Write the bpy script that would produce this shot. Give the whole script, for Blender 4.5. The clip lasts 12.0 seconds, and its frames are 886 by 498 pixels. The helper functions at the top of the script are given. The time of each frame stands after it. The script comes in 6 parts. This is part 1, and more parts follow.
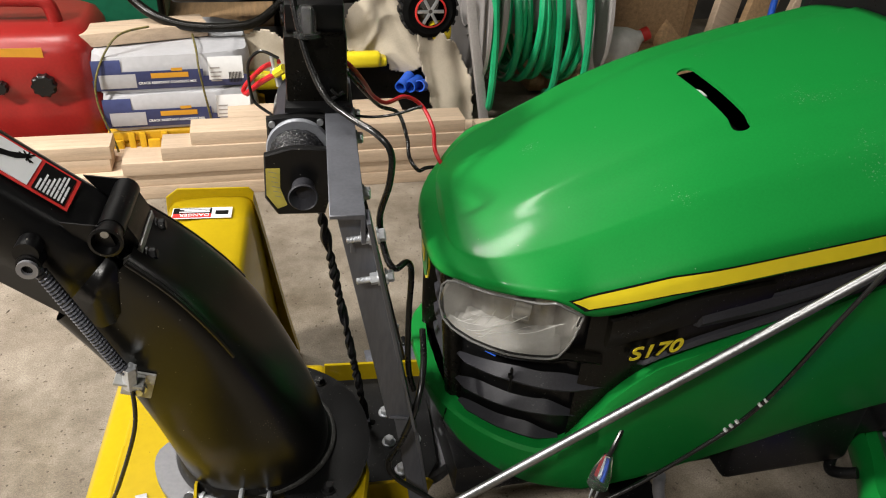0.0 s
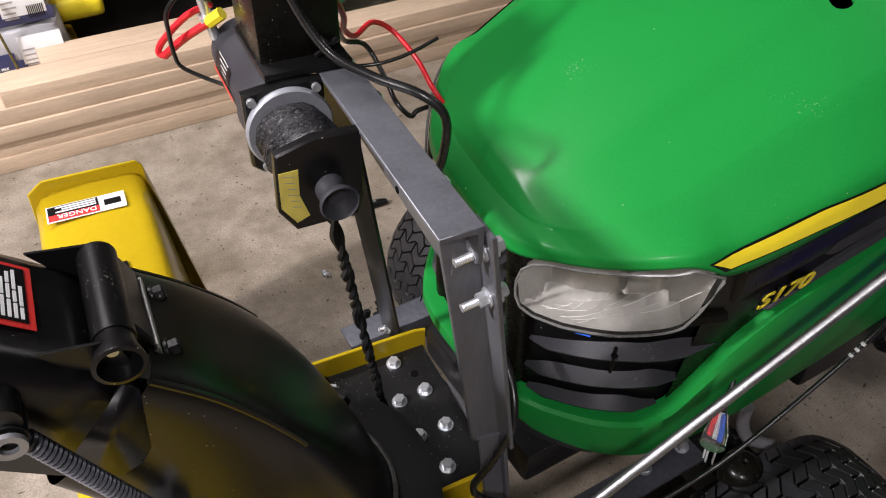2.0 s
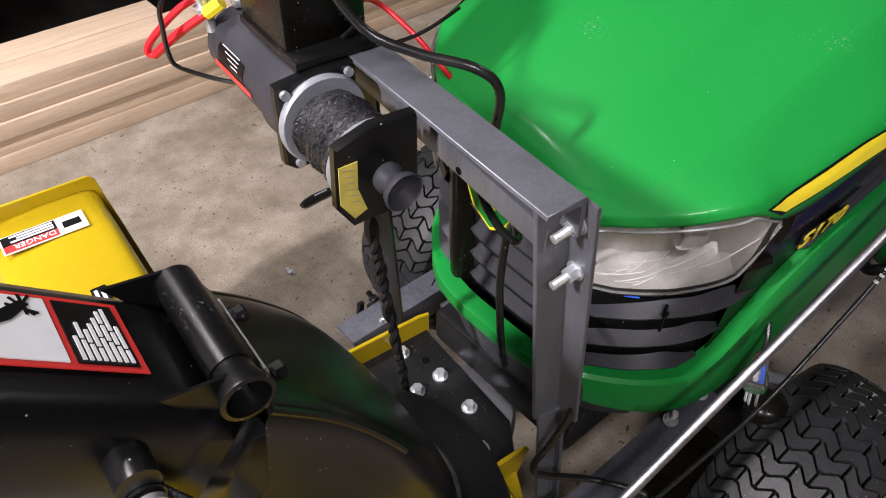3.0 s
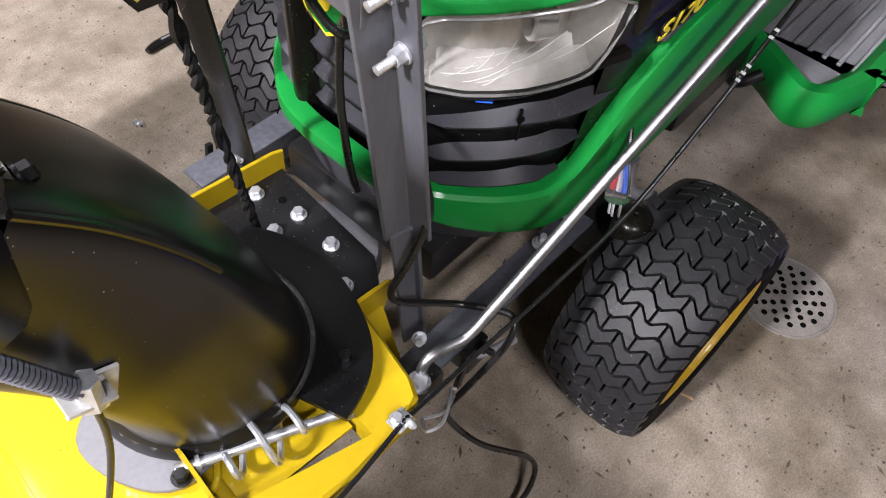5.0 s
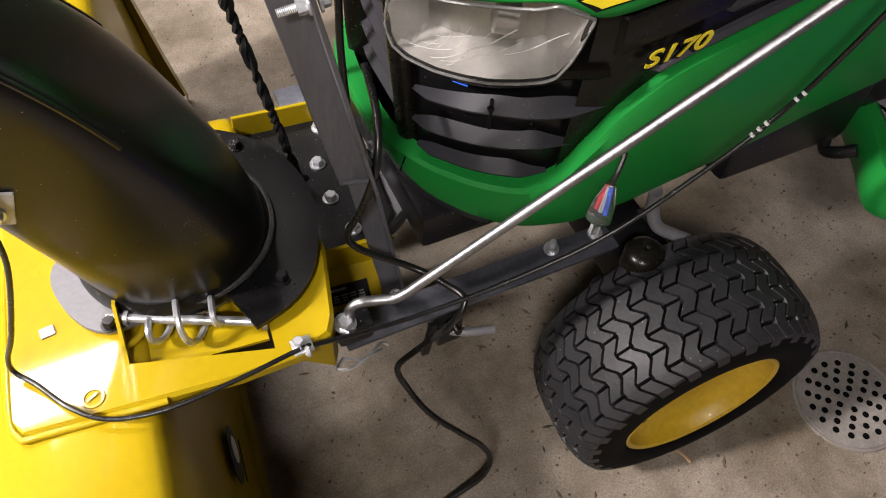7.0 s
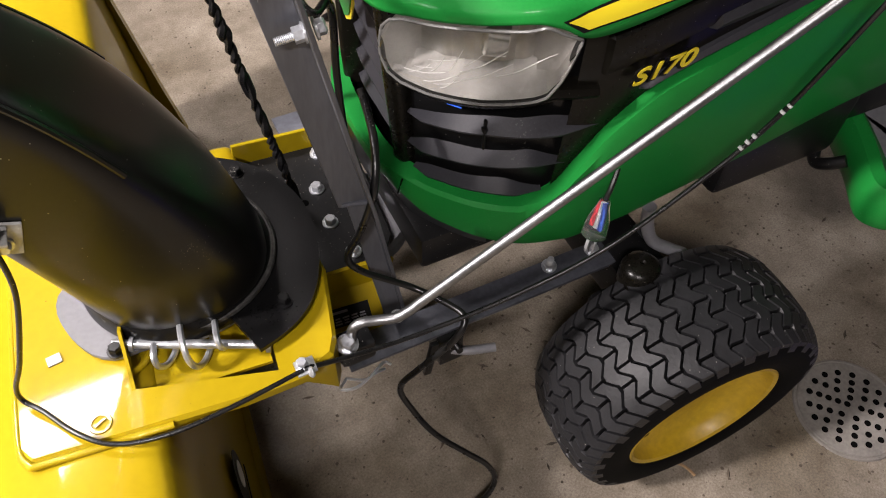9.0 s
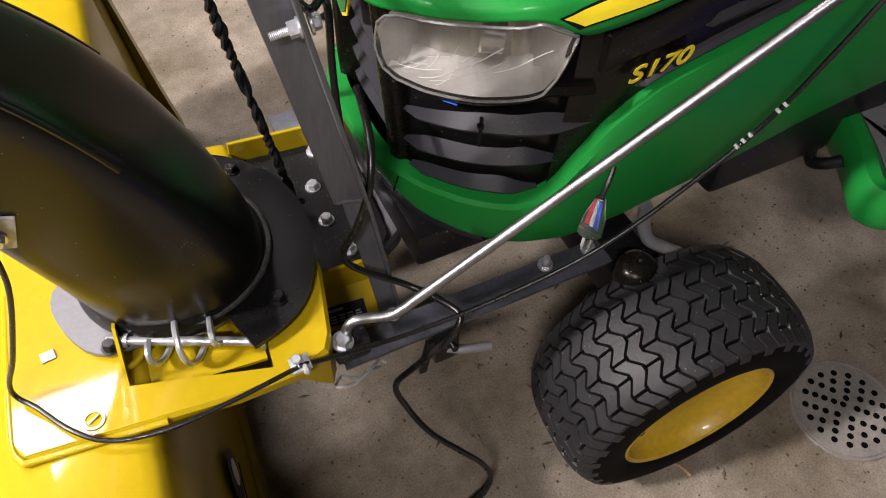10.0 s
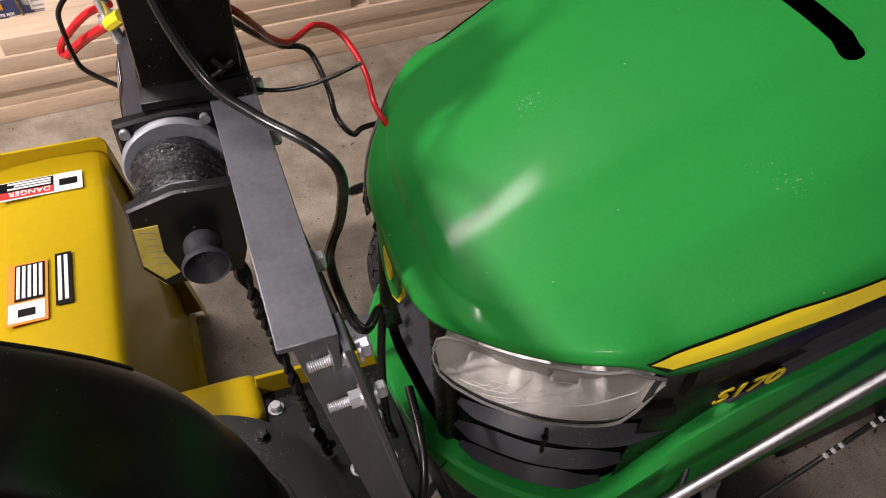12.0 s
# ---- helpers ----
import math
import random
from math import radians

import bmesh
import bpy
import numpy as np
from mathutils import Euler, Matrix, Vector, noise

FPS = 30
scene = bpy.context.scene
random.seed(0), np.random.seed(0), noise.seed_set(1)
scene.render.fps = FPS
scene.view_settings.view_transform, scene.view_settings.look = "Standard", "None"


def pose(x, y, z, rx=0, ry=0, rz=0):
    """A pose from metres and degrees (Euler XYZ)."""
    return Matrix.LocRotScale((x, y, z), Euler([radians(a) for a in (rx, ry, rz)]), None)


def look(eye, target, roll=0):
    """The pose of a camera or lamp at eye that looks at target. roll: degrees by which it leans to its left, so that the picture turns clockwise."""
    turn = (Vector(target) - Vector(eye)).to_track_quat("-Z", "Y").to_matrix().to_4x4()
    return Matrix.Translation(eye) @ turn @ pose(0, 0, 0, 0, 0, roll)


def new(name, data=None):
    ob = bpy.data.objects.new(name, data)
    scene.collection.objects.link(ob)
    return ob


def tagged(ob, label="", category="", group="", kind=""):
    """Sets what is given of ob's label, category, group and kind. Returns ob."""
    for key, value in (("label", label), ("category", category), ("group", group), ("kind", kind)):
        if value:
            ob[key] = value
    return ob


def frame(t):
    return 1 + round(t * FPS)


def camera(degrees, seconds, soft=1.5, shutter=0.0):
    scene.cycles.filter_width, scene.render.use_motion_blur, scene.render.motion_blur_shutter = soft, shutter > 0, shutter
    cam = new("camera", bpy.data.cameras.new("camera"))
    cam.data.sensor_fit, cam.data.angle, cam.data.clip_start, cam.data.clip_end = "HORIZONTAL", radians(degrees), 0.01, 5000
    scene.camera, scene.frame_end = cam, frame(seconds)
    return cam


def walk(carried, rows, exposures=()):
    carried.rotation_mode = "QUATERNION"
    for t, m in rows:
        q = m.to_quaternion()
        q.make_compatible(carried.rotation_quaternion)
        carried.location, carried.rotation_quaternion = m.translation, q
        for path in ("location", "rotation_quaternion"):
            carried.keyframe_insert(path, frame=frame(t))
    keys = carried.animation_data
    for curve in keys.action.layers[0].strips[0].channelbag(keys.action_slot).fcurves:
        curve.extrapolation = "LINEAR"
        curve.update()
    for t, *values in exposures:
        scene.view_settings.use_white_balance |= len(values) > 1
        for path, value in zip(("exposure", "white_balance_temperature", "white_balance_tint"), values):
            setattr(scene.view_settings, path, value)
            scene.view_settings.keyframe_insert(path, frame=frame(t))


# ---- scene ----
cam = camera(59.7, 12.0, 1.1)
PATH = [
    (0, (0.027, -0.78, 1.112), (0.465, 0.83, 0.009), 3.6),
    (0.5, (-0.009, -0.723, 1.096), (0.403, 0.812, -0.118), 3.3),
    (0.8, (-0.054, -0.652, 1.089), (0.454, 0.827, -0.157), 1.2),
    (1, (-0.082, -0.609, 1.078), (0.578, 0.799, -0.179), 1.7),
    (1.5, (-0.083, -0.561, 1.073), (0.672, 0.748, -0.238), 2.6),
    (2, (-0.098, -0.503, 1.065), (0.69, 0.762, -0.269), 1.8),
    (2.5, (-0.166, -0.426, 1.046), (0.765, 0.715, -0.307), 0.3),
    (2.7, (-0.177, -0.418, 1.049), (0.768, 0.7, -0.314), 0.5),
    (4.3, (-0.161, -0.421, 1.004), (0.858, 0.479, -0.463), 3.8),
    (4.5, (-0.153, -0.427, 0.995), (0.85, 0.418, -0.516), 4.6),
    (5, (-0.136, -0.442, 0.974), (0.84, 0.277, -0.617), 6.8),
    (5.5, (-0.101, -0.473, 0.979), (0.834, 0.239, -0.64), 6.4),
    (6, (-0.029, -0.542, 0.993), (0.661, 0.372, -0.647), 5.0),
    (6.5, (0.01, -0.587, 1.002), (0.568, 0.399, -0.646), 4.5),
    (6.7, (0.018, -0.594, 1.002), (0.567, 0.405, -0.641), 4.7),
    (8.5, (0.013, -0.609, 1.011), (0.568, 0.441, -0.598), 2.0),
    (9, (0.014, -0.611, 1.01), (0.584, 0.447, -0.589), 2.6),
    (9.5, (0.015, -0.613, 1.01), (0.591, 0.448, -0.585), 2.9),
    (10, (0.015, -0.614, 1.007), (0.591, 0.444, -0.589), 3.0),
    (10.5, (0.015, -0.618, 1.006), (0.593, 0.44, -0.59), 3.3),
    (11, (0.014, -0.614, 1.015), (0.597, 0.448, -0.576), 3.9),
    (11.5, (0.034, -0.573, 1.058), (0.683, 0.623, -0.408), 3.7),
    (12, (0.047, -0.445, 1.071), (0.686, 0.793, -0.363), 3.1),
]
EXPOSURES = [(0.0, -0.02, 6400, 9), (1.5, 0.06, 6200, 16), (2.5, 0.12, 6150, 18), (4.5, 0.74, 5950, 20), (5.0, 0.72, 5950, 18), (5.5, 0.60, 6200, 15), (6.0, 0.58, 6450, 15), (6.5, 0.46, 6450, 17), (9.5, 0.34, 6380, 18), (11.0, 0.28, 6380, 18), (12.0, -0.16, 6550, 22)]
walk(cam, [(t, look(eye, target, roll)) for t, eye, target, roll in PATH], EXPOSURES)

# ---------------------------------------------------------------- light
world = bpy.data.worlds.new("garage_world")
scene.world = world
world.use_nodes = True
world.node_tree.nodes["Background"].inputs[0].default_value = (0.9, 0.95, 1.0, 1)
world.node_tree.nodes["Background"].inputs[1].default_value = 0.15


def panel_lamp(x, y, z, length, width, watts, colour):
    data = bpy.data.lights.new("panel_light", "AREA")
    data.shape, data.size, data.size_y, data.energy, data.color = "RECTANGLE", length, width, watts, colour
    ob = new("panel_light", data)
    ob.matrix_basis = pose(x, y, z)
    return ob


# A and B follow reflections and shadow edges; C and D are added fill
LAMP_A = (-0.66, 1.03, 2.46, 0.80, 0.20)
LAMP_B = (-2.40, 0.02, 2.46, 0.60, 0.16)
FILL_LAMP_D = (2.30, 0.05, 2.46, 0.80, 0.16)
FILL_LAMP_C = (-0.90, -1.60, 2.46, 0.60, 0.20)
for (lx, ly, lz, la, lb), watts in ((LAMP_A, 42), (LAMP_B, 240), (FILL_LAMP_C, 44), (FILL_LAMP_D, 6)):
    panel_lamp(lx, ly, lz - 0.03, la, lb, watts, (1.0, 0.945, 0.88))

# ---------------------------------------------------------------- small tools
V = Vector


def bm_new():
    return bmesh.new()


def box(bm, c, s, bevel=0.0, turn=None, seg=2):
    """A box of size s centred on c, with bevelled edges."""
    made = bmesh.ops.create_cube(bm, size=1.0)["verts"]
    m = Matrix.Translation(c) @ (turn.to_4x4() if turn else Matrix.Identity(4)) @ Matrix.Diagonal((*s, 1))
    bmesh.ops.transform(bm, matrix=m, verts=made)
    if bevel:
        edges = list({e for v in made for e in v.link_edges})
        bmesh.ops.bevel(bm, geom=edges, offset=bevel, segments=seg, affect="EDGES", profile=0.6)


def frame_of(d):
    d = d.normalized()
    a = V((0, 0, 1)) if abs(d.z) < 0.9 else V((1, 0, 0))
    u = d.cross(a).normalized()
    return u, d.cross(u).normalized()


def rings(bm, loops, cap=True, closed=True):
    """Skin a list of loops that have equal numbers of points."""
    vs = [[bm.verts.new(p) for p in loop] for loop in loops]
    n = len(vs[0])
    for a, b in zip(vs, vs[1:]):
        for i in range(n if closed else n - 1):
            bm.faces.new((a[i], a[(i + 1) % n], b[(i + 1) % n], b[i]))
    if cap and closed:
        bm.faces.new(list(reversed(vs[0])))
        bm.faces.new(vs[-1])
    return vs


def cyl(bm, p0, p1, r0, r1=None, seg=18, cap=True):
    p0, p1 = V(p0), V(p1)
    u, w = frame_of(p1 - p0)
    r1 = r0 if r1 is None else r1
    rings(bm, [[p + (u * math.cos(a) + w * math.sin(a)) * r for a in [2 * math.pi * k / seg for k in range(seg)]]
               for p, r in ((p0, r0), (p1, r1))], cap)


def lathe(bm, p0, axis, profile, seg=32, cap=False):
    """Turn a profile of (along, radius) round an axis from p0."""
    p0, axis = V(p0), V(axis).normalized()
    u, w = frame_of(axis)
    rings(bm, [[p0 + axis * a + (u * math.cos(t) + w * math.sin(t)) * r for t in [2 * math.pi * k / seg for k in range(seg)]]
               for a, r in profile], cap)


def spline(pts, n=6):
    """Catmull-Rom points through pts."""
    pts = [V(p) for p in pts]
    out = []
    for i in range(len(pts) - 1):
        p0, p1, p2, p3 = pts[max(i - 1, 0)], pts[i], pts[i + 1], pts[min(i + 2, len(pts) - 1)]
        for k in range(n):
            t = k / n
            out.append(0.5 * (2 * p1 + (p2 - p0) * t + (2 * p0 - 5 * p1 + 4 * p2 - p3) * t * t + (3 * p1 - p0 - 3 * p2 + p3) * t ** 3))
    return out + [pts[-1]]


def tube(bm, pts, r, seg=8, n=6, flat=1.0, cap=True):
    """A round hose or wire along a smooth line; r may be a function of 0..1."""
    line = spline(pts, n) if n > 1 else [V(p) for p in pts]
    loops, u = [], None
    for i, p in enumerate(line):
        d = (line[min(i + 1, len(line) - 1)] - line[max(i - 1, 0)]).normalized()
        if u is None:
            u = frame_of(d)[0]
        u = (u - d * u.dot(d)).normalized()
        w = d.cross(u)
        rr = r(i / (len(line) - 1)) if callable(r) else r
        loops.append([p + (u * math.cos(a) + w * math.sin(a) * flat) * rr for a in [2 * math.pi * k / seg for k in range(seg)]])
    rings(bm, loops, cap)


def prism(bm, outline, lift, bevel=0.0):
    """A plate: outline of 3D points, thickened by the vector lift."""
    lift = V(lift)
    a = [bm.verts.new(V(p)) for p in outline]
    b = [bm.verts.new(V(p) + lift) for p in outline]
    n = len(a)
    faces = [bm.faces.new(a), bm.faces.new(list(reversed(b)))]
    for i in range(n):
        faces.append(bm.faces.new((a[i], b[i], b[(i + 1) % n], a[(i + 1) % n])))
    if bevel:
        edges = list({e for f in faces[:2] for e in f.edges})
        bmesh.ops.bevel(bm, geom=edges, offset=bevel, segments=1, affect="EDGES")


def hexbolt(bm, c, axis, r=0.008, h=0.007, washer=True):
    c, axis = V(c), V(axis).normalized()
    if washer:
        cyl(bm, c, c + axis * 0.002, r * 1.35, seg=16)
    cyl(bm, c + axis * 0.002, c + axis * (0.002 + h * 0.8), r, seg=6)
    cyl(bm, c + axis * (0.002 + h * 0.8), c + axis * (0.002 + h), r, r * 0.8, seg=6)


def stud(bm, c, axis, r=0.004, length=0.02):
    """A threaded bolt end with its nut."""
    c, axis = V(c), V(axis).normalized()
    cyl(bm, c, c + axis * 0.0015, r * 2.3, seg=16)
    cyl(bm, c + axis * 0.0015, c + axis * 0.008, r * 1.8, seg=6)
    prof = [(0.008, r)]
    k = 0.008
    while k < length:
        prof += [(k, r * 0.85), (k + 0.0006, r)]
        k += 0.0012
    lathe(bm, c, axis, prof + [(length, r * 0.7), (length, 0.0001)], seg=12)


def finish(bm, sharp=38):
    bmesh.ops.remove_doubles(bm, verts=bm.verts, dist=1e-6)
    bmesh.ops.recalc_face_normals(bm, faces=bm.faces)
    mesh = bpy.data.meshes.new("shape")
    bm.to_mesh(mesh)
    bm.free()
    mesh.shade_smooth()
    mesh.set_sharp_from_angle(angle=radians(sharp))
    return mesh


def part(name, bm, material, parent=None, label="", sharp=38):
    ob = new(name, finish(bm, sharp))
    ob.data.materials.append(material)
    if parent:
        ob.parent = parent
    return tagged(ob, label)


def single(name, bm, material, label, category, kind="", group="", sharp=38):
    return tagged(part(name, bm, material, None, "", sharp), label, category, group, kind)


def root(name, at, label, category, group="", kind=""):
    ob = new(name)
    ob.empty_display_size = 0.05
    ob.matrix_basis = at if isinstance(at, Matrix) else Matrix.Translation(at)
    return tagged(ob, label, category, group, kind)


def lettering(name, words, size, m, material, parent, label="", depth=0.0004, shear=0.0, bold=0.0, align="LEFT"):
    data = bpy.data.curves.new(name, "FONT")
    data.body, data.size, data.extrude, data.shear, data.offset, data.align_x = words, size, depth, shear, bold, align
    tmp = bpy.data.objects.new(name, data)
    scene.collection.objects.link(tmp)
    mesh = bpy.data.meshes.new_from_object(tmp.evaluated_get(bpy.context.evaluated_depsgraph_get()))
    bpy.data.objects.remove(tmp)
    mesh.transform(m)
    ob = new(name, mesh)
    mesh.materials.clear()
    mesh.materials.append(material)
    if parent:
        ob.parent = parent
    return tagged(ob, label)


def axes(o, ex, ey):
    """A pose whose x and y lie along ex and ey."""
    ex = V(ex).normalized()
    ez = ex.cross(V(ey)).normalized()
    ey = ez.cross(ex)
    m = Matrix((ex, ey, ez)).transposed().to_4x4()
    m.translation = V(o)
    return m


# ---------------------------------------------------------------- materials
def mat(name, colour, rough=0.5, metal=0.0, vary=0.12, scale=6.0, fine=60.0, bump=0.05, coat=0.0, dust=0.0, dust_colour=(0.45, 0.43, 0.4),
        second=None, spec=0.5, rough_vary=0.12, stretch=(1, 1, 1), dust_scale=220.0, per_object=0.0, specks=0.0, speck_scale=170.0, speck_colour=(0.5, 0.47, 0.42), coat_rough=0.06):
    m = bpy.data.materials.new(name)
    m.use_nodes = True
    nt = m.node_tree
    N, L = nt.nodes, nt.links
    b = N["Principled BSDF"]
    b.inputs["Metallic"].default_value = metal
    b.inputs["Coat Weight"].default_value = coat
    b.inputs["Coat Roughness"].default_value = coat_rough
    b.inputs["Specular IOR Level"].default_value = spec
    tc = N.new("ShaderNodeTexCoord")
    mp = N.new("ShaderNodeMapping")
    mp.inputs["Scale"].default_value = stretch
    L.new(tc.outputs["Object"], mp.inputs["Vector"])
    n1 = N.new("ShaderNodeTexNoise")
    n1.inputs["Scale"].default_value, n1.inputs["Detail"].default_value = scale, 6
    n2 = N.new("ShaderNodeTexNoise")
    n2.inputs["Scale"].default_value, n2.inputs["Detail"].default_value = fine, 4
    for n in (n1, n2):
        L.new(mp.outputs[0], n.inputs["Vector"])
    add = N.new("ShaderNodeMath")
    add.operation = "MULTIPLY_ADD"
    add.inputs[1].default_value = 0.45
    L.new(n2.outputs["Fac"], add.inputs[0])
    half = N.new("ShaderNodeMath")
    half.operation = "MULTIPLY"
    half.inputs[1].default_value = 0.55
    L.new(n1.outputs["Fac"], half.inputs[0])
    L.new(half.outputs[0], add.inputs[2])
    ramp = N.new("ShaderNodeValToRGB")
    lo = [c * (1 - vary * 1.6) for c in colour] if second is None else second
    hi = [min(1, c * (1 + vary * 1.6)) for c in colour]
    ramp.color_ramp.elements[0].position, ramp.color_ramp.elements[1].position = 0.32, 0.68
    ramp.color_ramp.elements[0].color, ramp.color_ramp.elements[1].color = (*lo, 1), (*hi, 1)
    L.new(add.outputs[0], ramp.inputs[0])
    out = ramp.outputs[0]
    if per_object:
        info = N.new("ShaderNodeObjectInfo")
        hsv = N.new("ShaderNodeHueSaturation")
        mr = N.new("ShaderNodeMapRange")
        mr.inputs[3].default_value, mr.inputs[4].default_value = 1 - per_object, 1 + per_object
        L.new(info.outputs["Random"], mr.inputs[0])
        L.new(mr.outputs[0], hsv.inputs["Value"])
        L.new(out, hsv.inputs["Color"])
        out = hsv.outputs[0]
    if dust:
        vo = N.new("ShaderNodeTexNoise")
        vo.inputs["Scale"].default_value, vo.inputs["Detail"].default_value = dust_scale, 2
        L.new(mp.outputs[0], vo.inputs["Vector"])
        big = N.new("ShaderNodeTexNoise")
        big.inputs["Scale"].default_value = 14
        L.new(mp.outputs[0], big.inputs["Vector"])
        mul = N.new("ShaderNodeMath")
        mul.operation = "MULTIPLY"
        L.new(vo.outputs["Fac"], mul.inputs[0])
        L.new(big.outputs["Fac"], mul.inputs[1])
        cut = N.new("ShaderNodeMapRange")
        cut.inputs[1].default_value, cut.inputs[2].default_value = 0.44 - 0.1 * dust, 0.50
        cut.inputs[4].default_value = 0.55
        L.new(mul.outputs[0], cut.inputs[0])
        mix = N.new("ShaderNodeMix")
        mix.data_type = "RGBA"
        L.new(cut.outputs[0], mix.inputs[0])
        L.new(out, mix.inputs[6])
        mix.inputs[7].default_value = (*dust_colour, 1)
        out = mix.outputs[2]
    if specks:
        vor = N.new("ShaderNodeTexVoronoi")
        vor.inputs["Scale"].default_value = speck_scale
        L.new(tc.outputs["Object"], vor.inputs["Vector"])
        near = N.new("ShaderNodeMapRange")
        near.inputs[1].default_value, near.inputs[2].default_value = 0.07, 0.15
        near.inputs[3].default_value, near.inputs[4].default_value = 1.0, 0.0
        L.new(vor.outputs["Distance"], near.inputs[0])
        tone = N.new("ShaderNodeSeparateColor")
        L.new(vor.outputs["Color"], tone.inputs[0])
        pick = N.new("ShaderNodeMapRange")
        pick.inputs[1].default_value, pick.inputs[2].default_value = 1 - specks, 1.0
        L.new(tone.outputs[0], pick.inputs[0])
        both = N.new("ShaderNodeMath")
        both.operation = "MULTIPLY"
        L.new(near.outputs[0], both.inputs[0])
        L.new(pick.outputs[0], both.inputs[1])
        mix = N.new("ShaderNodeMix")
        mix.data_type = "RGBA"
        L.new(both.outputs[0], mix.inputs[0])
        L.new(out, mix.inputs[6])
        mix.inputs[7].default_value = (*speck_colour, 1)
        out = mix.outputs[2]
    L.new(out, b.inputs["Base Color"])
    rr = N.new("ShaderNodeMapRange")
    rr.inputs[3].default_value, rr.inputs[4].default_value = max(0.02, rough - rough_vary), min(1, rough + rough_vary)
    L.new(add.outputs[0], rr.inputs[0])
    L.new(rr.outputs[0], b.inputs["Roughness"])
    if bump:
        bp = N.new("ShaderNodeBump")
        bp.inputs["Strength"].default_value, bp.inputs["Distance"].default_value = bump, 0.002
        L.new(n2.outputs["Fac"], bp.inputs["Height"])
        L.new(bp.outputs[0], b.inputs["Normal"])
    return m


GREEN = mat("green_paint", (0.008, 0.200, 0.032), 0.42, spec=0.12, vary=0.05, scale=3, fine=400, bump=0.008, coat=0.12, coat_rough=0.12, dust=0.02, dust_scale=500, dust_colour=(0.2, 0.3, 0.2), rough_vary=0.05, specks=0.006, speck_scale=160, speck_colour=(0.45, 0.5, 0.4))
YELLOW = mat("yellow_paint", (0.41, 0.29, 0.005), 0.42, vary=0.04, scale=4, fine=120, bump=0.003, coat=0.42, coat_rough=0.055, spec=0.08, specks=0.035, speck_scale=150, speck_colour=(0.10, 0.07, 0.015), dust=0.18, dust_colour=(0.3, 0.22, 0.03), dust_scale=320)
CAUTION = mat("faded_yellow_label", (0.58, 0.48, 0.09), 0.45, vary=0.12, scale=60)
YELLOW_DECAL = mat("yellow_decal", (0.82, 0.66, 0.02), 0.35, vary=0.04)
BLACK = mat("black_plastic", (0.005, 0.005, 0.0053), 0.31, vary=0.2, scale=12, fine=350, bump=0.05, dust=0.18, dust_colour=(0.14, 0.13, 0.11), dust_scale=420, spec=0.34, specks=0.08, speck_scale=240)
BLACK_GLOSS = mat("black_shiny_plastic", (0.005, 0.0045, 0.0034), 0.29, vary=0.2, scale=9, fine=250, bump=0.012, dust=0.12, dust_colour=(0.18, 0.16, 0.12), dust_scale=520, spec=0.22, specks=0.20, speck_scale=380)
BLACK_METAL = mat("black_painted_steel", (0.008, 0.008, 0.0085), 0.36, vary=0.25, scale=18, fine=300, bump=0.05, dust=0.6, dust_colour=(0.2, 0.19, 0.17), dust_scale=420, spec=0.30, specks=0.45, speck_scale=240)
GRILLE = mat("dark_grey_plastic", (0.034, 0.034, 0.040), 0.50, vary=0.15, scale=10, fine=400, bump=0.04, dust=0.1, dust_colour=(0.15, 0.15, 0.14), dust_scale=420, spec=0.2)
CHUTE = mat("dusty_black_plastic", (0.0052, 0.0048, 0.0038), 0.30, vary=0.25, scale=7, fine=220, bump=0.012, dust=0.10, dust_colour=(0.20, 0.17, 0.12), dust_scale=480, spec=0.50, specks=0.09, speck_scale=260, rough_vary=0.05)
DECAL_BLACK = mat("black_decal", (0.006, 0.006, 0.006), 0.4, vary=0.1, spec=0.16)
STEEL = mat("raw_mill_steel", (0.125, 0.130, 0.148), 0.42, metal=0.4, vary=0.13, scale=9, fine=90, bump=0.03, stretch=(4, 4, 0.5))
DARK_STEEL = mat("dark_steel", (0.105, 0.110, 0.130), 0.38, metal=0.4, vary=0.22, scale=16, fine=160, bump=0.05)
ZINC = mat("zinc_plated_steel", (0.60, 0.62, 0.65), 0.34, metal=0.75, vary=0.12, scale=40, fine=300, bump=0.03)
GALV = mat("dull_galvanised_plate", (0.46, 0.46, 0.44), 0.5, metal=0.35, vary=0.12, scale=40, fine=300, bump=0.03)
ROD = mat("galvanised_rod", (0.27, 0.275, 0.28), 0.42, metal=1.0, vary=0.15, scale=25, fine=300, bump=0.04)
GREY_STEEL = mat("grey_sheet_steel", (0.28, 0.28, 0.30), 0.4, metal=0.4, vary=0.1, scale=12, fine=200, bump=0.03)
FLANGE = mat("grey_flange_steel", (0.15, 0.15, 0.16), 0.5, metal=0.2, vary=0.1, scale=12, fine=200, bump=0.03)
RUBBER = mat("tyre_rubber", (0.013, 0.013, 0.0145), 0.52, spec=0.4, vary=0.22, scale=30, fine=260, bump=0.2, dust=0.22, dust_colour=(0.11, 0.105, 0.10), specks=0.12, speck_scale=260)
# near-black copy of the tyre rubber: groove shade put into the carcass colour
RUBBER_SHADE = mat("shaded_tyre_rubber", (0.003, 0.003, 0.003), 0.8, spec=0.08, vary=0.35, scale=22, fine=260, bump=0.2)
RIM = mat("yellow_rim_paint", (0.46, 0.30, 0.010), 0.5, vary=0.12, scale=12, fine=140, bump=0.03, coat=0.1, dust=0.45, dust_colour=(0.3, 0.2, 0.05))
WIRE_BLACK = mat("black_cable_sheath", (0.009, 0.009, 0.009), 0.28, vary=0.2)
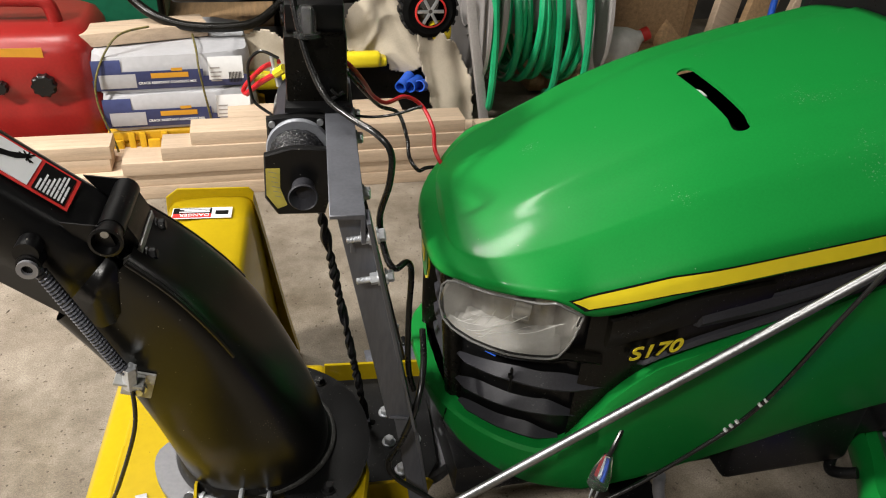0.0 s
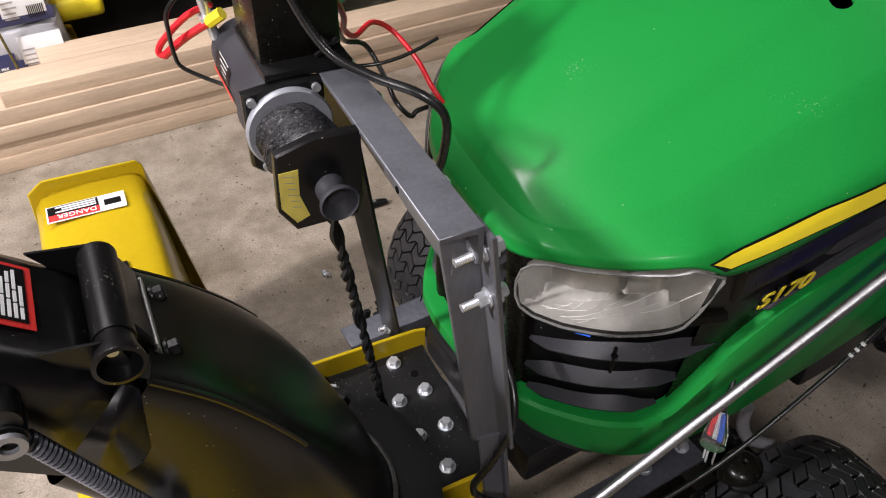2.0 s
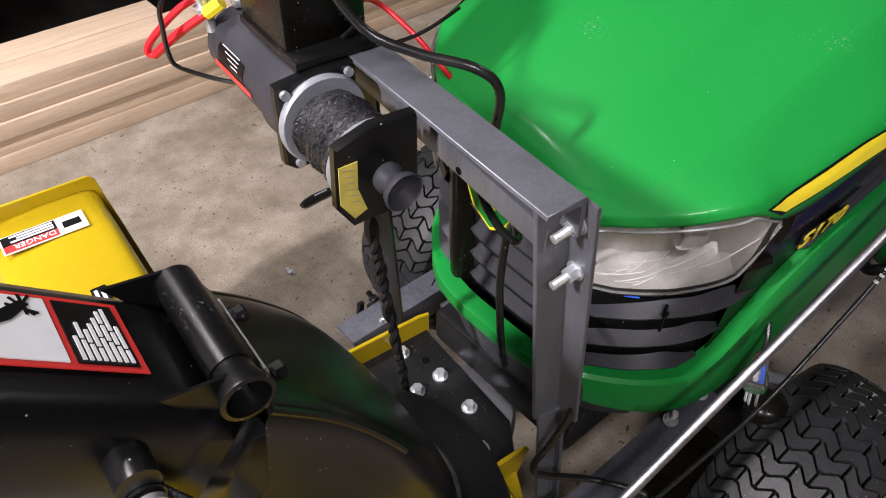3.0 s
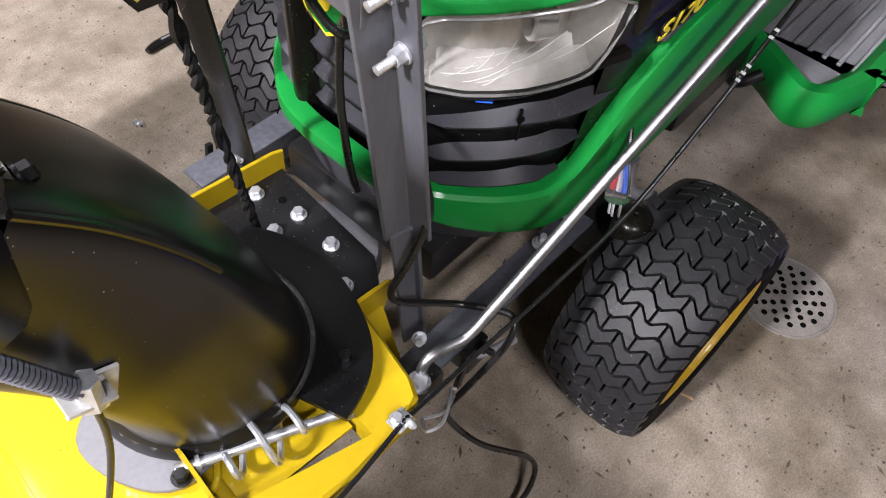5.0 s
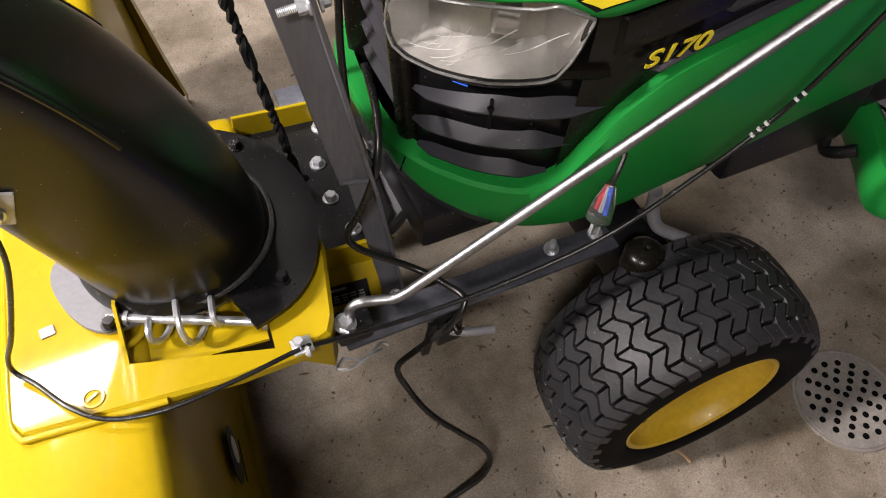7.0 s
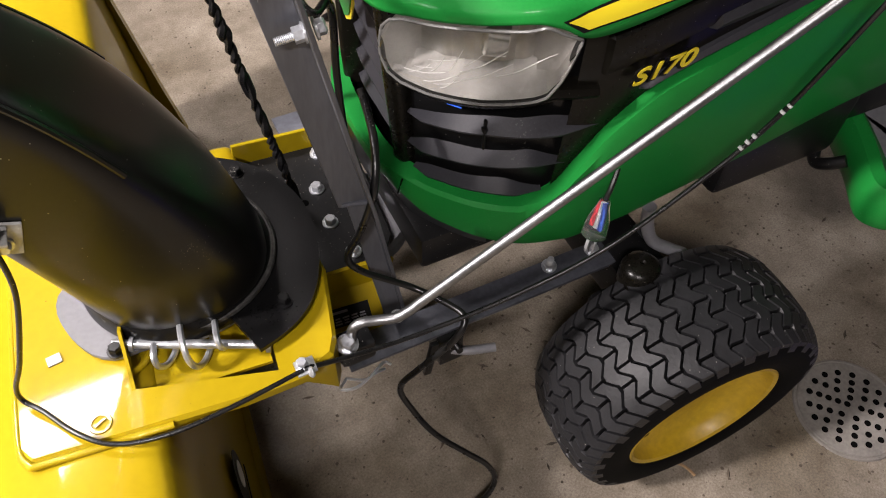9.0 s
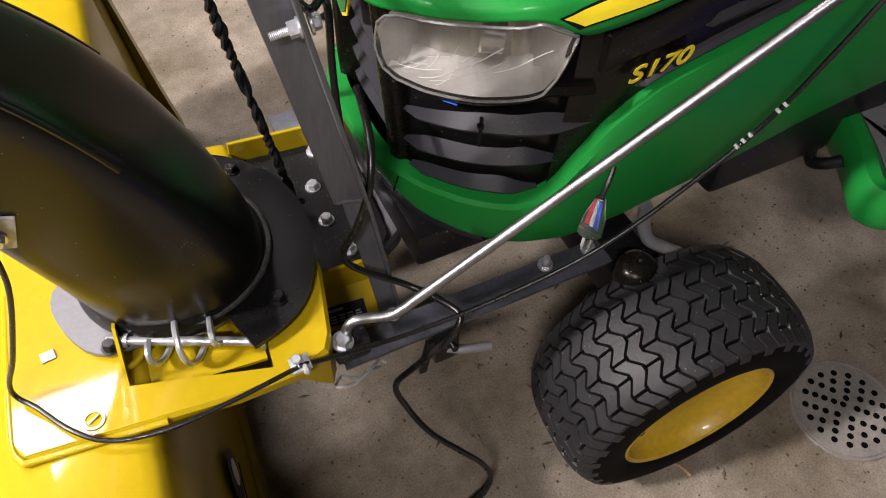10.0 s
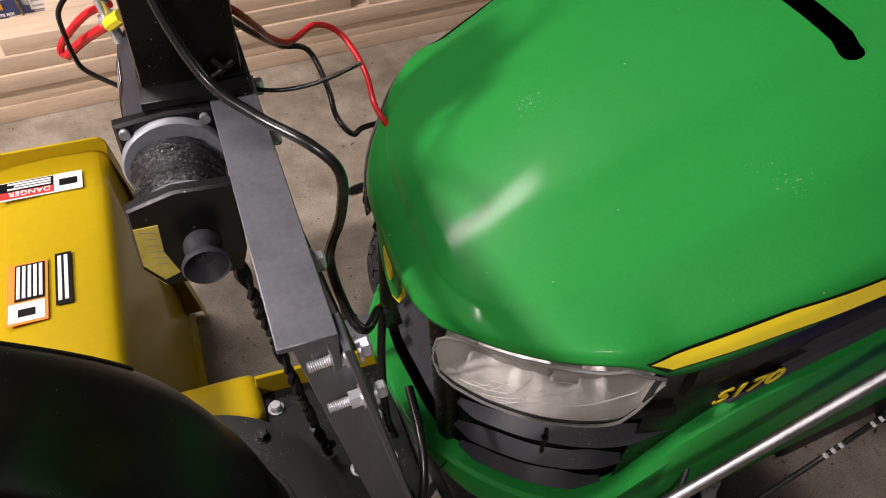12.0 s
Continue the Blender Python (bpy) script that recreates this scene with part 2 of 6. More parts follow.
WIRE_RED = mat("red_cable_sheath", (0.55, 0.012, 0.02), 0.35, vary=0.08)
WORN_EDGE = mat("worn_black_edge", (0.035, 0.034, 0.032), 0.6, vary=0.6, scale=40, fine=300, bump=0.2, dust=0.8, dust_colour=(0.2, 0.19, 0.17))
# grey specks paint the rope's silvery sheen into its black colour
ROPE = mat("black_rope", (0.018, 0.018, 0.020), 0.25, vary=0.5, scale=60, fine=420, bump=0.9, second=(0.002, 0.002, 0.003), specks=0.35, speck_scale=300, speck_colour=(0.26, 0.26, 0.28))
DRUM = mat("pale_grey_drum_steel", (0.26, 0.27, 0.30), 0.45, metal=0.3, vary=0.1, scale=30, fine=300, bump=0.03)
ROPE_DARK = mat("black_twisted_cord", (0.006, 0.006, 0.007), 0.5, spec=0.25, vary=0.5, scale=60, fine=500, bump=0.5, second=(0.003, 0.003, 0.003))
WHITE = mat("white_print", (0.75, 0.76, 0.77), 0.45, vary=0.04)
RED_DECAL = mat("red_decal", (0.62, 0.035, 0.03), 0.4, vary=0.05)
ORANGE = mat("orange_decal", (0.85, 0.25, 0.02), 0.4, vary=0.05)
BLUE_TAPE = mat("blue_plastic", (0.02, 0.10, 0.55), 0.4, vary=0.1)

CONCRETE = bpy.data.materials.new("worn_concrete")


def make_concrete(m):
    m.use_nodes = True
    nt = m.node_tree
    N, L = nt.nodes, nt.links
    b = N["Principled BSDF"]
    tc = N.new("ShaderNodeTexCoord")

    def noise_at(scale, detail=8, rough=0.6):
        n = N.new("ShaderNodeTexNoise")
        n.inputs["Scale"].default_value, n.inputs["Detail"].default_value, n.inputs["Roughness"].default_value = scale, detail, rough
        L.new(tc.outputs["Object"], n.inputs["Vector"])
        return n.outputs["Fac"]

    def ramp(fac, a, b_, ca, cb):
        r = N.new("ShaderNodeValToRGB")
        r.color_ramp.elements[0].position, r.color_ramp.elements[1].position = a, b_
        r.color_ramp.elements[0].color, r.color_ramp.elements[1].color = (*ca, 1), (*cb, 1)
        L.new(fac, r.inputs[0])
        return r.outputs[0]

    def mix(kind, fac, a, c):
        n = N.new("ShaderNodeMix")
        n.data_type, n.blend_type = "RGBA", kind
        if isinstance(fac, float):
            n.inputs[0].default_value = fac
        else:
            L.new(fac, n.inputs[0])
        L.new(a, n.inputs[6])
        L.new(c, n.inputs[7])
        return n.outputs[2]

    base = ramp(noise_at(2.2), 0.3, 0.7, (0.29, 0.243, 0.190), (0.46, 0.412, 0.345))
    mid = ramp(noise_at(11, 6, 0.7), 0.35, 0.65, (0.62, 0.60, 0.57), (1, 1, 1))
    grain = ramp(noise_at(330, 4, 0.75), 0.35, 0.65, (0.58, 0.57, 0.55), (1.08, 1.08, 1.08))
    stain = ramp(noise_at(2.1, 6, 0.65), 0.45, 0.64, (1, 1, 1), (0.42, 0.38, 0.31))
    spots = ramp(noise_at(45, 2), 0.68, 0.74, (1, 1, 1), (0.45, 0.42, 0.38))
    c = mix("MULTIPLY", 1.0, mix("MULTIPLY", 1.0, base, mid), grain)
    c = mix("MULTIPLY", 1.0, mix("MULTIPLY", 1.0, c, stain), spots)
    grit = N.new("ShaderNodeTexVoronoi")
    grit.inputs["Scale"].default_value = 130
    L.new(tc.outputs["Object"], grit.inputs["Vector"])
    tone = N.new("ShaderNodeSeparateColor")
    L.new(grit.outputs["Color"], tone.inputs[0])
    dot = N.new("ShaderNodeMath")
    dot.operation = "MULTIPLY_ADD"
    dot.inputs[1].default_value = -0.30
    rare = N.new("ShaderNodeMath")
    rare.operation = "POWER"
    rare.inputs[1].default_value = 10.0
    L.new(tone.outputs[0], rare.inputs[0])
    L.new(rare.outputs[0], dot.inputs[0])
    L.new(grit.outputs["Distance"], dot.inputs[2])
    c = mix("MULTIPLY", 1.0, c, ramp(dot.outputs[0], 0.0, 0.06, (0.38, 0.34, 0.30), (1, 1, 1)))
    L.new(c, b.inputs["Base Color"])
    b.inputs["Roughness"].default_value = 0.55
    bp = N.new("ShaderNodeBump")
    bp.inputs["Strength"].default_value, bp.inputs["Distance"].default_value = 0.25, 0.002
    L.new(noise_at(150, 4), bp.inputs["Height"])
    L.new(bp.outputs[0], b.inputs["Normal"])


make_concrete(CONCRETE)
# enclosing walls and ceiling: tone kept dark to hold down bounced light
LOW_BOUNCE = mat("low_bounce_dark", (0.065, 0.060, 0.054), 0.8, spec=0.2, vary=0.04, scale=2, fine=80, bump=0.05)
CAST_IRON = mat("grey_cast_metal", (0.25, 0.23, 0.205), 0.55, metal=0.25, vary=0.18, scale=20, fine=200, bump=0.1)
# near black for holes, seams and recesses: their shade is put into the colour
HOLE = mat("hole_shade_black", (0.003, 0.003, 0.003), 0.9, vary=0.0, bump=0, spec=0.04)

# ---------------------------------------------------------------- the garage shell
def slab(name, c, s, material, label, cat):
    bm = bm_new()
    box(bm, c, s)
    return single(name, bm, material, label, cat, kind="structure")


slab("floor", (0.5, 0.0, -0.05), (7.4, 6.2, 0.1), CONCRETE, "worn bare concrete garage floor with brown stains", "floor")
# walls and ceiling are added to close the room and limit bounce
slab("wall_north", (0.5, 2.75, 1.3), (7.4, 0.12, 2.6), LOW_BOUNCE, "plain garage wall, added and kept dark to limit bounced light", "wall")
slab("wall_south", (0.5, -2.95, 1.3), (7.4, 0.12, 2.6), LOW_BOUNCE, "plain garage wall, added and kept dark to limit bounced light", "wall")
slab("wall_west", (-3.1, -0.1, 1.3), (0.12, 5.58, 2.6), LOW_BOUNCE, "plain garage wall, added and kept dark to limit bounced light", "wall")
slab("wall_east", (4.1, -0.1, 1.3), (0.12, 5.58, 2.6), LOW_BOUNCE, "plain garage wall, added and kept dark to limit bounced light", "wall")
slab("ceiling", (0.5, -0.1, 2.66), (7.4, 5.82, 0.12), LOW_BOUNCE, "plain garage ceiling, added and kept dark to limit bounced light", "ceiling")

GLOW = bpy.data.materials.new("lit_diffuser")
GLOW.use_nodes = True
GLOW.node_tree.nodes["Principled BSDF"].inputs["Emission Color"].default_value = (1.0, 0.95, 0.88, 1)
GLOW.node_tree.nodes["Principled BSDF"].inputs["Emission Strength"].default_value = 10.0
# fixtures for all four lamps, the added fill of C and D included
for x, y, z, la, lb in (LAMP_A, LAMP_B, FILL_LAMP_C, FILL_LAMP_D):
    lamp = root("ceiling_light", (x, y, z), "white ceiling panel light, switched on; two of four are added fill", "ceiling light", "ceiling lights")
    bm = bm_new()
    box(bm, (0, 0, 0.07), (la + 0.05, lb + 0.05, 0.12), 0.01)
    part("housing", bm, WHITE, lamp)
    bm = bm_new()
    box(bm, (0, 0, -0.004), (la, lb, 0.02), 0.006)
    part("diffuser", bm, GLOW, lamp, "glowing white diffuser")

# ---------------------------------------------------------------- the tractor
CY = -0.051
HALF = [(0.0, 0.213), (0.039, 0.2135), (0.073, 0.220), (0.102, 0.236), (0.126, 0.254), (0.1455, 0.272), (0.163, 0.296), (0.1745, 0.325),
        (0.184, 0.37), (0.192, 0.44), (0.198, 0.55), (0.202, 0.65), (0.206, 0.80)]
_line = spline([(y, x, 0) for y, x in HALF], 8)
NOSE_LEN = len(_line) - 1


def nose(s, z, off=0.0):
    """The nose's plan line: s from 0 at the middle of the front to 1 at the rear of a side (minus: the left side); off: outwards."""
    a = min(abs(s), 1.0) * NOSE_LEN
    i = min(int(a), NOSE_LEN - 1)
    f = a - i
    p = _line[i].lerp(_line[i + 1], f)
    d = _line[i + 1] - _line[max(i - 1, 0)] if i else V((1, 0.0, 0))
    d = d.normalized()
    n = V((d.y, -d.x, 0))
    off += (z - 0.43) * 0.10
    y, x = p.x + n.x * off, p.y + n.y * off
    y = CY + (y if s > 0 else -y)
    return V((x + set_back(x, y) * max(0.0, (z - 0.46) / 0.20), y, z))


def set_back(x, y):
    """How far the upper nose falls back across the middle to its right corner."""
    t = min(1.0, max(0.0, (y - CY + 0.11) / 0.26))
    return 0.024 * t * t * (3 - 2 * t) * max(0.0, 1 - max(0.0, x - 0.22) / 0.28)


def patch(bm, f, us, vs):
    """A sheet of points f(u, v)."""
    g = [[bm.verts.new(f(u, v)) for v in vs] for u in us]
    for a, b in zip(g, g[1:]):
        for i in range(len(vs) - 1):
            bm.faces.new((a[i], a[i + 1], b[i + 1], b[i]))
    return g


def steps(a, b, n):
    return [a + (b - a) * k / n for k in range(n + 1)]


def lerp_table(t, table):
    for (a, va), (b, vb) in zip(table, table[1:]):
        if t <= b:
            k = max(0.0, (t - a) / (b - a))
            return va + (vb - va) * k
    return table[-1][1]


tractor = root("lawn_tractor", (0.5, CY, 0), "green and yellow lawn tractor with black grille, parked on concrete", "lawn tractor")
TB = tractor.matrix_basis.inverted()


def tpart(name, bm, material, parent=None, label="", sharp=38):
    bmesh.ops.transform(bm, matrix=TB, verts=bm.verts)
    return part(name, bm, material, parent or tractor, label, sharp)


# hood: a crowned top inside a soft crease, and a skirt from the crease down to the lip
# crease: across from the middle, x, z; then the lip: place on the nose line, z
EDGE = [(0.0, 0.2075, 0.668, 0.0, 0.647), (0.044, 0.2085, 0.668, 0.09, 0.646), (0.080, 0.2135, 0.669, 0.167, 0.643), (0.106, 0.2235, 0.671, 0.25, 0.651),
        (0.126, 0.238, 0.675, 0.333, 0.657), (0.138, 0.254, 0.682, 0.417, 0.664), (0.146, 0.274, 0.691, 0.5, 0.671), (0.152, 0.298, 0.700, 0.545, 0.667),
        (0.157, 0.328, 0.712, 0.595, 0.6565), (0.162, 0.373, 0.730, 0.667, 0.667), (0.168, 0.442, 0.757, 0.75, 0.692), (0.175, 0.55, 0.788, 0.833, 0.715),
        (0.180, 0.65, 0.811, 0.917, 0.734), (0.185, 0.765, 0.834, 0.99, 0.754)]
RIDGE = [(0.2075, 0.668), (0.212, 0.678), (0.221, 0.6868), (0.24, 0.6960), (0.26, 0.7055), (0.30, 0.7235), (0.35, 0.7455), (0.40, 0.7670),
         (0.45, 0.788), (0.50, 0.807), (0.56, 0.822), (0.62, 0.835), (0.68, 0.847), (0.74, 0.857), (0.80, 0.865)]
_crease = spline([(y, x, z) for y, x, z, _, _ in EDGE], 5)
_lip = spline([(q, z, 0) for _, _, _, q, z in EDGE], 5)


def skirt(k, v, side):
    """A point of the skirt: k along it, v from 0 at the lip to 1 at the crease."""
    i = min(int(k), len(_crease) - 2)
    f = k - i
    c, l = _crease[i].lerp(_crease[i + 1], f), _lip[i].lerp(_lip[i + 1], f)
    p, q = nose(side * l.x, l.y, 0.003), V((c.y + set_back(c.y, CY + side * c.x), CY + side * c.x, c.z))
    b = lerp_table(v, [(0.0, 0.0), (0.30, 0.05), (0.42, 0.10), (0.50, 0.17), (0.58, 0.28), (1.0, 1.0)])
    return V((p.x + (q.x - p.x) * b, p.y + (q.y - p.y) * b, p.z + (q.z - p.z) * v))


def crown(k, u):
    """A point of the top on the cross line through the crease at k, u from -1 to 1."""
    c = _crease[k]
    tall = lerp_table(c.y, RIDGE) - c.z
    fold = 0.95
    if abs(u) < fold:
        flat = 1.85 + 0.75 * min(1.0, max(0.0, (c.y - 0.36) / 0.12))
        z = c.z + tall * (0.16 + 0.84 * (1 - (abs(u) / fold) ** flat))
    else:
        z = c.z + tall * 0.16 * (1 - abs(u)) / (1 - fold)
    z += 0.0034 * min(1.0, max(0.0, (0.56 - abs(u)) / 0.05)) * min(1.0, max(0.0, (c.y - 0.25) / 0.1))
    return V((c.y + set_back(c.y, CY + u * c.x), CY + u * c.x, z))


NK = len(_crease)
COLS = [0, 0.08, 0.16, 0.25, 0.34, 0.43, 0.505, 0.56, 0.66, 0.76, 0.85, 0.91, 0.935, 0.95, 0.962, 0.98, 1.0]
COLS = [-c for c in reversed(COLS[1:])] + COLS
KS = list(range(1, NK))
bm = bm_new()
patch(bm, crown, KS, COLS)
for side in (-1, 1):
    patch(bm, lambda k, v: skirt(k, v, side), range(NK), [0, 0.12, 0.3, 0.42, 0.5, 0.58, 0.7, 0.86, 0.95, 1.0])
tip = bm.verts.new((_crease[0].y + set_back(_crease[0].y, CY), CY, _crease[0].z))
front = [crown(1, u) for u in COLS]
for p, q in zip(front, front[1:]):
    if (p - q).length > 1e-5:
        bm.faces.new((tip, bm.verts.new(p), bm.verts.new(q)))
bmesh.ops.remove_doubles(bm, verts=bm.verts, dist=2e-4)
hood = tpart("hood", bm, GREEN, None, "", 26)
cut_bm = bm_new()
slot = [V((0.5035, -0.148, 0)), V((0.5035, -0.028, 0))]
ring_ = []
for k in range(20):
    a_ = 2 * math.pi * k / 20
    e_ = slot[0] if math.sin(a_) < 0 else slot[1]
    ring_.append(V((e_.x + 0.0098 * math.cos(a_), e_.y + 0.0098 * math.sin(a_), 0.70)))
prism(cut_bm, ring_, (0, 0, 0.2))
bmesh.ops.transform(cut_bm, matrix=TB, verts=cut_bm.verts)
bmesh.ops.recalc_face_normals(cut_bm, faces=cut_bm.faces)
mod = hood.modifiers.new("thick", "SOLIDIFY")
mod.thickness, mod.offset = 0.003, -1
cut_mesh = bpy.data.meshes.new("slot_cut")
cut_bm.to_mesh(cut_mesh)
cut_bm.free()
cutter = bpy.data.objects.new("slot_cut", cut_mesh)
scene.collection.objects.link(cutter)
cutter.parent = tractor
mod = hood.modifiers.new("slot", "BOOLEAN")
mod.object, mod.operation = cutter, "DIFFERENCE"
bpy.context.view_layer.update()
shaped = bpy.data.meshes.new_from_object(hood.evaluated_get(bpy.context.evaluated_depsgraph_get()))
hood.modifiers.clear()
hood.data = shaped
bpy.data.objects.remove(cutter)
# filler box in hole black paints the dark below the slot
bm = bm_new()
box(bm, (0.512, -0.088, 0.745), (0.06, 0.16, 0.05), 0.004)
tpart("slot_dark_fill", bm, HOLE, hood, "near-black filler box, painted shade under the hood slot")
bm = bm_new()
box(bm, (0.503, -0.035, 0.792), (0.012, 0.010, 0.004), 0.001)
tpart("blue_clip", bm, BLUE_TAPE, hood, "small blue clip in the slot")
bm = bm_new()
tube(bm, [(0.506, -0.049, 0.797), (0.506, -0.059, 0.799), (0.508, -0.069, 0.797)], 0.004, 8, 5, 0.5)
tpart("leaf_scrap", bm, WHITE, hood, "pale scrap caught in the slot")

STRIPE_LOW = [(0.300, 0.6595), (0.3175, 0.664), (0.397, 0.686), (0.45, 0.6975), (0.506, 0.709), (0.562, 0.719), (0.65, 0.7365), (0.77, 0.7575)]
STRIPE_TOP = [(0.285, 0.667), (0.303, 0.672), (0.392, 0.702), (0.498, 0.7235), (0.59, 0.741), (0.65, 0.753), (0.77, 0.775)]


def hood_strip(name, side, low, top, x0, x1, off, material, label, tip, n=60):
    """A band on the hood's skirt between two heights that are given along x; its lower edge begins further back by tip."""
    bm = bm_new()

    def f(x, k):
        xx = x + tip * (1 - k) * max(0.0, 1 - (x - x0) / 0.06)
        want = low(xx) + (top(xx) - low(xx)) * k
        kk, kb = 0.0, NK - 1.01
        for _ in range(18):
            mid = (kk + kb) / 2
            kk, kb = (mid, kb) if skirt(mid, 0.3, side).x < xx else (kk, mid)
        zl, zc = skirt(kk, 0, side).z, skirt(kk, 1, side).z
        v = min(0.98, max(0.02, (want - zl) / (zc - zl)))
        p = skirt(kk, v, side)
        return V((xx, p.y, p.z)) + V((-0.1, side, 0.35)).normalized() * off

    patch(bm, f, steps(x0, x1, n), steps(0, 1, 5))
    return tpart(name, bm, material, hood, label)


low_ = lambda x: lerp_table(x, STRIPE_LOW)
top_ = lambda x: lerp_table(x, STRIPE_TOP)
for side in (-1, 1):
    hood_strip("stripe_border", side, lambda x: low_(x) - 0.0017, lambda x: top_(x) + 0.0017, 0.2995, 0.766, 0.0010, DECAL_BLACK, "thin black border", 0.016)
    hood_strip("stripe", side, low_, top_, 0.3030, 0.766, 0.0016, YELLOW_DECAL, "yellow stripe", 0.016)

# nose shell, open where the headlights sit
HEAD = (0.186, 0.577)


def lip_z(s):
    """Height of the hood's lip at a place on the nose line."""
    return lerp_table(abs(s), [(q, z) for _, _, _, q, z in EDGE])


def shell_top(s):
    if HEAD[0] - 0.008 < abs(s) < HEAD[1] + 0.002:
        return 0.574
    return lip_z(s) + 0.004


bm = bm_new()
cols = steps(-1, 1, 160)
patch(bm, lambda s, v: nose(s, 0.40 + (shell_top(s) - 0.40) * v, -0.016 - 0.004 * v * v - 0.012 * min(1.0, max(0.0, (0.150 - abs(s)) / 0.03))), cols, steps(0, 1, 6))
tpart("grille_shell", bm, BLACK, None, "black ribbed plastic grille")


def louvre(top, low, side, deep=-0.012):
    """A sloping slat between a recessed upper edge and a proud lower edge, pointed at both ends."""
    bm = bm_new()
    s0, s1 = top[0][0], top[-1][0]
    top, low = [[(p.x, p.y) for p in spline([(q, z, 0) for q, z in line], 8)] for line in (top, low)]

    def f(s, k):
        zt, zl = lerp_table(s, top), lerp_table(s, low)
        e = min(1.0, max(0.0, min((s - s0) / 0.05, (s1 - s) / 0.07)))
        z, off = ((zt, deep), (zl, 0.0), (zl - 0.003 * e, -0.001), (zl - 0.012 * e, deep - 0.003))[k]
        return nose(side * s, z, deep + (off - deep) * (0.45 + 0.55 * e))

    patch(bm, f, steps(s0, s1, 40), range(4))
    tpart("louvre", bm, GRILLE, None, "", 24)


SLATS = [([(0.207, 0.5295), (0.253, 0.536), (0.417, 0.554), (0.496, 0.557), (0.578, 0.5597), (0.662, 0.547)],
          [(0.207, 0.529), (0.276, 0.534), (0.352, 0.5375), (0.452, 0.5434), (0.55, 0.5444), (0.613, 0.5452), (0.662, 0.546)]),
         ([(0.200, 0.4875), (0.265, 0.501), (0.338, 0.506), (0.423, 0.5094), (0.494, 0.5133), (0.545, 0.5147), (0.624, 0.498)],
          [(0.200, 0.487), (0.271, 0.491), (0.352, 0.495), (0.472, 0.501), (0.552, 0.5036), (0.624, 0.497)]),
         ([(0.210, 0.4535), (0.26, 0.4605), (0.338, 0.4640), (0.429, 0.4695), (0.483, 0.4720), (0.53, 0.466), (0.585, 0.459)],
          [(0.210, 0.452), (0.283, 0.4565), (0.351, 0.4573), (0.48, 0.4605), (0.585, 0.458)])]
for top, low in SLATS:
    for side in (-1, 1):
        louvre(top, low, side)
for z in (0.618, 0.586, 0.554, 0.522, 0.490, 0.458):
    bm = bm_new()
    sec = [(-0.032, 0.020), (-0.0265, 0.010), (-0.020, 0.0), (-0.021, -0.004), (-0.032, -0.008)]
    patch(bm, lambda s, k: nose(s, z + sec[k][1] * min(1.0, (0.134 - abs(s)) / 0.02 + 0.05), sec[k][0]), steps(-0.134, 0.134, 30), range(5))
    tpart("louvre", bm, GRILLE, None, "", 24)
# corner pillars of the grille, running on as a bar under each headlight
for side in (-1, 1):
    bm = bm_new()
    patch(bm, lambda s, v: nose(s, 0.445 + 0.20 * v, -0.004 - 0.020 * abs(2 * (abs(s) - 0.165) / 0.074) ** 4), steps(0.128 * side, 0.202 * side, 14), steps(0, 1, 6))
    tpart("grille_pillar", bm, BLACK_GLOSS)
    bm = bm_new()
    under = [(0.18, 0.576), (0.22, 0.571), (0.287, 0.570), (0.357, 0.573), (0.424, 0.577), (0.479, 0.583), (0.521, 0.587), (0.56, 0.594), (0.635, 0.590)]
    sec = [(-0.016, 0.008), (-0.002, 0.006), (0.001, 0.0), (-0.003, -0.006), (-0.016, -0.010)]
    patch(bm, lambda s, k: nose(side * s, lerp_table(s, under) + sec[k][1], sec[k][0]), steps(0.18, 0.635, 44), range(5))
    tpart("lamp_ledge", bm, BLACK_GLOSS, None, "black ledge under the headlight")

# cable tie through the grille
bm = bm_new()
box(bm, nose(-0.425, 0.541, -0.001), (0.0026, 0.003, 0.034), 0.0006)
box(bm, nose(-0.425, 0.550, 0.001), (0.0042, 0.005, 0.004), 0.0008)
tpart("cable_tie", bm, DECAL_BLACK)
bm = bm_new()
tube(bm, [nose(s, 0.5595, -0.008) for s in (-0.315, -0.335, -0.355)], 0.0008)
tpart("blue_tape", bm, BLUE_TAPE)

# bumper band and the side panels that sweep up from it
PANEL_TOP = [(0.0, 0.452), (0.2, 0.452), (0.27, 0.449), (0.53, 0.450), (0.578, 0.455), (0.600, 0.463), (0.614, 0.474), (0.629, 0.494), (0.648, 0.516), (0.663, 0.537), (0.68, 0.553),
             (0.70, 0.571), (0.72, 0.586), (0.771, 0.611), (0.822, 0.645), (0.87, 0.668), (0.92, 0.688), (1.0, 0.716)]
PANEL_LOW = [(0.0, 0.428), (0.15, 0.428), (0.20, 0.416), (0.25, 0.403), (0.30, 0.397), (0.40, 0.392), (0.50, 0.385), (0.60, 0.378), (0.66, 0.374), (0.70, 0.381), (0.74, 0.391),
             (0.79, 0.413), (0.83, 0.432), (0.90, 0.462), (1.0, 0.505)]


def panel(s, k):
    a = abs(s)
    lo, hi = lerp_table(a, PANEL_LOW), lerp_table(a, PANEL_TOP)
    prof = [(-0.012, 0.0), (0.004, 0.0), (0.010, 0.10), (0.012, 0.5), (0.010, 0.93), (0.006, 1.0), (-0.010, 1.0)]
    o, h = prof[k]
    return nose(s, lo + (hi - lo) * h, o)


bm = bm_new()
patch(bm, panel, steps(-1, 1, 200), range(7))
bumper = tpart("bumper_panel", bm, GREEN, None, "green painted bumper and side panel")
bm = bm_new()
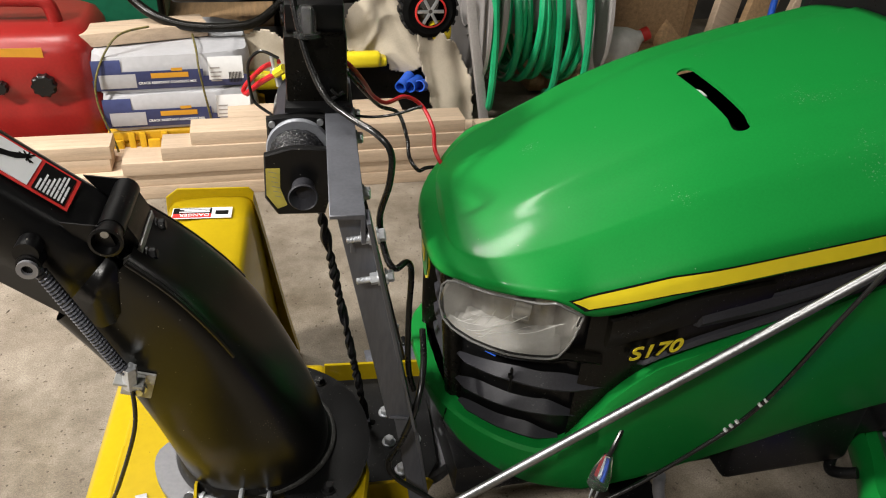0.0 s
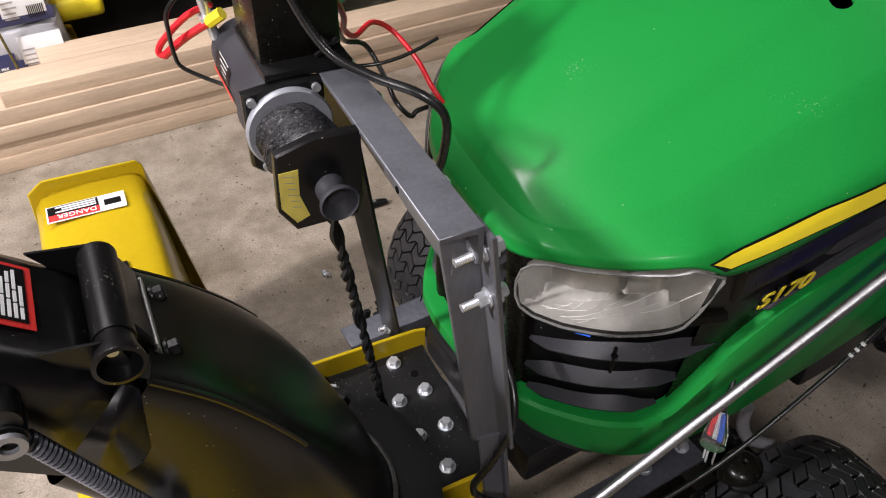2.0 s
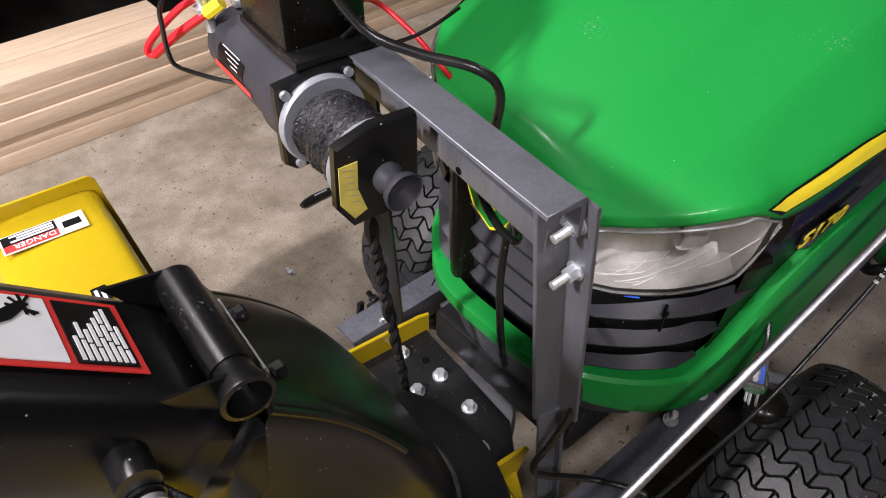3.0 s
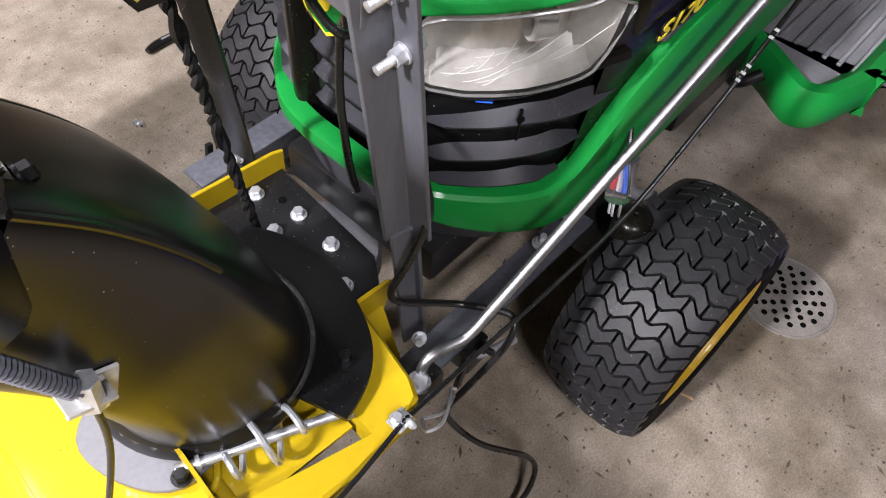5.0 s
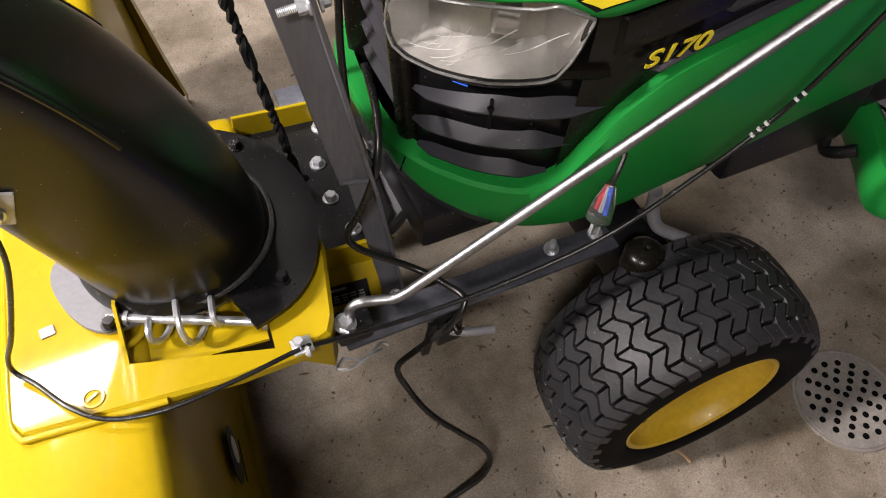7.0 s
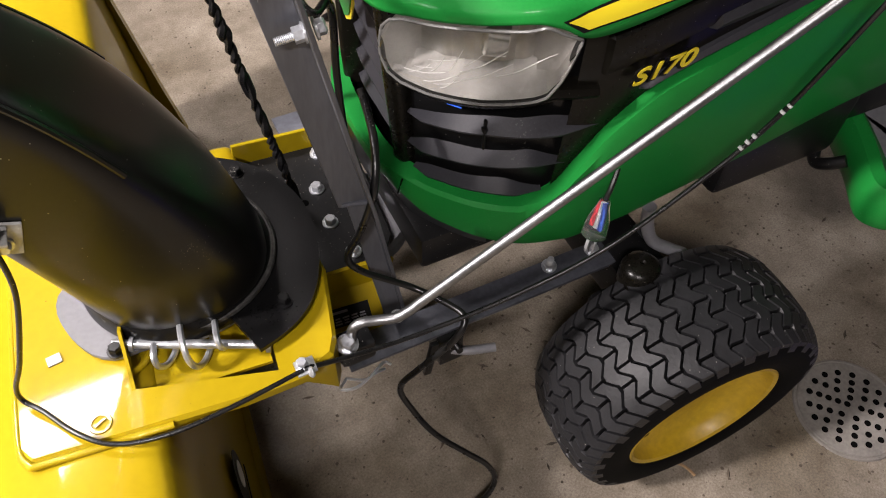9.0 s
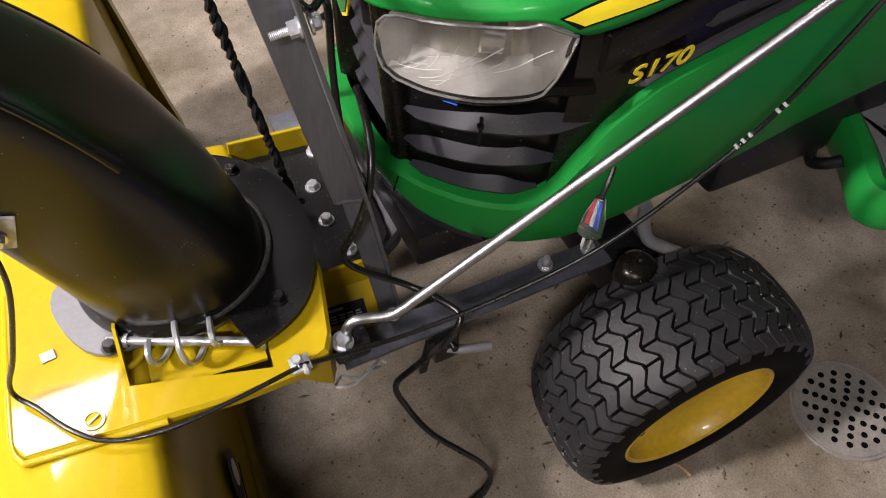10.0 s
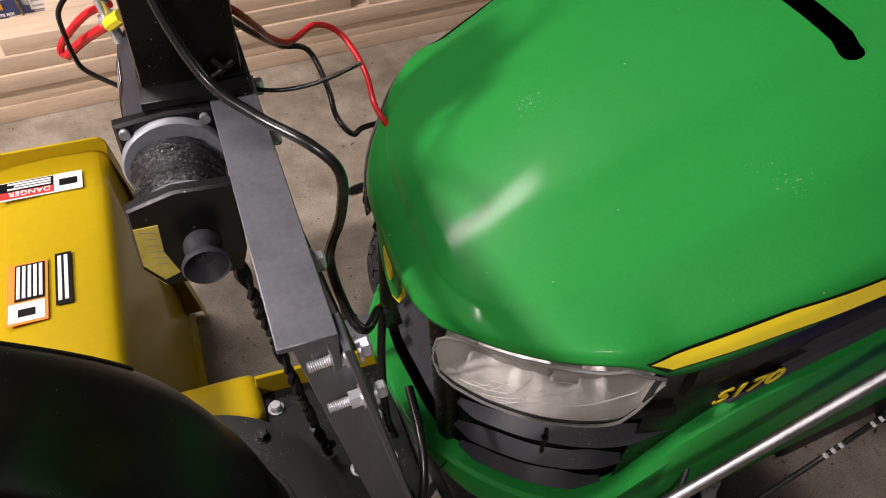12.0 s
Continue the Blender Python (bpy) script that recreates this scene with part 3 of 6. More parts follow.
patch(bm, lambda s, v: nose(s, 0.352 + (lerp_table(abs(s), PANEL_LOW) + 0.004 - 0.352) * v, -0.014 + 0.016 * v), steps(-0.45, 0.45, 60), steps(0, 1, 3))
tpart("lower_lip", bm, GRILLE, None, "dark grey plastic lip under the bumper")
for side in (-1, 1):
    bm = bm_new()
    box(bm, nose(0.20 * side, 0.434, 0.0115), (0.0012, 0.0012, 0.036), 0, Matrix.Rotation(radians(20), 3, 'X'))
    tpart("seam", bm, HOLE, bumper)

# side badge on a glossy insert
def insert_low(s):
    return lerp_table(s, PANEL_TOP) + 0.002


def insert_high(s):
    return lip_z(s) + 0.002


bm = bm_new()
patch(bm, lambda s, v: nose(-s, insert_low(s) + (insert_high(s) - insert_low(s)) * v, -0.006 - 0.008 * v ** 5), steps(0.60, 1.0, 40), steps(0, 1, 12))
tpart("side_insert", bm, BLACK_GLOSS, None, "glossy black side insert")
# raised panels and the sloping ledge of the insert: low edge, high edge
for low, high, deep, mtl in (([(0.690, 0.5790), (0.712, 0.590), (0.784, 0.622), (0.86, 0.660), (0.95, 0.690)], [(0.690, 0.5860), (0.712, 0.600), (0.784, 0.634), (0.86, 0.671), (0.95, 0.701)], 0.007, GRILLE),
                             ([(0.632, 0.606), (0.70, 0.622), (0.745, 0.640), (0.80, 0.660)], [(0.640, 0.6475), (0.70, 0.664), (0.745, 0.678), (0.80, 0.690)], 0.004, BLACK_GLOSS),
                             ([(0.742, 0.634), (0.80, 0.648), (0.86, 0.676), (0.93, 0.700)], [(0.742, 0.650), (0.80, 0.672), (0.86, 0.693), (0.93, 0.714)], 0.0075, GRILLE)):
    bm = bm_new()
    sec = [(0.0, -0.010), (0.04, deep * 0.5 - 0.005), (0.5, deep - 0.005), (0.92, deep * 0.6 - 0.006), (1.0, -0.010)]
    s0_, s1_ = low[0][0], low[-1][0]

    def ledge(s, k):
        h, o_ = sec[k]
        za, zb = lerp_table(s, low), lerp_table(s, high)
        e = min(1.0, (s - s0_) / 0.006 + 0.05)
        return nose(-s, za + (zb - za) * h, -0.010 + (o_ + 0.010) * e)

    patch(bm, ledge, steps(s0_, s1_, 30), range(5))
    tpart("insert_ledge", bm, mtl, None, "", 20)
o = nose(-0.673, 0.5945, 0.001)
d = (nose(-0.735, 0.608, 0.001) - o).normalized()
up = V((0.0, -0.10, 1.0))
m = axes(TB @ o, d, up)
wide = m @ Matrix.Diagonal((1.12, 1.0, 1.0, 1.0))
lettering("model_badge_edge", "S170", 0.0245, wide @ pose(-0.001, -0.001, 0.0), DECAL_BLACK, tractor, "", 0.0006, 0.35, 0.0017)
lettering("model_badge", "S170", 0.0245, wide @ pose(0, 0, 0.0009), YELLOW_DECAL, tractor, "yellow model number", 0.0006, 0.35, 0.0004)

# headlights
GLASS = bpy.data.materials.new("clear_lens")
GLASS.use_nodes = True
gb = GLASS.node_tree.nodes["Principled BSDF"]
gb.inputs["Transmission Weight"].default_value, gb.inputs["Roughness"].default_value, gb.inputs["IOR"].default_value = 0.98, 0.03, 1.25
gb.inputs["Base Color"].default_value = (0.92, 0.92, 0.9, 1)
REFLECTOR = mat("silver_reflector", (0.31, 0.30, 0.28), 0.36, metal=0.45, vary=0.08, scale=30, fine=200, bump=0.01)
LENS_EDGE = mat("pale_lens_edge", (0.13, 0.13, 0.125), 0.25, vary=0.1)
SCRATCH = mat("pale_scratch", (0.42, 0.41, 0.39), 0.4, vary=0.2)


def lamp_low(a):
    return lerp_table(a, [(0.186, 0.596), (0.193, 0.585), (0.22, 0.579), (0.287, 0.578), (0.357, 0.581), (0.424, 0.585), (0.479, 0.5905), (0.521, 0.595), (0.542, 0.600), (0.56, 0.617), (0.573, 0.640), (0.577, 0.655)])


def lamp_top(a):
    return lerp_table(a, [(0.186, 0.615), (0.194, 0.632), (0.212, 0.643), (0.241, 0.649), (0.295, 0.6525), (0.357, 0.657), (0.416, 0.662), (0.465, 0.665), (0.49, 0.6665), (0.518, 0.671), (0.577, 0.6585)])


for side in (-1, 1):
    lamp = new("headlight")
    lamp.parent = tractor
    tagged(lamp, "clear headlight with silver reflector")

    def at(a, v, off):
        lo, hi = lamp_low(a), lamp_top(a)
        return nose(a * side, lo + (hi - lo) * v, off)

    us, vs = steps(HEAD[0], HEAD[1], 44), steps(0, 1, 10)

    def bowl(a, v):
        e = min((a - HEAD[0]) / 0.04, (HEAD[1] - a) / 0.06, v / 0.28, (1 - v) / 0.2, 1.0)
        e = max(0.0, e)
        rib = 0.0022 * (abs(math.sin(a * 60)) - 0.5) * e
        return at(a, v, -0.004 - 0.034 * e + rib)

    bm = bm_new()
    patch(bm, bowl, us, vs)
    tpart("reflector", bm, REFLECTOR, lamp, "silver reflector", sharp=20)
    bm = bm_new()
    patch(bm, lambda a, v: at(a, v, 0.004 + 0.005 * math.sin(math.pi * v)), us, vs)
    lens = tpart("lens", bm, GLASS, lamp, "clear plastic lens")
    lens.visible_shadow = False
    bm = bm_new()
    c = at(0.42, 0.70, -0.02)
    lathe(bm, c, V((-1, 0.6 * -side, 0.1)), [(-0.012, 0.012), (0.004, 0.014), (0.006, 0.011), (0.002, 0.004)], 20)
    tpart("bulb", bm, REFLECTOR, lamp)
    bm = bm_new()
    edge = [at(a, 0, 0.006) for a in us] + [at(HEAD[1], v, 0.006) for v in vs[1:]] + [at(a, 1, 0.006) for a in reversed(us[:-1])] + [at(HEAD[0], v, 0.006) for v in reversed(vs[:-1])]
    tube(bm, edge, 0.0013, 6, 1)
    tpart("rim", bm, LENS_EDGE, lamp)
    # pale scratches over the lens
    rs = random.Random(5)
    bm = bm_new()
    for k in range(13):
        a_, v_ = rs.uniform(HEAD[0] + 0.05, HEAD[1] - 0.12), rs.uniform(0.12, 0.62)
        da, dv = rs.uniform(0.03, 0.10), rs.uniform(0.05, 0.30)
        tube(bm, [at(a_ + da * q, v_ + dv * q ** 1.4, 0.0052 + 0.005 * math.sin(math.pi * (v_ + dv * q ** 1.4))) for q in steps(0, 1, 7)], rs.choice((0.0002, 0.0003, 0.0005)), 4, 1)
    tagged(tpart("scratch_pattern", bm, SCRATCH, lens), kind="stuff")

# front emblem: plain shield
for k, (name, mtl, grow) in enumerate((("emblem_border", YELLOW_DECAL, 1.10), ("emblem_field", GREEN, 0.97), ("emblem_figure", YELLOW_DECAL, 0.40))):
    bm = bm_new()
    pts = [(-0.034, 0.032), (0.034, 0.032), (0.036, 0.0), (0.022, -0.026), (0.0, -0.038), (-0.022, -0.026), (-0.036, 0.0)]
    prism(bm, [nose((y + 0.006) * grow * 2.13 + 1e-6, 0.612 + z * grow, -0.004) + V((-0.0012 * k, 0, 0)) for y, z in pts], (-0.0015, 0, 0))
    tpart(name, bm, mtl)

# dash and steering column cowl behind the hood
bm = bm_new()
box(bm, (0.93, CY, 0.72), (0.32, 0.46, 0.42), 0.05, seg=3)
tpart("dash_cowl", bm, BLACK)
bm = bm_new()
box(bm, (0.64, CY, 0.40), (0.54, 0.30, 0.12), 0.02)
box(bm, (0.64, CY, 0.415), (0.18, 0.385, 0.11), 0.01)
tpart("chassis", bm, BLACK_METAL, None, "black steel chassis")
# engine bulk as a hole-black box: shade under the hood put into colour
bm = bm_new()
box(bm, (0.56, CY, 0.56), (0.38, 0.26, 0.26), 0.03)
tpart("engine_dark_fill", bm, HOLE)
bm = bm_new()
box(bm, (0.34, CY, 0.33), (0.22, 0.22, 0.05), 0.008)
box(bm, (0.29, CY + 0.03, 0.345), (0.10, 0.10, 0.02), 0.006)
tpart("front_plate", bm, BLACK_METAL)

# front axle, spindles and wheels
bm = bm_new()
box(bm, (0.485, CY, 0.235), (0.07, 0.44, 0.06), 0.012)
box(bm, (0.485, CY, 0.30), (0.05, 0.10, 0.10), 0.01)
tpart("front_axle", bm, BLACK_METAL)
for side in (-1, 1):
    bm = bm_new()
    y = CY + side * 0.225
    cyl(bm, (0.485, y, 0.14), (0.478, y, 0.30), 0.020)
    box(bm, (0.455, y, 0.255), (0.11, 0.05, 0.035), 0.008)
    cyl(bm, (0.485, y, 0.18), (0.485, y + side * 0.07, 0.18), 0.012)
    cyl(bm, (0.425, y, 0.27), (0.425, y, 0.295), 0.013, 0.010)
    tpart("spindle", bm, BLACK_METAL)
    bm = bm_new()
    lathe(bm, (0.446, y - side * 0.004, 0.300), (0, 0, 1), [(0, 0.023), (0.020, 0.023), (0.026, 0.021), (0.030, 0.015), (0.032, 0.004), (0.030, 0.001)], 28)
    tpart("spindle_cap", bm, BLACK_GLOSS)
    bm = bm_new()
    tube(bm, [(0.462, y + side * -0.036, 0.385), (0.468, y + side * -0.036, 0.352), (0.480, y + side * -0.030, 0.322), (0.505, y + side * -0.022, 0.302), (0.524, y + side * -0.018, 0.288)], 0.0075, 12)
    tpart("drain_hose", bm, GREY_STEEL, None, "short grey drain hose")

TYRE_R, TYRE_W = 0.166, 0.148


def tyre_r(y):
    """Radius of the tread at the place y across."""
    k = abs(y) / (TYRE_W / 2)
    return TYRE_R - 0.010 - 0.018 * k ** 3.2


def wheel_at(c, steer):
    wheel = new("front_wheel")
    wheel.parent = tractor
    wheel.matrix_parent_inverse = TB
    wheel.matrix_basis = pose(*c, 0, 0, steer)
    tagged(wheel, "black turf tyre on a yellow steel rim")
    bm = bm_new()
    W = TYRE_W / 2
    prof = [(-W * 0.84, 0.095), (-W * 0.93, 0.099), (-W * 0.985, 0.106), (-W * 1.01, 0.118), (-W * 1.015, 0.129), (-W * 1.0, 0.138), (-W * 0.97, 0.145)]
    prof += [(y * W, tyre_r(y * W)) for y in (-0.94, -0.8, -0.6, -0.3, 0, 0.3, 0.6, 0.8, 0.94)]
    prof += [(W * 0.97, 0.145), (W * 1.0, 0.138), (W * 1.01, 0.126), (W * 0.98, 0.108), (W * 0.85, 0.096)]
    lathe(bm, (0, 0, 0), (0, 1, 0), prof, 72)
    # carcass painted near black, so the gaps between lugs read as shade
    tyre = part("tyre", bm, RUBBER_SHADE, wheel, "black rubber tyre", 60)
    # tread: interlocking zigzag lugs
    bm = bm_new()
    n, rows_ = 54, 4
    pitch = 2 * math.pi / n
    wid = TYRE_W / rows_
    rt = random.Random(3)
    for i in range(n):
        for j in range(-1, rows_ + 1):
            ya = (j - rows_ / 2 + (0.0 if i % 2 else 0.5)) * wid
            y0, y1 = max(-W, ya + 0.0017), min(W, ya + wid - 0.0017)
            if y1 - y0 < 0.006:
                continue
            strip = []
            tall = 0.0102 + rt.uniform(-0.0007, 0.0004)
            marks = {y0, y1} | {y for y in [wid * (q + k) for k in range(-3, 3) for q in (0.09, 0.41, 0.59, 0.91)] + [-W * 0.93, W * 0.93] if y0 + 0.001 < y < y1 - 0.001}
            for y in sorted(marks):
                q = (y / wid) % 1.0
                a = (i + 0.27 * max(-1.0, min(1.0, 1.6 * (4 * abs(q - 0.5) - 1)))) * pitch
                r = tyre_r(y) - (0.009 if abs(y) > W * 0.97 else 0.0)
                row = []
                for da, h in ((-0.45, -0.004), (-0.415, tall - 0.0008), (-0.395, tall), (0.395, tall), (0.415, tall - 0.0008), (0.45, -0.004)):
                    row.append(bm.verts.new(((r + h) * math.sin(a + da * pitch), y, (r + h) * math.cos(a + da * pitch))))
                strip.append(row)
            for p, q in zip(strip, strip[1:]):
                for k in range(5):
                    bm.faces.new((p[k], p[k + 1], q[k + 1], q[k]))
            bm.faces.new(strip[0])
            bm.faces.new(strip[-1])
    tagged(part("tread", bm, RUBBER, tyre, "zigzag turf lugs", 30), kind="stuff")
    bm = bm_new()
    lathe(bm, (0, 0, 0), (0, 1, 0), [(-W * 0.82, 0.097), (-W * 0.93, 0.1005), (-W * 0.955, 0.098), (-W * 0.92, 0.094), (-W * 0.74, 0.091), (-W * 0.62, 0.084),
                                     (-W * 0.52, 0.062), (-W * 0.50, 0.030), (-W * 0.55, 0.022), (-W * 0.55, 0.001)], 56)
    lathe(bm, (0, 0, 0), (0, 1, 0), [(W * 0.80, 0.104), (W * 0.60, 0.092), (W * 0.4, 0.06), (W * 0.4, 0.001)], 40)
    rim = part("rim", bm, RIM, wheel, "yellow painted steel rim")
    bm = bm_new()
    cyl(bm, (-0.074, -W * 0.80, -0.006), (-0.074, -W * 0.50, -0.006), 0.006)
    part("valve", bm, HOLE, rim)
    bm = bm_new()
    cyl(bm, (0, -W * 0.553, 0), (0, -W * 0.45, 0), 0.014)
    part("hub_cap", bm, RIM, rim)
    return wheel


wheel_at((0.487, -0.340, 0.1675), -2.8)
wheel_at((0.482, 0.295, 0.1675), 2.0)

# footrest with its grey mat, pedal lever
for side in (-1, 1):
    bm = bm_new()
    plan = spline([(0.775, 0.13, 0), (0.762, 0.158, 0), (0.737, 0.208, 0), (0.710, 0.250, 0), (0.703, 0.272, 0), (0.711, 0.294, 0), (0.734, 0.313, 0), (0.79, 0.331, 0), (0.86, 0.338, 0), (1.45, 0.345, 0)], 5)
    loops = []
    for off, z in ((0.0, 0.325), (0.010, 0.345), (0.012, 0.372), (0.004, 0.386), (-0.012, 0.386), (-0.022, 0.374), (-0.032, 0.366)):
        loop = []
        for i, p in enumerate(plan):
            d = (plan[min(i + 1, len(plan) - 1)] - plan[max(i - 1, 0)]).normalized()
            q = p + V((-d.y, d.x, 0)) * (off - 0.012)
            loop.append(V((q.x, CY + side * q.y, z)))
        loops.append(loop)
    rings(bm, loops, False, False)
    foot = tpart("footrest", bm, GREEN, None, "green painted footrest")
    bm = bm_new()
    edge = []
    for i, p in enumerate(plan):
        d = (plan[min(i + 1, len(plan) - 1)] - plan[max(i - 1, 0)]).normalized()
        q = p + V((-d.y, d.x, 0)) * -0.042
        edge.append(V((q.x, CY + side * q.y, 0.362)))
    prism(bm, edge + [V((1.45, CY + side * 0.16, 0.362)), V((0.80, CY + side * 0.16, 0.362))], (0, 0, 0.006))
    tpart("mat", bm, GREY_STEEL, foot, "grey ribbed footrest mat")
    for k in range(7):
        bm = bm_new()
        box(bm, (1.12, CY + side * (0.20 + 0.020 * k), 0.370), (0.62, 0.006, 0.004), 0.001)
        tpart("mat_rib", bm, GREY_STEEL, foot)
bm = bm_new()
tube(bm, [(0.98, -0.23, 0.50), (0.90, -0.218, 0.47), (0.82, -0.21, 0.43), (0.760, -0.215, 0.385), (0.728, -0.226, 0.355), (0.715, -0.240, 0.344), (0.716, -0.255, 0.352), (0.728, -0.268, 0.364)], 0.0075, 12)
tpart("pedal_lever", bm, BLACK_METAL)

# ---------------------------------------------------------------- snow blower, mounted slightly askew before the tractor
SKEW = Matrix.Rotation(radians(-5), 4, "Z")
blower = root("snow_blower", SKEW, "yellow tractor snow blower with a black discharge chute", "snow blower")


def bpart(name, bm, material, parent=None, label="", sharp=38):
    return part(name, bm, material, parent or blower, label, sharp)


Y_L, Y_R = -0.575, 0.50
# housing: rear wall, top and rolled front lip as one bent sheet
prof = [(0.010, 0.006), (0.000, 0.010), (-0.012, 0.15), (-0.032, 0.335), (-0.039, 0.375), (-0.043, 0.383), (-0.050, 0.387), (-0.060, 0.389), (-0.11, 0.390), (-0.160, 0.386), (-0.178, 0.380), (-0.188, 0.368),
        (-0.190, 0.352), (-0.182, 0.346)]
bm = bm_new()
rings(bm, [[V((x, y, z)) for x, z in prof] for y in steps(Y_L, Y_R, 12)], False, False)
house = bpart("housing", bm, YELLOW, None, "yellow painted steel auger housing", 50)
mod = house.modifiers.new("thick", "SOLIDIFY")
mod.thickness = 0.003
for y, dy in ((Y_R, 0.004), (Y_L, -0.004)):
    bm = bm_new()
    prism(bm, [(0.030, y, 0.012), (0.010, y, 0.12), (-0.026, y, 0.34), (-0.036, y, 0.398), (-0.044, y, 0.407), (-0.17, y, 0.407), (-0.192, y, 0.39), (-0.196, y, 0.30), (-0.20, y, 0.10), (-0.20, y, 0.012)], (0, dy, 0), 0.001)
    bpart("end_plate", bm, YELLOW, house)
    bm = bm_new()
    rings(bm, [[V((0.030, y - dy * 0.2, 0.012)), V((0.010, y - dy * 0.2, 0.12)), V((-0.026, y - dy * 0.2, 0.34)), V((-0.036, y - dy * 0.2, 0.397))], [V((0.030, y - dy * 5, 0.012)), V((0.010, y - dy * 5, 0.12)), V((-0.026, y - dy * 5, 0.34)), V((-0.036, y - dy * 5, 0.390))]], False, False)
    bpart("end_flange", bm, YELLOW, house)
    bm = bm_new()
    box(bm, (-0.09, y + dy * 3, 0.03), (0.18, 0.012, 0.06), 0.006)
    bpart("skid_shoe", bm, BLACK_METAL, house, "black steel skid shoe")
# auger under the hood of the housing
bm = bm_new()
cyl(bm, (-0.10, Y_L + 0.01, 0.17), (-0.10, Y_R - 0.01, 0.17), 0.02)
lo_, hi_ = [], []
turns = 5.0
for k in range(121):
    a = turns * 2 * math.pi * k / 120
    y = Y_L + 0.02 + (Y_R - Y_L - 0.04) * k / 120
    lo_.append(V((-0.10 + 0.055 * math.cos(a), y, 0.17 + 0.055 * math.sin(a))))
    hi_.append(V((-0.10 + 0.082 * math.cos(a), y, 0.17 + 0.082 * math.sin(a))))
rings(bm, [lo_, hi_], False, False)
bpart("auger", bm, DARK_STEEL, None, "dark steel spiral auger")
bm = bm_new()
cyl(bm, (-0.10, 0.0, 0.17), (-0.10, 0.06, 0.17), 0.04)
bpart("auger_gearbox", bm, DARK_STEEL)

# decals on the far half of the housing
TOPZ = 0.3925


def flat_decal(name, x0, x1, y0, y1, z, material, parent, label="", rise=0.0):
    bm = bm_new()
    box(bm, ((x0 + x1) / 2, (y0 + y1) / 2, z), (abs(x1 - x0), abs(y1 - y0), 0.0006))
    return bpart(name, bm, material, parent, label)


warn = flat_decal("warning_label", -0.172, -0.070, 0.420, 0.456, TOPZ, WHITE, house, "white and red warning label")
flat_decal("red_band", -0.170, -0.105, 0.422, 0.435, TOPZ + 0.0007, RED_DECAL, warn)
flat_decal("black_band", -0.170, -0.105, 0.4355, 0.454, TOPZ + 0.0007, DECAL_BLACK, warn)
flat_decal("pictogram", -0.098, -0.076, 0.431, 0.444, TOPZ + 0.0007, DECAL_BLACK, warn)
lettering("warning_word", "DANGER", 0.0125, axes((-0.108, 0.4335, TOPZ + 0.0013), (-1, 0, 0), (0, -1, 0)), WHITE, warn)
for k in range(3):
    flat_decal("print_bar", -0.160 + 0.008 * (k % 2), -0.108, 0.4385 + 0.005 * k, 0.4412 + 0.005 * k, TOPZ + 0.0013, WHITE, warn)
lab = flat_decal("side_label", -0.158, -0.114, 0.205, 0.300, TOPZ, ORANGE, house, "orange, black and white warning label")
flat_decal("black_field", -0.149, -0.117, 0.239, 0.297, TOPZ + 0.0007, DECAL_BLACK, lab)
flat_decal("white_field", -0.155, -0.117, 0.208, 0.236, TOPZ + 0.0007, WHITE, lab)
for k in range(5):
    flat_decal("print_bar", -0.147 + 0.006 * k, -0.1435 + 0.006 * k, 0.243, 0.294, TOPZ + 0.0013, WHITE, lab)
flat_decal("pictogram", -0.145, -0.127, 0.215, 0.226, TOPZ + 0.0013, DECAL_BLACK, lab)
lab = flat_decal("narrow_label", -0.106, -0.088, 0.222, 0.305, TOPZ, DECAL_BLACK, house, "narrow black and white label")
flat_decal("print_bar", -0.103, -0.099, 0.228, 0.300, TOPZ + 0.0007, WHITE, lab)
flat_decal("print_bar", -0.096, -0.092, 0.228, 0.300, TOPZ + 0.0007, WHITE, lab)
# oval mark on the rear wall
bm = bm_new()
c = V((-0.0115, -0.246, 0.168))
prism(bm, [c + V((0.0035 - 0.086 * 0.028 * math.sin(a), 0.034 * math.cos(a), 0.028 * math.sin(a))) for a in steps(0, 2 * math.pi, 28)[:-1]], (0.0008, 0, 0))
mark = bpart("oval_mark", bm, DECAL_BLACK, house, "plain black oval mark")
bm = bm_new()
prism(bm, [c + V((0.0046 - 0.086 * 0.014 * math.sin(a), 0.006 + 0.016 * math.cos(a), 0.014 * math.sin(a))) for a in steps(0, 2 * math.pi, 20)[:-1]], (0.0006, 0, 0))
bpart("oval_centre", bm, WHITE, mark)
for k in range(2):
    bm = bm_new()
    box(bm, (-0.009 + 0.004 * k, -0.236, 0.150 - 0.03 * k), (0.001, 0.05, 0.01))
    bpart("print_bar", bm, DECAL_BLACK, house)

# platform that carries the chute, with a window for the crank spring
PZ = 0.395
RC = V((0.004, -0.115, 0))
plan = [(-0.150, -0.255), (-0.142, -0.268), (0.03, -0.272), (0.086, -0.2675), (0.112, -0.255), (0.119, -0.240), (0.131, -0.165)]
plan += [(RC.x + 0.120 * math.cos(radians(a)), RC.y + 0.120 * math.sin(radians(a))) for a in range(5, 86, 10)] + [(-0.150, 0.0)]
win = [(-0.057, -0.233), (0.065, -0.258), (0.066, -0.205), (-0.057, -0.170)]
bm = bm_new()
outer = [bm.verts.new((x, y, PZ)) for x, y in plan]
inner = [bm.verts.new((x, y, PZ)) for x, y in win]
oe = [bm.edges.new((outer[i], outer[(i + 1) % len(outer)])) for i in range(len(outer))]
ie = [bm.edges.new((inner[i], inner[(i + 1) % 4])) for i in range(4)]
bmesh.ops.triangle_fill(bm, use_beauty=True, use_dissolve=False, edges=oe + ie)
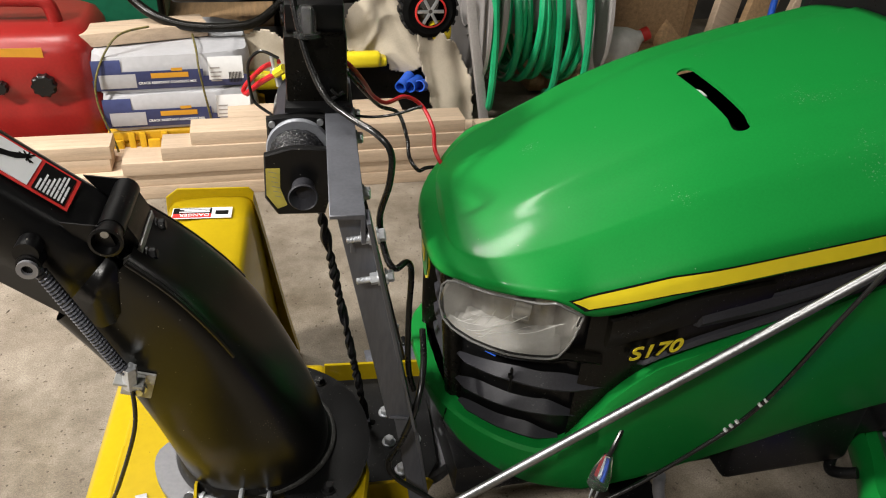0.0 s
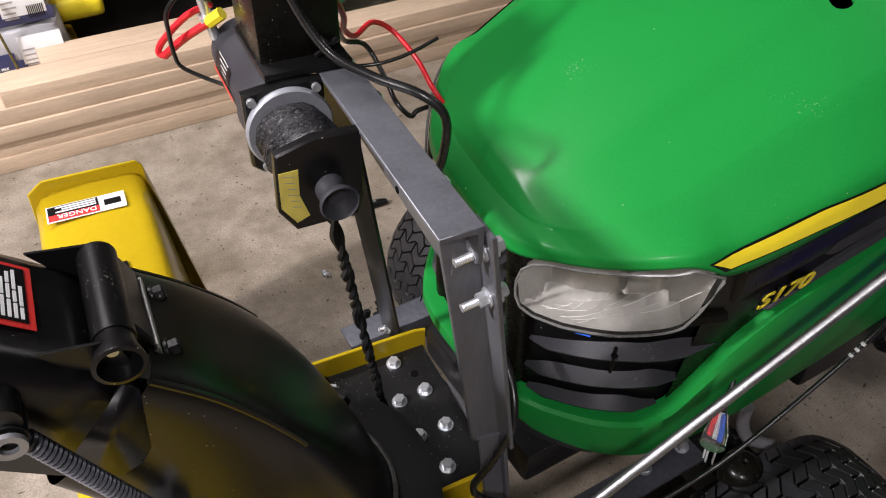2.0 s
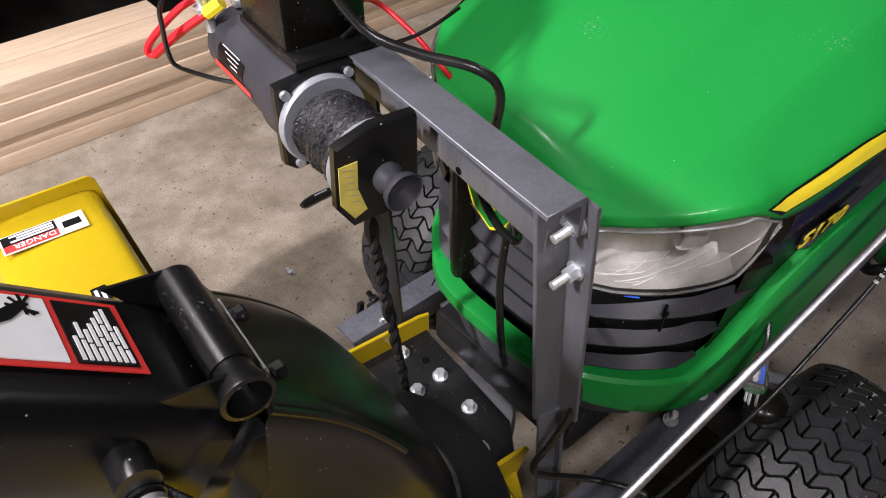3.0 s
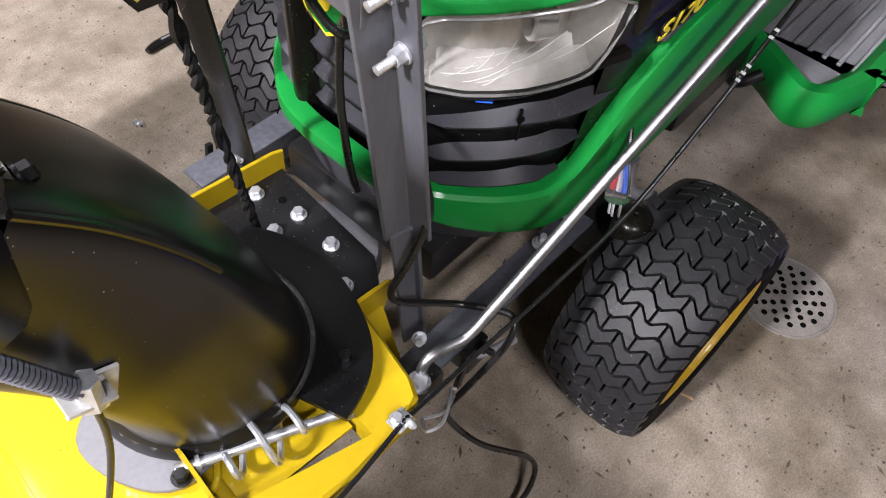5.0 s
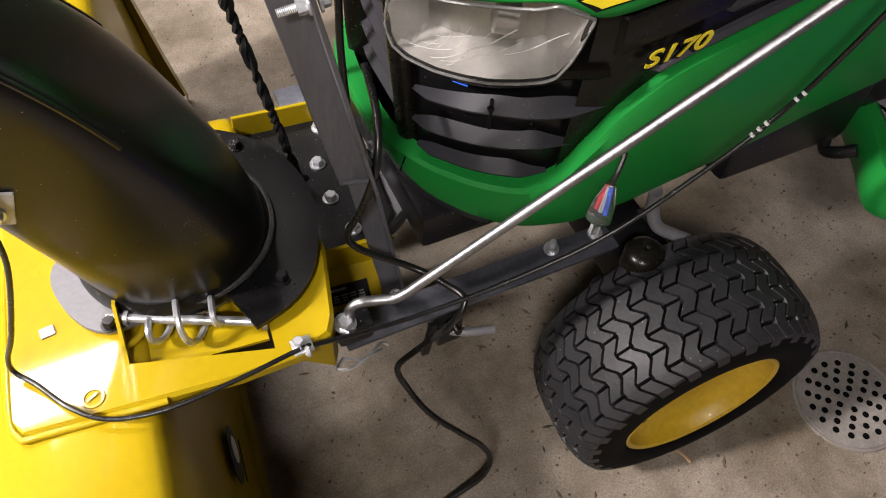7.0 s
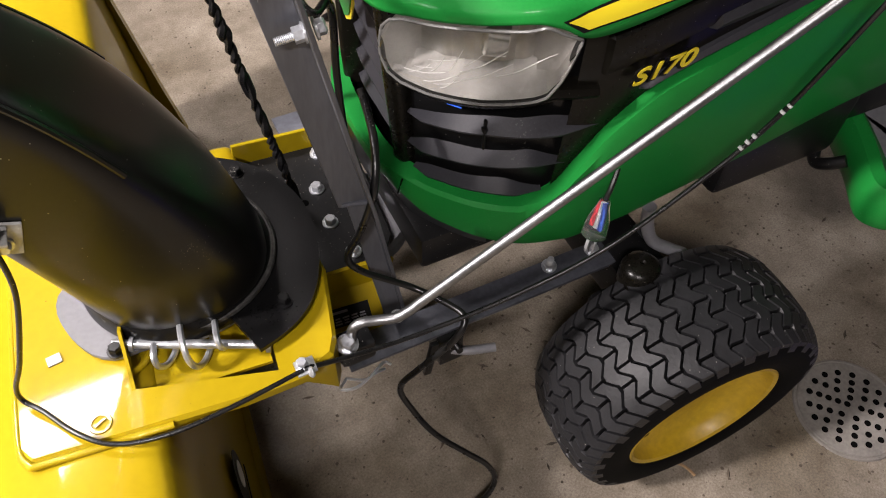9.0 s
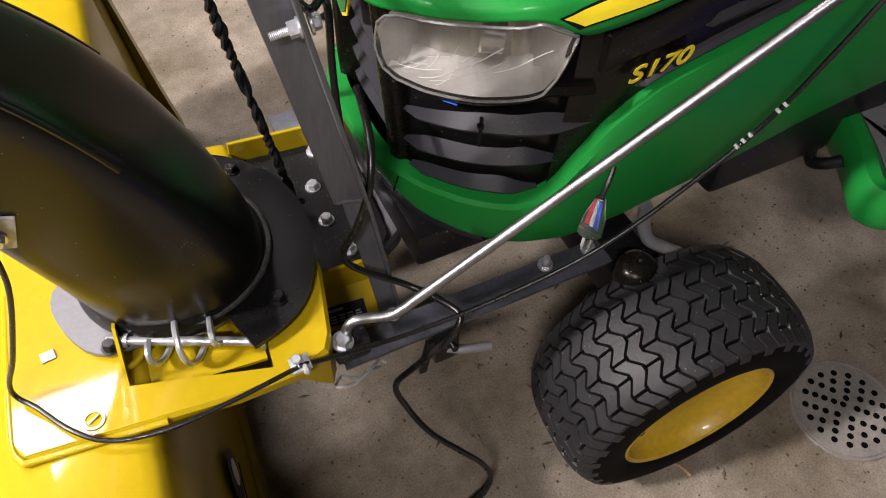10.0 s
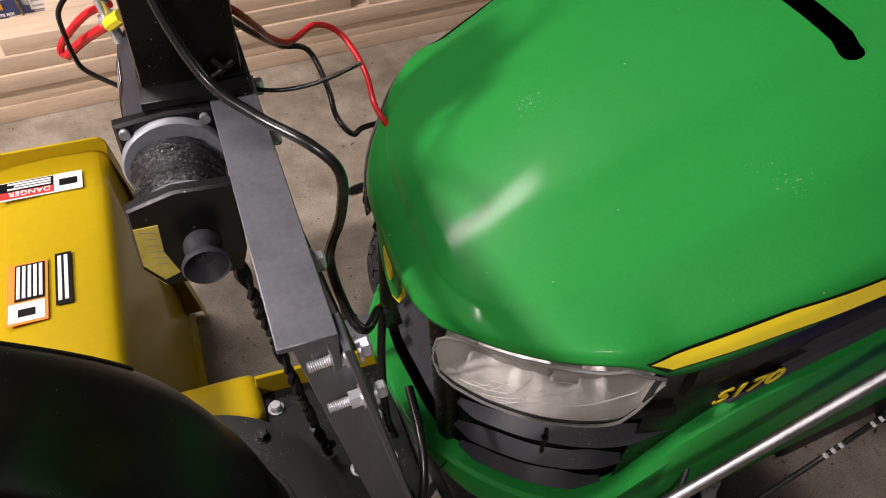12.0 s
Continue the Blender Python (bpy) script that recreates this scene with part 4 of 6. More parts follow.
ring_o = [bm.verts.new((x + (0.003 if x > 0.1 else -0.004 if x < -0.14 else 0), y - (0.003 if y < -0.2 else 0), PZ - 0.004)) for x, y in plan]
ring_l = [bm.verts.new((v.co.x, v.co.y, PZ - 0.006 - (0.060 if v.co.x > 0.11 else 0.008))) for v in ring_o]
n_ = len(plan)
for i in range(n_):
    j = (i + 1) % n_
    bm.faces.new((outer[i], outer[j], ring_o[j], ring_o[i]))
    bm.faces.new((ring_o[i], ring_o[j], ring_l[j], ring_l[i]))
plat = bpart("chute_platform", bm, YELLOW, None, "yellow steel chute platform", 25)
bm = bm_new()
for a, b in ((0, 1), (1, 2), (3, 0)):
    p, q = V((*win[a], PZ)), V((*win[b], PZ))
    rings(bm, [[p, q], [p - V((0, 0, 0.035)), q - V((0, 0, 0.035))]], False, False)
bpart("window_flange", bm, YELLOW, plat)
bm = bm_new()
box(bm, (0.004, -0.206, 0.376), (0.116, 0.062, 0.004))
bpart("window_floor", bm, YELLOW, plat)
bm = bm_new()
tube(bm, [(-0.151, -0.10, PZ - 0.003), (-0.153, -0.24, PZ - 0.003), (-0.146, -0.270, PZ - 0.003), (-0.13, -0.274, PZ - 0.003), (-0.03, -0.276, PZ - 0.003)], 0.0034, 10, 6)
bpart("pressed_bead", bm, YELLOW, plat)
bm = bm_new()
lathe(bm, (-0.087, -0.2555, PZ), (0, 0, 1), [(0, 0.0098), (0.0014, 0.0094), (0.0014, 0.0070), (0.0004, 0.0068), (0.0010, 0.001)], 24)
box(bm, (-0.087, -0.2555, PZ + 0.002), (0.010, 0.0018, 0.001), turn=Matrix.Rotation(0.6, 3, "Z"))
bpart("slotted_plug", bm, YELLOW, plat)
bm = bm_new()
box(bm, (-0.118, -0.180, PZ + 0.0008), (0.012, 0.010, 0.0016), turn=Matrix.Rotation(0.2, 3, "Z"))
bpart("scuff_plate", bm, GREY_STEEL, plat)
# right rear shoulder
bm = bm_new()
box(bm, (0.034, 0.102, 0.27), (0.108, 0.070, 0.06), 0.018, seg=4)
bpart("shoulder", bm, YELLOW, None, "rounded yellow shoulder")

# chute ring
bm = bm_new()
ear = []
for k in range(72):
    a = 2 * math.pi * k / 72
    dd = math.atan2(math.sin(a - radians(205)), math.cos(a - radians(205)))
    r = 0.090 + 0.026 * math.exp(-(dd / 0.58) ** 6)
    ear.append(RC + V((math.cos(a) * r, math.sin(a) * r, PZ + 0.0015)))
prism(bm, ear, (0, 0, 0.005), 0.001)
bpart("chute_flange", bm, FLANGE, None, "grey steel chute flange")
bm = bm_new()
lo_, hi_ = [], []
gap0, gap1 = radians(150), radians(292)
for a in steps(gap1 - 2 * math.pi, gap0, 72):
    r = 0.133 + 0.007 * math.exp(-((a + radians(45)) / 0.35) ** 2)
    lo_.append(V((math.cos(a) * r, math.sin(a) * r, 0)))
    hi_.append(V((math.cos(a) * 0.085, math.sin(a) * 0.085, 0)))
for z0, z1 in ((PZ + 0.008, PZ + 0.013),):
    rings(bm, [[RC + p + V((0, 0, z)) for p in loop] for loop, z in ((hi_, z0), (lo_, z0), (lo_, z1), (hi_, z1))], False, False)
    for k in (0, -1):
        bm.faces.new([bm.verts.new(RC + q) for q in (hi_[k] + V((0, 0, z0)), lo_[k] + V((0, 0, z0)), lo_[k] + V((0, 0, z1)), hi_[k] + V((0, 0, z1)))])
bpart("chute_ring", bm, BLACK, None, "black plastic ring plate")
bm = bm_new()
for k in range(5):
    a = radians(240 + 13 * k)
    box(bm, RC + V((math.cos(a) * 0.083, math.sin(a) * 0.083, PZ + 0.004)), (0.014, 0.014, 0.010), 0.004, Matrix.Rotation(a, 3, "Z"))
bpart("gear_teeth", bm, BLACK, None, "black plastic chute gear")
for a, br in ((50, 0.117), (-45, 0.117), (229, 0.104)):
    bm = bm_new()
    p = RC + V((br * math.cos(radians(a)), br * math.sin(radians(a)), PZ + 0.012 if a < 200 else PZ + 0.006))
    hexbolt(bm, p, (0, 0, 1), 0.0062, 0.007)
    bpart("ring_bolt", bm, BLACK_METAL)

# chute body: round at the ring, narrowing to a flat-sided duct that leans forwards
SECT = [((0.090, 0.404), (-0.078, 0.404), -0.115, 0.082, 2.05), ((0.087, 0.425), (-0.078, 0.418), -0.117, 0.083, 2.3), ((0.071, 0.478), (-0.080, 0.452), -0.119, 0.083, 3.0), ((0.042, 0.548), (-0.084, 0.498), -0.1245, 0.079, 4.4),
        ((0.016, 0.603), (-0.093, 0.545), -0.132, 0.075, 5.6), ((-0.010, 0.650), (-0.106, 0.590), -0.1405, 0.0665, 7.0), ((-0.040, 0.694), (-0.126, 0.630), -0.148, 0.059, 8), ((-0.072, 0.728), (-0.146, 0.664), -0.1525, 0.0545, 8)]
bm = bm_new()
loops = []
for (rx, rz), (fx, fz), yc, hw, pw in SECT:
    c = V(((rx + fx) / 2, yc, (rz + fz) / 2))
    e = V(((rx - fx) / 2, 0, (rz - fz) / 2))
    loop = []
    for k in range(48):
        a = 2 * math.pi * k / 48
        a += 0.10 * math.sin(4 * a - math.pi)
        ca, sa = math.cos(a), math.sin(a)
        p2 = pw if ca < 0 else 2 + (min(pw, 7.0) - 2) * 0.92
        s = lambda v, q: math.copysign(abs(v) ** (2 / q), v)
        loop.append(c + e * s(ca, p2) + V((0, hw * s(sa, p2), 0)))
    loops.append(loop)
fine = []
for k in range(48):
    fine.append(spline([lp[k] for lp in loops], 4))
rings(bm, [[fine[k][i] for k in range(48)] for i in range(len(fine[0]))], False, True)
chute = bpart("chute", bm, CHUTE, None, "shiny black plastic discharge chute", 60)
for corner in (42, 6):
    bm = bm_new()
    tube(bm, [p - V((0, 0, 0.0008)) for p in fine[corner][17:]], 0.0026, 8, 1)
    bpart("edge_bead", bm, CHUTE, chute)
bm = bm_new()
lathe(bm, RC + V((0, 0, PZ + 0.008)), (0, 0, 1), [(0, 0.092), (0.006, 0.091), (0.014, 0.087), (0.02, 0.083)], 56)
bpart("chute_collar", bm, BLACK, chute)
bm = bm_new()
tube(bm, [loops[0][k % 48] + (loops[0][k % 48] - V((0.006, -0.115, 0.404))).normalized() * 0.004 + V((0, 0, 0.007)) for k in range(49)], 0.0036, 8, 1)
bpart("base_rim", bm, WORN_EDGE, chute, "worn black base rim")

# deflector: a channel hinged at the chute's rear top
H0 = V((-0.088, 0, 0.735))
DD, DN = V((-0.755, 0, 0.656)), V((-0.656, 0, -0.755))
bm = bm_new()


def defl(s, k):
    yl, yr, dep, r = -0.208, -0.111, 0.0735, 0.014
    top = [(yl, dep), (yl, dep * 0.5), (yl, r), (yl + r * 0.3, r * 0.3), (yl + r, 0), (-0.157, -0.002), (yr - r, 0), (yr - r * 0.3, r * 0.3), (yr, r), (yr, dep * 0.5), (yr, dep)]
    y, d = top[k]
    return H0 + DD * s + DN * d + V((0, y, 0))


patch(bm, defl, steps(0.0, 0.27, 10), range(11))
side = [(0.0, 0.0735), (-0.02, 0.0735), (-0.036, 0.068), (-0.042, 0.056), (-0.040, 0.044), (-0.012, 0.004), (0.0, 0.0)]
for y in (-0.208, -0.111):
    bm.faces.new([bm.verts.new(H0 + DD * s + DN * d + V((0, y, 0))) for s, d in side])
deflector = bpart("deflector", bm, BLACK, chute, "black plastic chute deflector", 45)
mod = deflector.modifiers.new("thick", "SOLIDIFY")
mod.thickness = 0.004
bm = bm_new()
hc = V((-0.086, 0, 0.750))
cyl(bm, hc + V((0, -0.190, 0)), hc + V((0, -0.117, 0)), 0.0115, seg=28)
lathe(bm, hc + V((0, -0.190, 0)), (0, -1, 0), [(0, 0.0105), (0.008, 0.0112), (0.017, 0.0140), (0.019, 0.0140), (0.0195, 0.0115), (0.004, 0.0095)], 28)
hinge = bpart("hinge_barrel", bm, BLACK, deflector)
for y in (-0.200, -0.118):
    bm = bm_new()
    prism(bm, [hc + V((0.006, y, -0.012)), hc + V((0.0, y, 0.010)), H0 + DD * 0.045 + V((0, y, 0)) - DN * 0.001, H0 + DD * 0.004 + V((0, y, 0)) + DN * 0.01], (0, 0.002, 0))
    bpart("hinge_rib", bm, BLACK, hinge)
bm = bm_new()
cyl(bm, hc + V((0, -0.196, 0)), hc + V((0, -0.195, 0)), 0.0098, seg=24)
bpart("barrel_hole", bm, HOLE, hinge)
bm = bm_new()
cyl(bm, hc + V((-0.002, -0.2010, 0.003)), hc + V((-0.002, -0.194, 0.003)), 0.0034, seg=14)
bpart("hinge_pin", bm, ZINC, hinge)
bm = bm_new()
o = V((-0.0660, -0.150, 0.711))
box(bm, o, (0.003, 0.060, 0.034), 0.0008, Matrix.Rotation(radians(-5), 3, "Y"))
prism(bm, [(-0.066, -0.1795, 0.728), (-0.082, -0.1795, 0.716), (-0.084, -0.1795, 0.710), (-0.064, -0.1795, 0.694)], (0, -0.003, 0))
clip = bpart("strap_plate", bm, GALV, deflector, "bright steel strap plate")
bm = bm_new()
prism(bm, [(-0.090, -0.184, 0.757), (-0.078, -0.182, 0.757), (-0.0685, -0.180, 0.733), (-0.0685, -0.180, 0.702), (-0.088, -0.182, 0.716)], (0, 0.062, 0), 0.0015)
bpart("hinge_block", bm, BLACK, clip)
for y in (-0.126, -0.175):
    bm = bm_new()
    hexbolt(bm, V((o.x + 0.0022, y, o.z + 0.004)), (1, 0, 0.08), 0.0055, 0.007)
    bpart("strap_bolt", bm, BLACK_METAL, clip)


def on_top(s, y, lift=0.0):
    return H0 + DD * s + V((0, y, 0)) - DN * (0.003 + lift)


def top_plate(name, s0, s1, y0, y1, lift, material, parent, label=""):
    bm = bm_new()
    prism(bm, [on_top(s0, y0, lift), on_top(s1, y0, lift), on_top(s1, y1, lift), on_top(s0, y1, lift)], -DN * 0.0006)
    return bpart(name, bm, material, parent, label)


lab = top_plate("danger_label", 0.044, 0.20, -0.1835, -0.133, 0.0, RED_DECAL, deflector, "red-bordered black and white danger label")
top_plate("white_panel", 0.080, 0.142, -0.1800, -0.1365, 0.0007, WHITE, lab)
top_plate("black_panel", 0.048, 0.0765, -0.1800, -0.1365, 0.0007, DECAL_BLACK, lab)
for k in range(8):
    y0 = -0.1782
    for q in range(3):
        wide = 0.0085 + 0.0024 * ((k * 5 + q * 3) % 4)
        if y0 + wide < -0.1375 - (0, 0, 0, 0.003, 0.006, 0.006, 0.013, 0.016)[k]:
            top_plate("print_bar", 0.0500 + 0.0032 * k, 0.0517 + 0.0032 * k, y0, y0 + wide, 0.0014, WHITE, lab)
        y0 += wide + 0.0016
bm = bm_new()
prism(bm, [on_top(s, y, 0.0014) for s, y in ((0.142, -0.1745), (0.122, -0.1735), (0.112, -0.163), (0.098, -0.155), (0.0875, -0.1425), (0.0915, -0.1405), (0.104, -0.151), (0.120, -0.158), (0.130, -0.166), (0.142, -0.168))], -DN * 0.0005)
bpart("pictogram", bm, DECAL_BLACK, lab)
bm = bm_new()
for k in range(4):
    a = 0.3 + k * 0.6
    p = on_top(0.0905, -0.1465 + 0.0012 * k, 0.0014)
    u, w = DD * math.cos(a) + V((0, math.sin(a), 0)), DD * -math.sin(a) + V((0, math.cos(a), 0))
    prism(bm, [p + u * 0.008 + w * 0.0007, p - u * 0.006 + w * 0.0007, p - u * 0.006 - w * 0.0007, p + u * 0.008 - w * 0.0007], -DN * 0.0005)
bpart("pictogram", bm, DECAL_BLACK, lab)

# deflector spring and its bracket
sa, sb = V((-0.143, -0.219, 0.742)), V((-0.088, -0.221, 0.612))
bm = bm_new()
cyl(bm, sa + V((0, 0.012, 0.010)), sa + V((0, -0.006, 0.010)), 0.010)
cyl(bm, sa + V((0, 0.010, 0.0)), sa + V((0, -0.007, 0.0)), 0.0095, seg=20)
bpart("spring_boss", bm, BLACK, deflector)
bm = bm_new()
lathe(bm, sa + V((0, -0.0085, -0.002)), (0, -1, 0), [(0, 0.0085), (0.003, 0.0085), (0.003, 0.0045), (0, 0.0045)], 20)
bpart("ring_end", bm, GREY_STEEL, deflector, "pale steel ring end")
bm = bm_new()
ax = (sb - sa)
u, w = frame_of(ax)
coil = []
for k in range(0, 34 * 10 + 1):
    t = k / 340
    a = 2 * math.pi * k / 10
    coil.append(sa + ax * (0.08 + 0.86 * t) + (u * math.cos(a) + w * math.sin(a)) * 0.0047)
tube(bm, coil, 0.0015, 5, 1)
cyl(bm, sa + ax * 0.05, sa + ax, 0.0042, seg=10)
bpart("spring", bm, DARK_STEEL, deflector, "dark coil spring")
bm = bm_new()
box(bm, sb + V((-0.001, 0.004, -0.006)), (0.026, 0.020, 0.003), 0.0008, Matrix.Rotation(radians(18), 3, "Y"))
box(bm, sb + V((0.003, 0.012, -0.020)), (0.028, 0.003, 0.030), 0.001, Matrix.Rotation(radians(18), 3, "Y"))
brk = bpart("cable_bracket", bm, GALV, chute, "zinc-plated cable bracket")
bm = bm_new()
hexbolt(bm, sb + V((0.004, 0.0105, -0.024)), (0, -1, 0), 0.005, 0.005)
cyl(bm, sb + V((0, 0, -0.012)), sb + V((0.002, 0, 0.012)), 0.007, seg=6)
bpart("bracket_nut", bm, ZINC, brk)

# crank shaft with its worm spring over the window
bm = bm_new()
S0, S1 = V((-0.066, -0.188, 0.406)), V((0.065, -0.232, 0.398))
cyl(bm, S0, S1, 0.0042, seg=14)
cyl(bm, S1 - (S1 - S0) * 0.03, S1, 0.0075, seg=14)
cyl(bm, S0 + (S1 - S0) * 0.11, S0 + (S1 - S0) * 0.135, 0.0068, seg=14)
shaft = bpart("crank_shaft", bm, ZINC, None, "zinc-plated crank shaft")
bm = bm_new()
coil = []
for k in range(41):
    t = k / 40
    a = 2 * math.pi * 2.1 * t + 2.2
    rr = 0.020 if 0.06 < t < 0.94 else 0.020 * min(t / 0.06, (1 - t) / 0.06)
    coil.append(S0.lerp(S1, 0.26 + 0.46 * t) + V((rr * 0.3 * math.cos(a), rr * 0.95 * math.cos(a), rr * math.sin(a))))
tube(bm, coil, 0.0030, 8, 2)
bpart("worm_spring", bm, ZINC, shaft, "wide zinc worm coil")
bm = bm_new()
prism(bm, [(-0.058, -0.234, PZ), (-0.058, -0.168, PZ), (-0.058, -0.174, PZ + 0.018), (-0.058, -0.186, PZ + 0.024), (-0.058, -0.202, PZ + 0.016)], (0.003, 0, 0))
bpart("shaft_lug", bm, YELLOW, plat)
bm = bm_new()
tube(bm, [(-0.056, -0.214, PZ - 0.002), (-0.046, -0.208, PZ - 0.004), (-0.036, -0.192, PZ - 0.006)], 0.003, 8)
bpart("hook_wire", bm, YELLOW, plat)

# drive plate behind the platform, lower down, between two yellow cheeks
bm = bm_new()
prism(bm, [(0.088, -0.10, 0.272), (0.210, -0.10, 0.272), (0.235, -0.06, 0.272), (0.235, 0.112, 0.272), (0.080, 0.112, 0.272)], (0, 0, 0.008), 0.001)
plate = bpart("drive_plate", bm, BLACK_METAL, None, "black painted steel drive plate")
for x, y in ((0.187, 0.096), (0.206, 0.040), (0.170, 0.037), (0.171, -0.020), (0.207, -0.018), (0.184, -0.071), (0.100, 0.086)):
    bm = bm_new()
    hexbolt(bm, (x, y, 0.280), (0, 0, 1), 0.0072, 0.008)
    bpart("plate_bolt", bm, ZINC, plate)
for x, y in ((0.205, 0.070), (0.150, 0.02)):
    bm = bm_new()
    cyl(bm, (x, y, 0.2795), (x, y, 0.2808), 0.005, seg=14)
    bpart("plate_hole", bm, HOLE, plate)
bm = bm_new()
lathe(bm, (0.20, 0.0, 0.235), (0, 0, 1), [(0, 0.02), (0, 0.070), (0.006, 0.074), (0.014, 0.066), (0.022, 0.074), (0.028, 0.070), (0.028, 0.02)], 40)
bpart("drive_pulley", bm, GREY_STEEL, None, "grey drive pulley")
for name, pts, y in (("cheek", [(0.080, 0.235), (0.084, 0.312), (0.225, 0.310), (0.240, 0.306), (0.240, 0.25), (0.20, 0.235)], 0.112),
                     ("cheek", [(0.085, 0.200), (0.090, 0.300), (0.190, 0.302), (0.215, 0.302), (0.222, 0.295), (0.205, 0.250), (0.15, 0.20)], -0.104)):
    bm = bm_new()
    prism(bm, [(x, y, z) for x, z in pts], (0, 0.005 if y > 0 else -0.005, 0), 0.001)
    cheek = bpart(name, bm, YELLOW, None, "yellow steel cheek plate")
    if y < 0:
        bm = bm_new()
        prism(bm, [(0.085, y - 0.005, 0.262), (0.205, y - 0.005, 0.262), (0.19, y - 0.055, 0.225), (0.085, y - 0.055, 0.225)], (0, 0, 0.004))
        bpart("cheek_shelf", bm, YELLOW, cheek)
        m = axes((0.145, y - 0.030, 0.2495), (1, 0, 0), (0, 0.8, 0.6))
        bm = bm_new()
        box(bm, m @ V((0, 0, 0)), (0.075, 0.022, 0.0008), 0, m.to_3x3())
        lab = bpart("maker_label", bm, DECAL_BLACK, cheek, "black and silver printed label")
        bm = bm_new()
        for row in range(3):
            for q in range(7):
                box(bm, m @ V((-0.031 + 0.0098 * q, -0.0075 + 0.0032 * row, 0.0006)), (0.0082 - 0.0012 * ((q + row) % 3), 0.0018, 0.0008), 0, m.to_3x3())
        box(bm, m @ V((-0.008, 0.006, 0.0006)), (0.040, 0.003, 0.0008), 0, m.to_3x3())
        bpart("print_bar", bm, GREY_STEEL, lab)
bm = bm_new()
tube(bm, [(0.135, 0.045, 0.285), (0.14, 0.03, 0.29), (0.142, 0.012, 0.287)], 0.005, 8)
bpart("coil_pin", bm, DARK_STEEL, plate)

# ---------------------------------------------------------------- side rails that join blower and tractor
HY = -0.02
hitch = root("hitch_frame", (0.3, HY, 0.27), "dark steel angle-iron hitch frame under the tractor nose", "hitch frame")
HI = hitch.matrix_basis.inverted()


def hpart(name, bm, material, parent=None, label="", sharp=38):
    bmesh.ops.transform(bm, matrix=HI, verts=bm.verts)
    return part(name, bm, material, parent or hitch, label, sharp)


for side, x0 in ((-1, 0.118), (1, 0.165)):
    y = HY + side * 0.168
    bm = bm_new()
    box(bm, ((x0 + 0.52) / 2, y + side * 0.016, 0.262), (0.52 - x0, 0.038, 0.005), 0.001)
    box(bm, ((x0 + 0.52) / 2, y - side * 0.001, 0.243), (0.52 - x0, 0.005, 0.042), 0.001)
    rail = hpart("rail", bm, DARK_STEEL, None, "dark steel angle rail")
    bm = bm_new()
    box(bm, ((x0 + 0.5) / 2 + 0.08, y - side * 0.06, 0.30), (0.28, 0.02, 0.006), 0.001)
    hpart("inner_bar", bm, DARK_STEEL, None, "flat dark steel bar")
    for x in (0.378, 0.437):
        bm = bm_new()
        stud(bm, (x, y + side * 0.012, 0.275), (0.15 * side, 0.2 * side, 0.95), 0.004, 0.022)
        hpart("rail_bolt", bm, ZINC, rail)
    bm = bm_new()
    box(bm, (0.208, y + side * 0.045, 0.238), (0.009, 0.006, 0.062), 0.001, Matrix.Rotation(radians(8), 3, "Y"))
    hpart("latch_lever", bm, BLACK_METAL, rail)
    bm = bm_new()
    tube(bm, [(0.236, y + side * 0.040, 0.230), (0.255, y + side * 0.050, 0.229), (0.285, y + side * 0.058, 0.227)], 0.0055, 12)
    hpart("hitch_pin", bm, GREY_STEEL, rail, "grey steel hitch pin")
    bm = bm_new()
    box(bm, (0.235, y + side * 0.03, 0.235), (0.03, 0.03, 0.05), 0.003)
    stud(bm, (0.236, y + side * 0.044, 0.255), (0, side, 0.3), 0.004, 0.018)
    hpart("clamp_block", bm, BLACK_METAL, rail)

# ---------------------------------------------------------------- winch frame of welded angle iron
stand = root("winch_frame", SKEW, "welded raw steel angle-iron winch frame standing on the hitch", "winch frame")


def fpart(name, bm, material, parent=None, label="", sharp=38):
    return part(name, bm, material, parent or stand, label, sharp)


def angle_bar(name, p0, p1, ea, eb, wa, wb, t=0.004, material=None, label=""):
    """An L section from p0 to p1; flanges along ea and eb from the corner."""
    bm = bm_new()
    p0, p1, ea, eb = V(p0), V(p1), V(ea).normalized(), V(eb).normalized()
    sec = [V(), ea * wa, ea * wa + eb * t, ea * t + eb * t, ea * t + eb * wb, eb * wb]
    rings(bm, [[p + s for s in sec] for p in (p0, p1)], True)
    bmesh.ops.bevel(bm, geom=list(bm.edges), offset=0.0006, segments=1, affect="EDGES")
    return fpart(name, bm, material or STEEL, None, label)


# top bar: flat flange on top, rear flange hanging down
top_bar = angle_bar("top_bar", (0.1285, -0.206, 0.768), (0.1285, 0.145, 0.768), (-1, 0, 0), (0, 0, -1), 0.031, 0.030)
# uprights, leaning forwards towards the top
angle_bar("upright", (0.1329, -0.1876, 0.763), (0.1836, -0.1665, 0.483), (-1, 0, 0), (0, -1, 0), 0.030, 0.026)
angle_bar("lower_leg", (0.1824, -0.1652, 0.500), (0.2177, -0.1545, 0.262), (-1, 0, 0), (0, -1, 0), 0.024, 0.012)
bm = bm_new()
tube(bm, [(0.156, -0.171, 0.487), (0.170, -0.1715, 0.485), (0.182, -0.172, 0.482)], 0.0025, 6)
fpart("weld_bead", bm, STEEL)
bm = bm_new()
stud(bm, (0.205, -0.168, 0.272), (-0.5, -0.5, 0.6), 0.0035, 0.018)
fpart("foot_bolt", bm, ZINC)
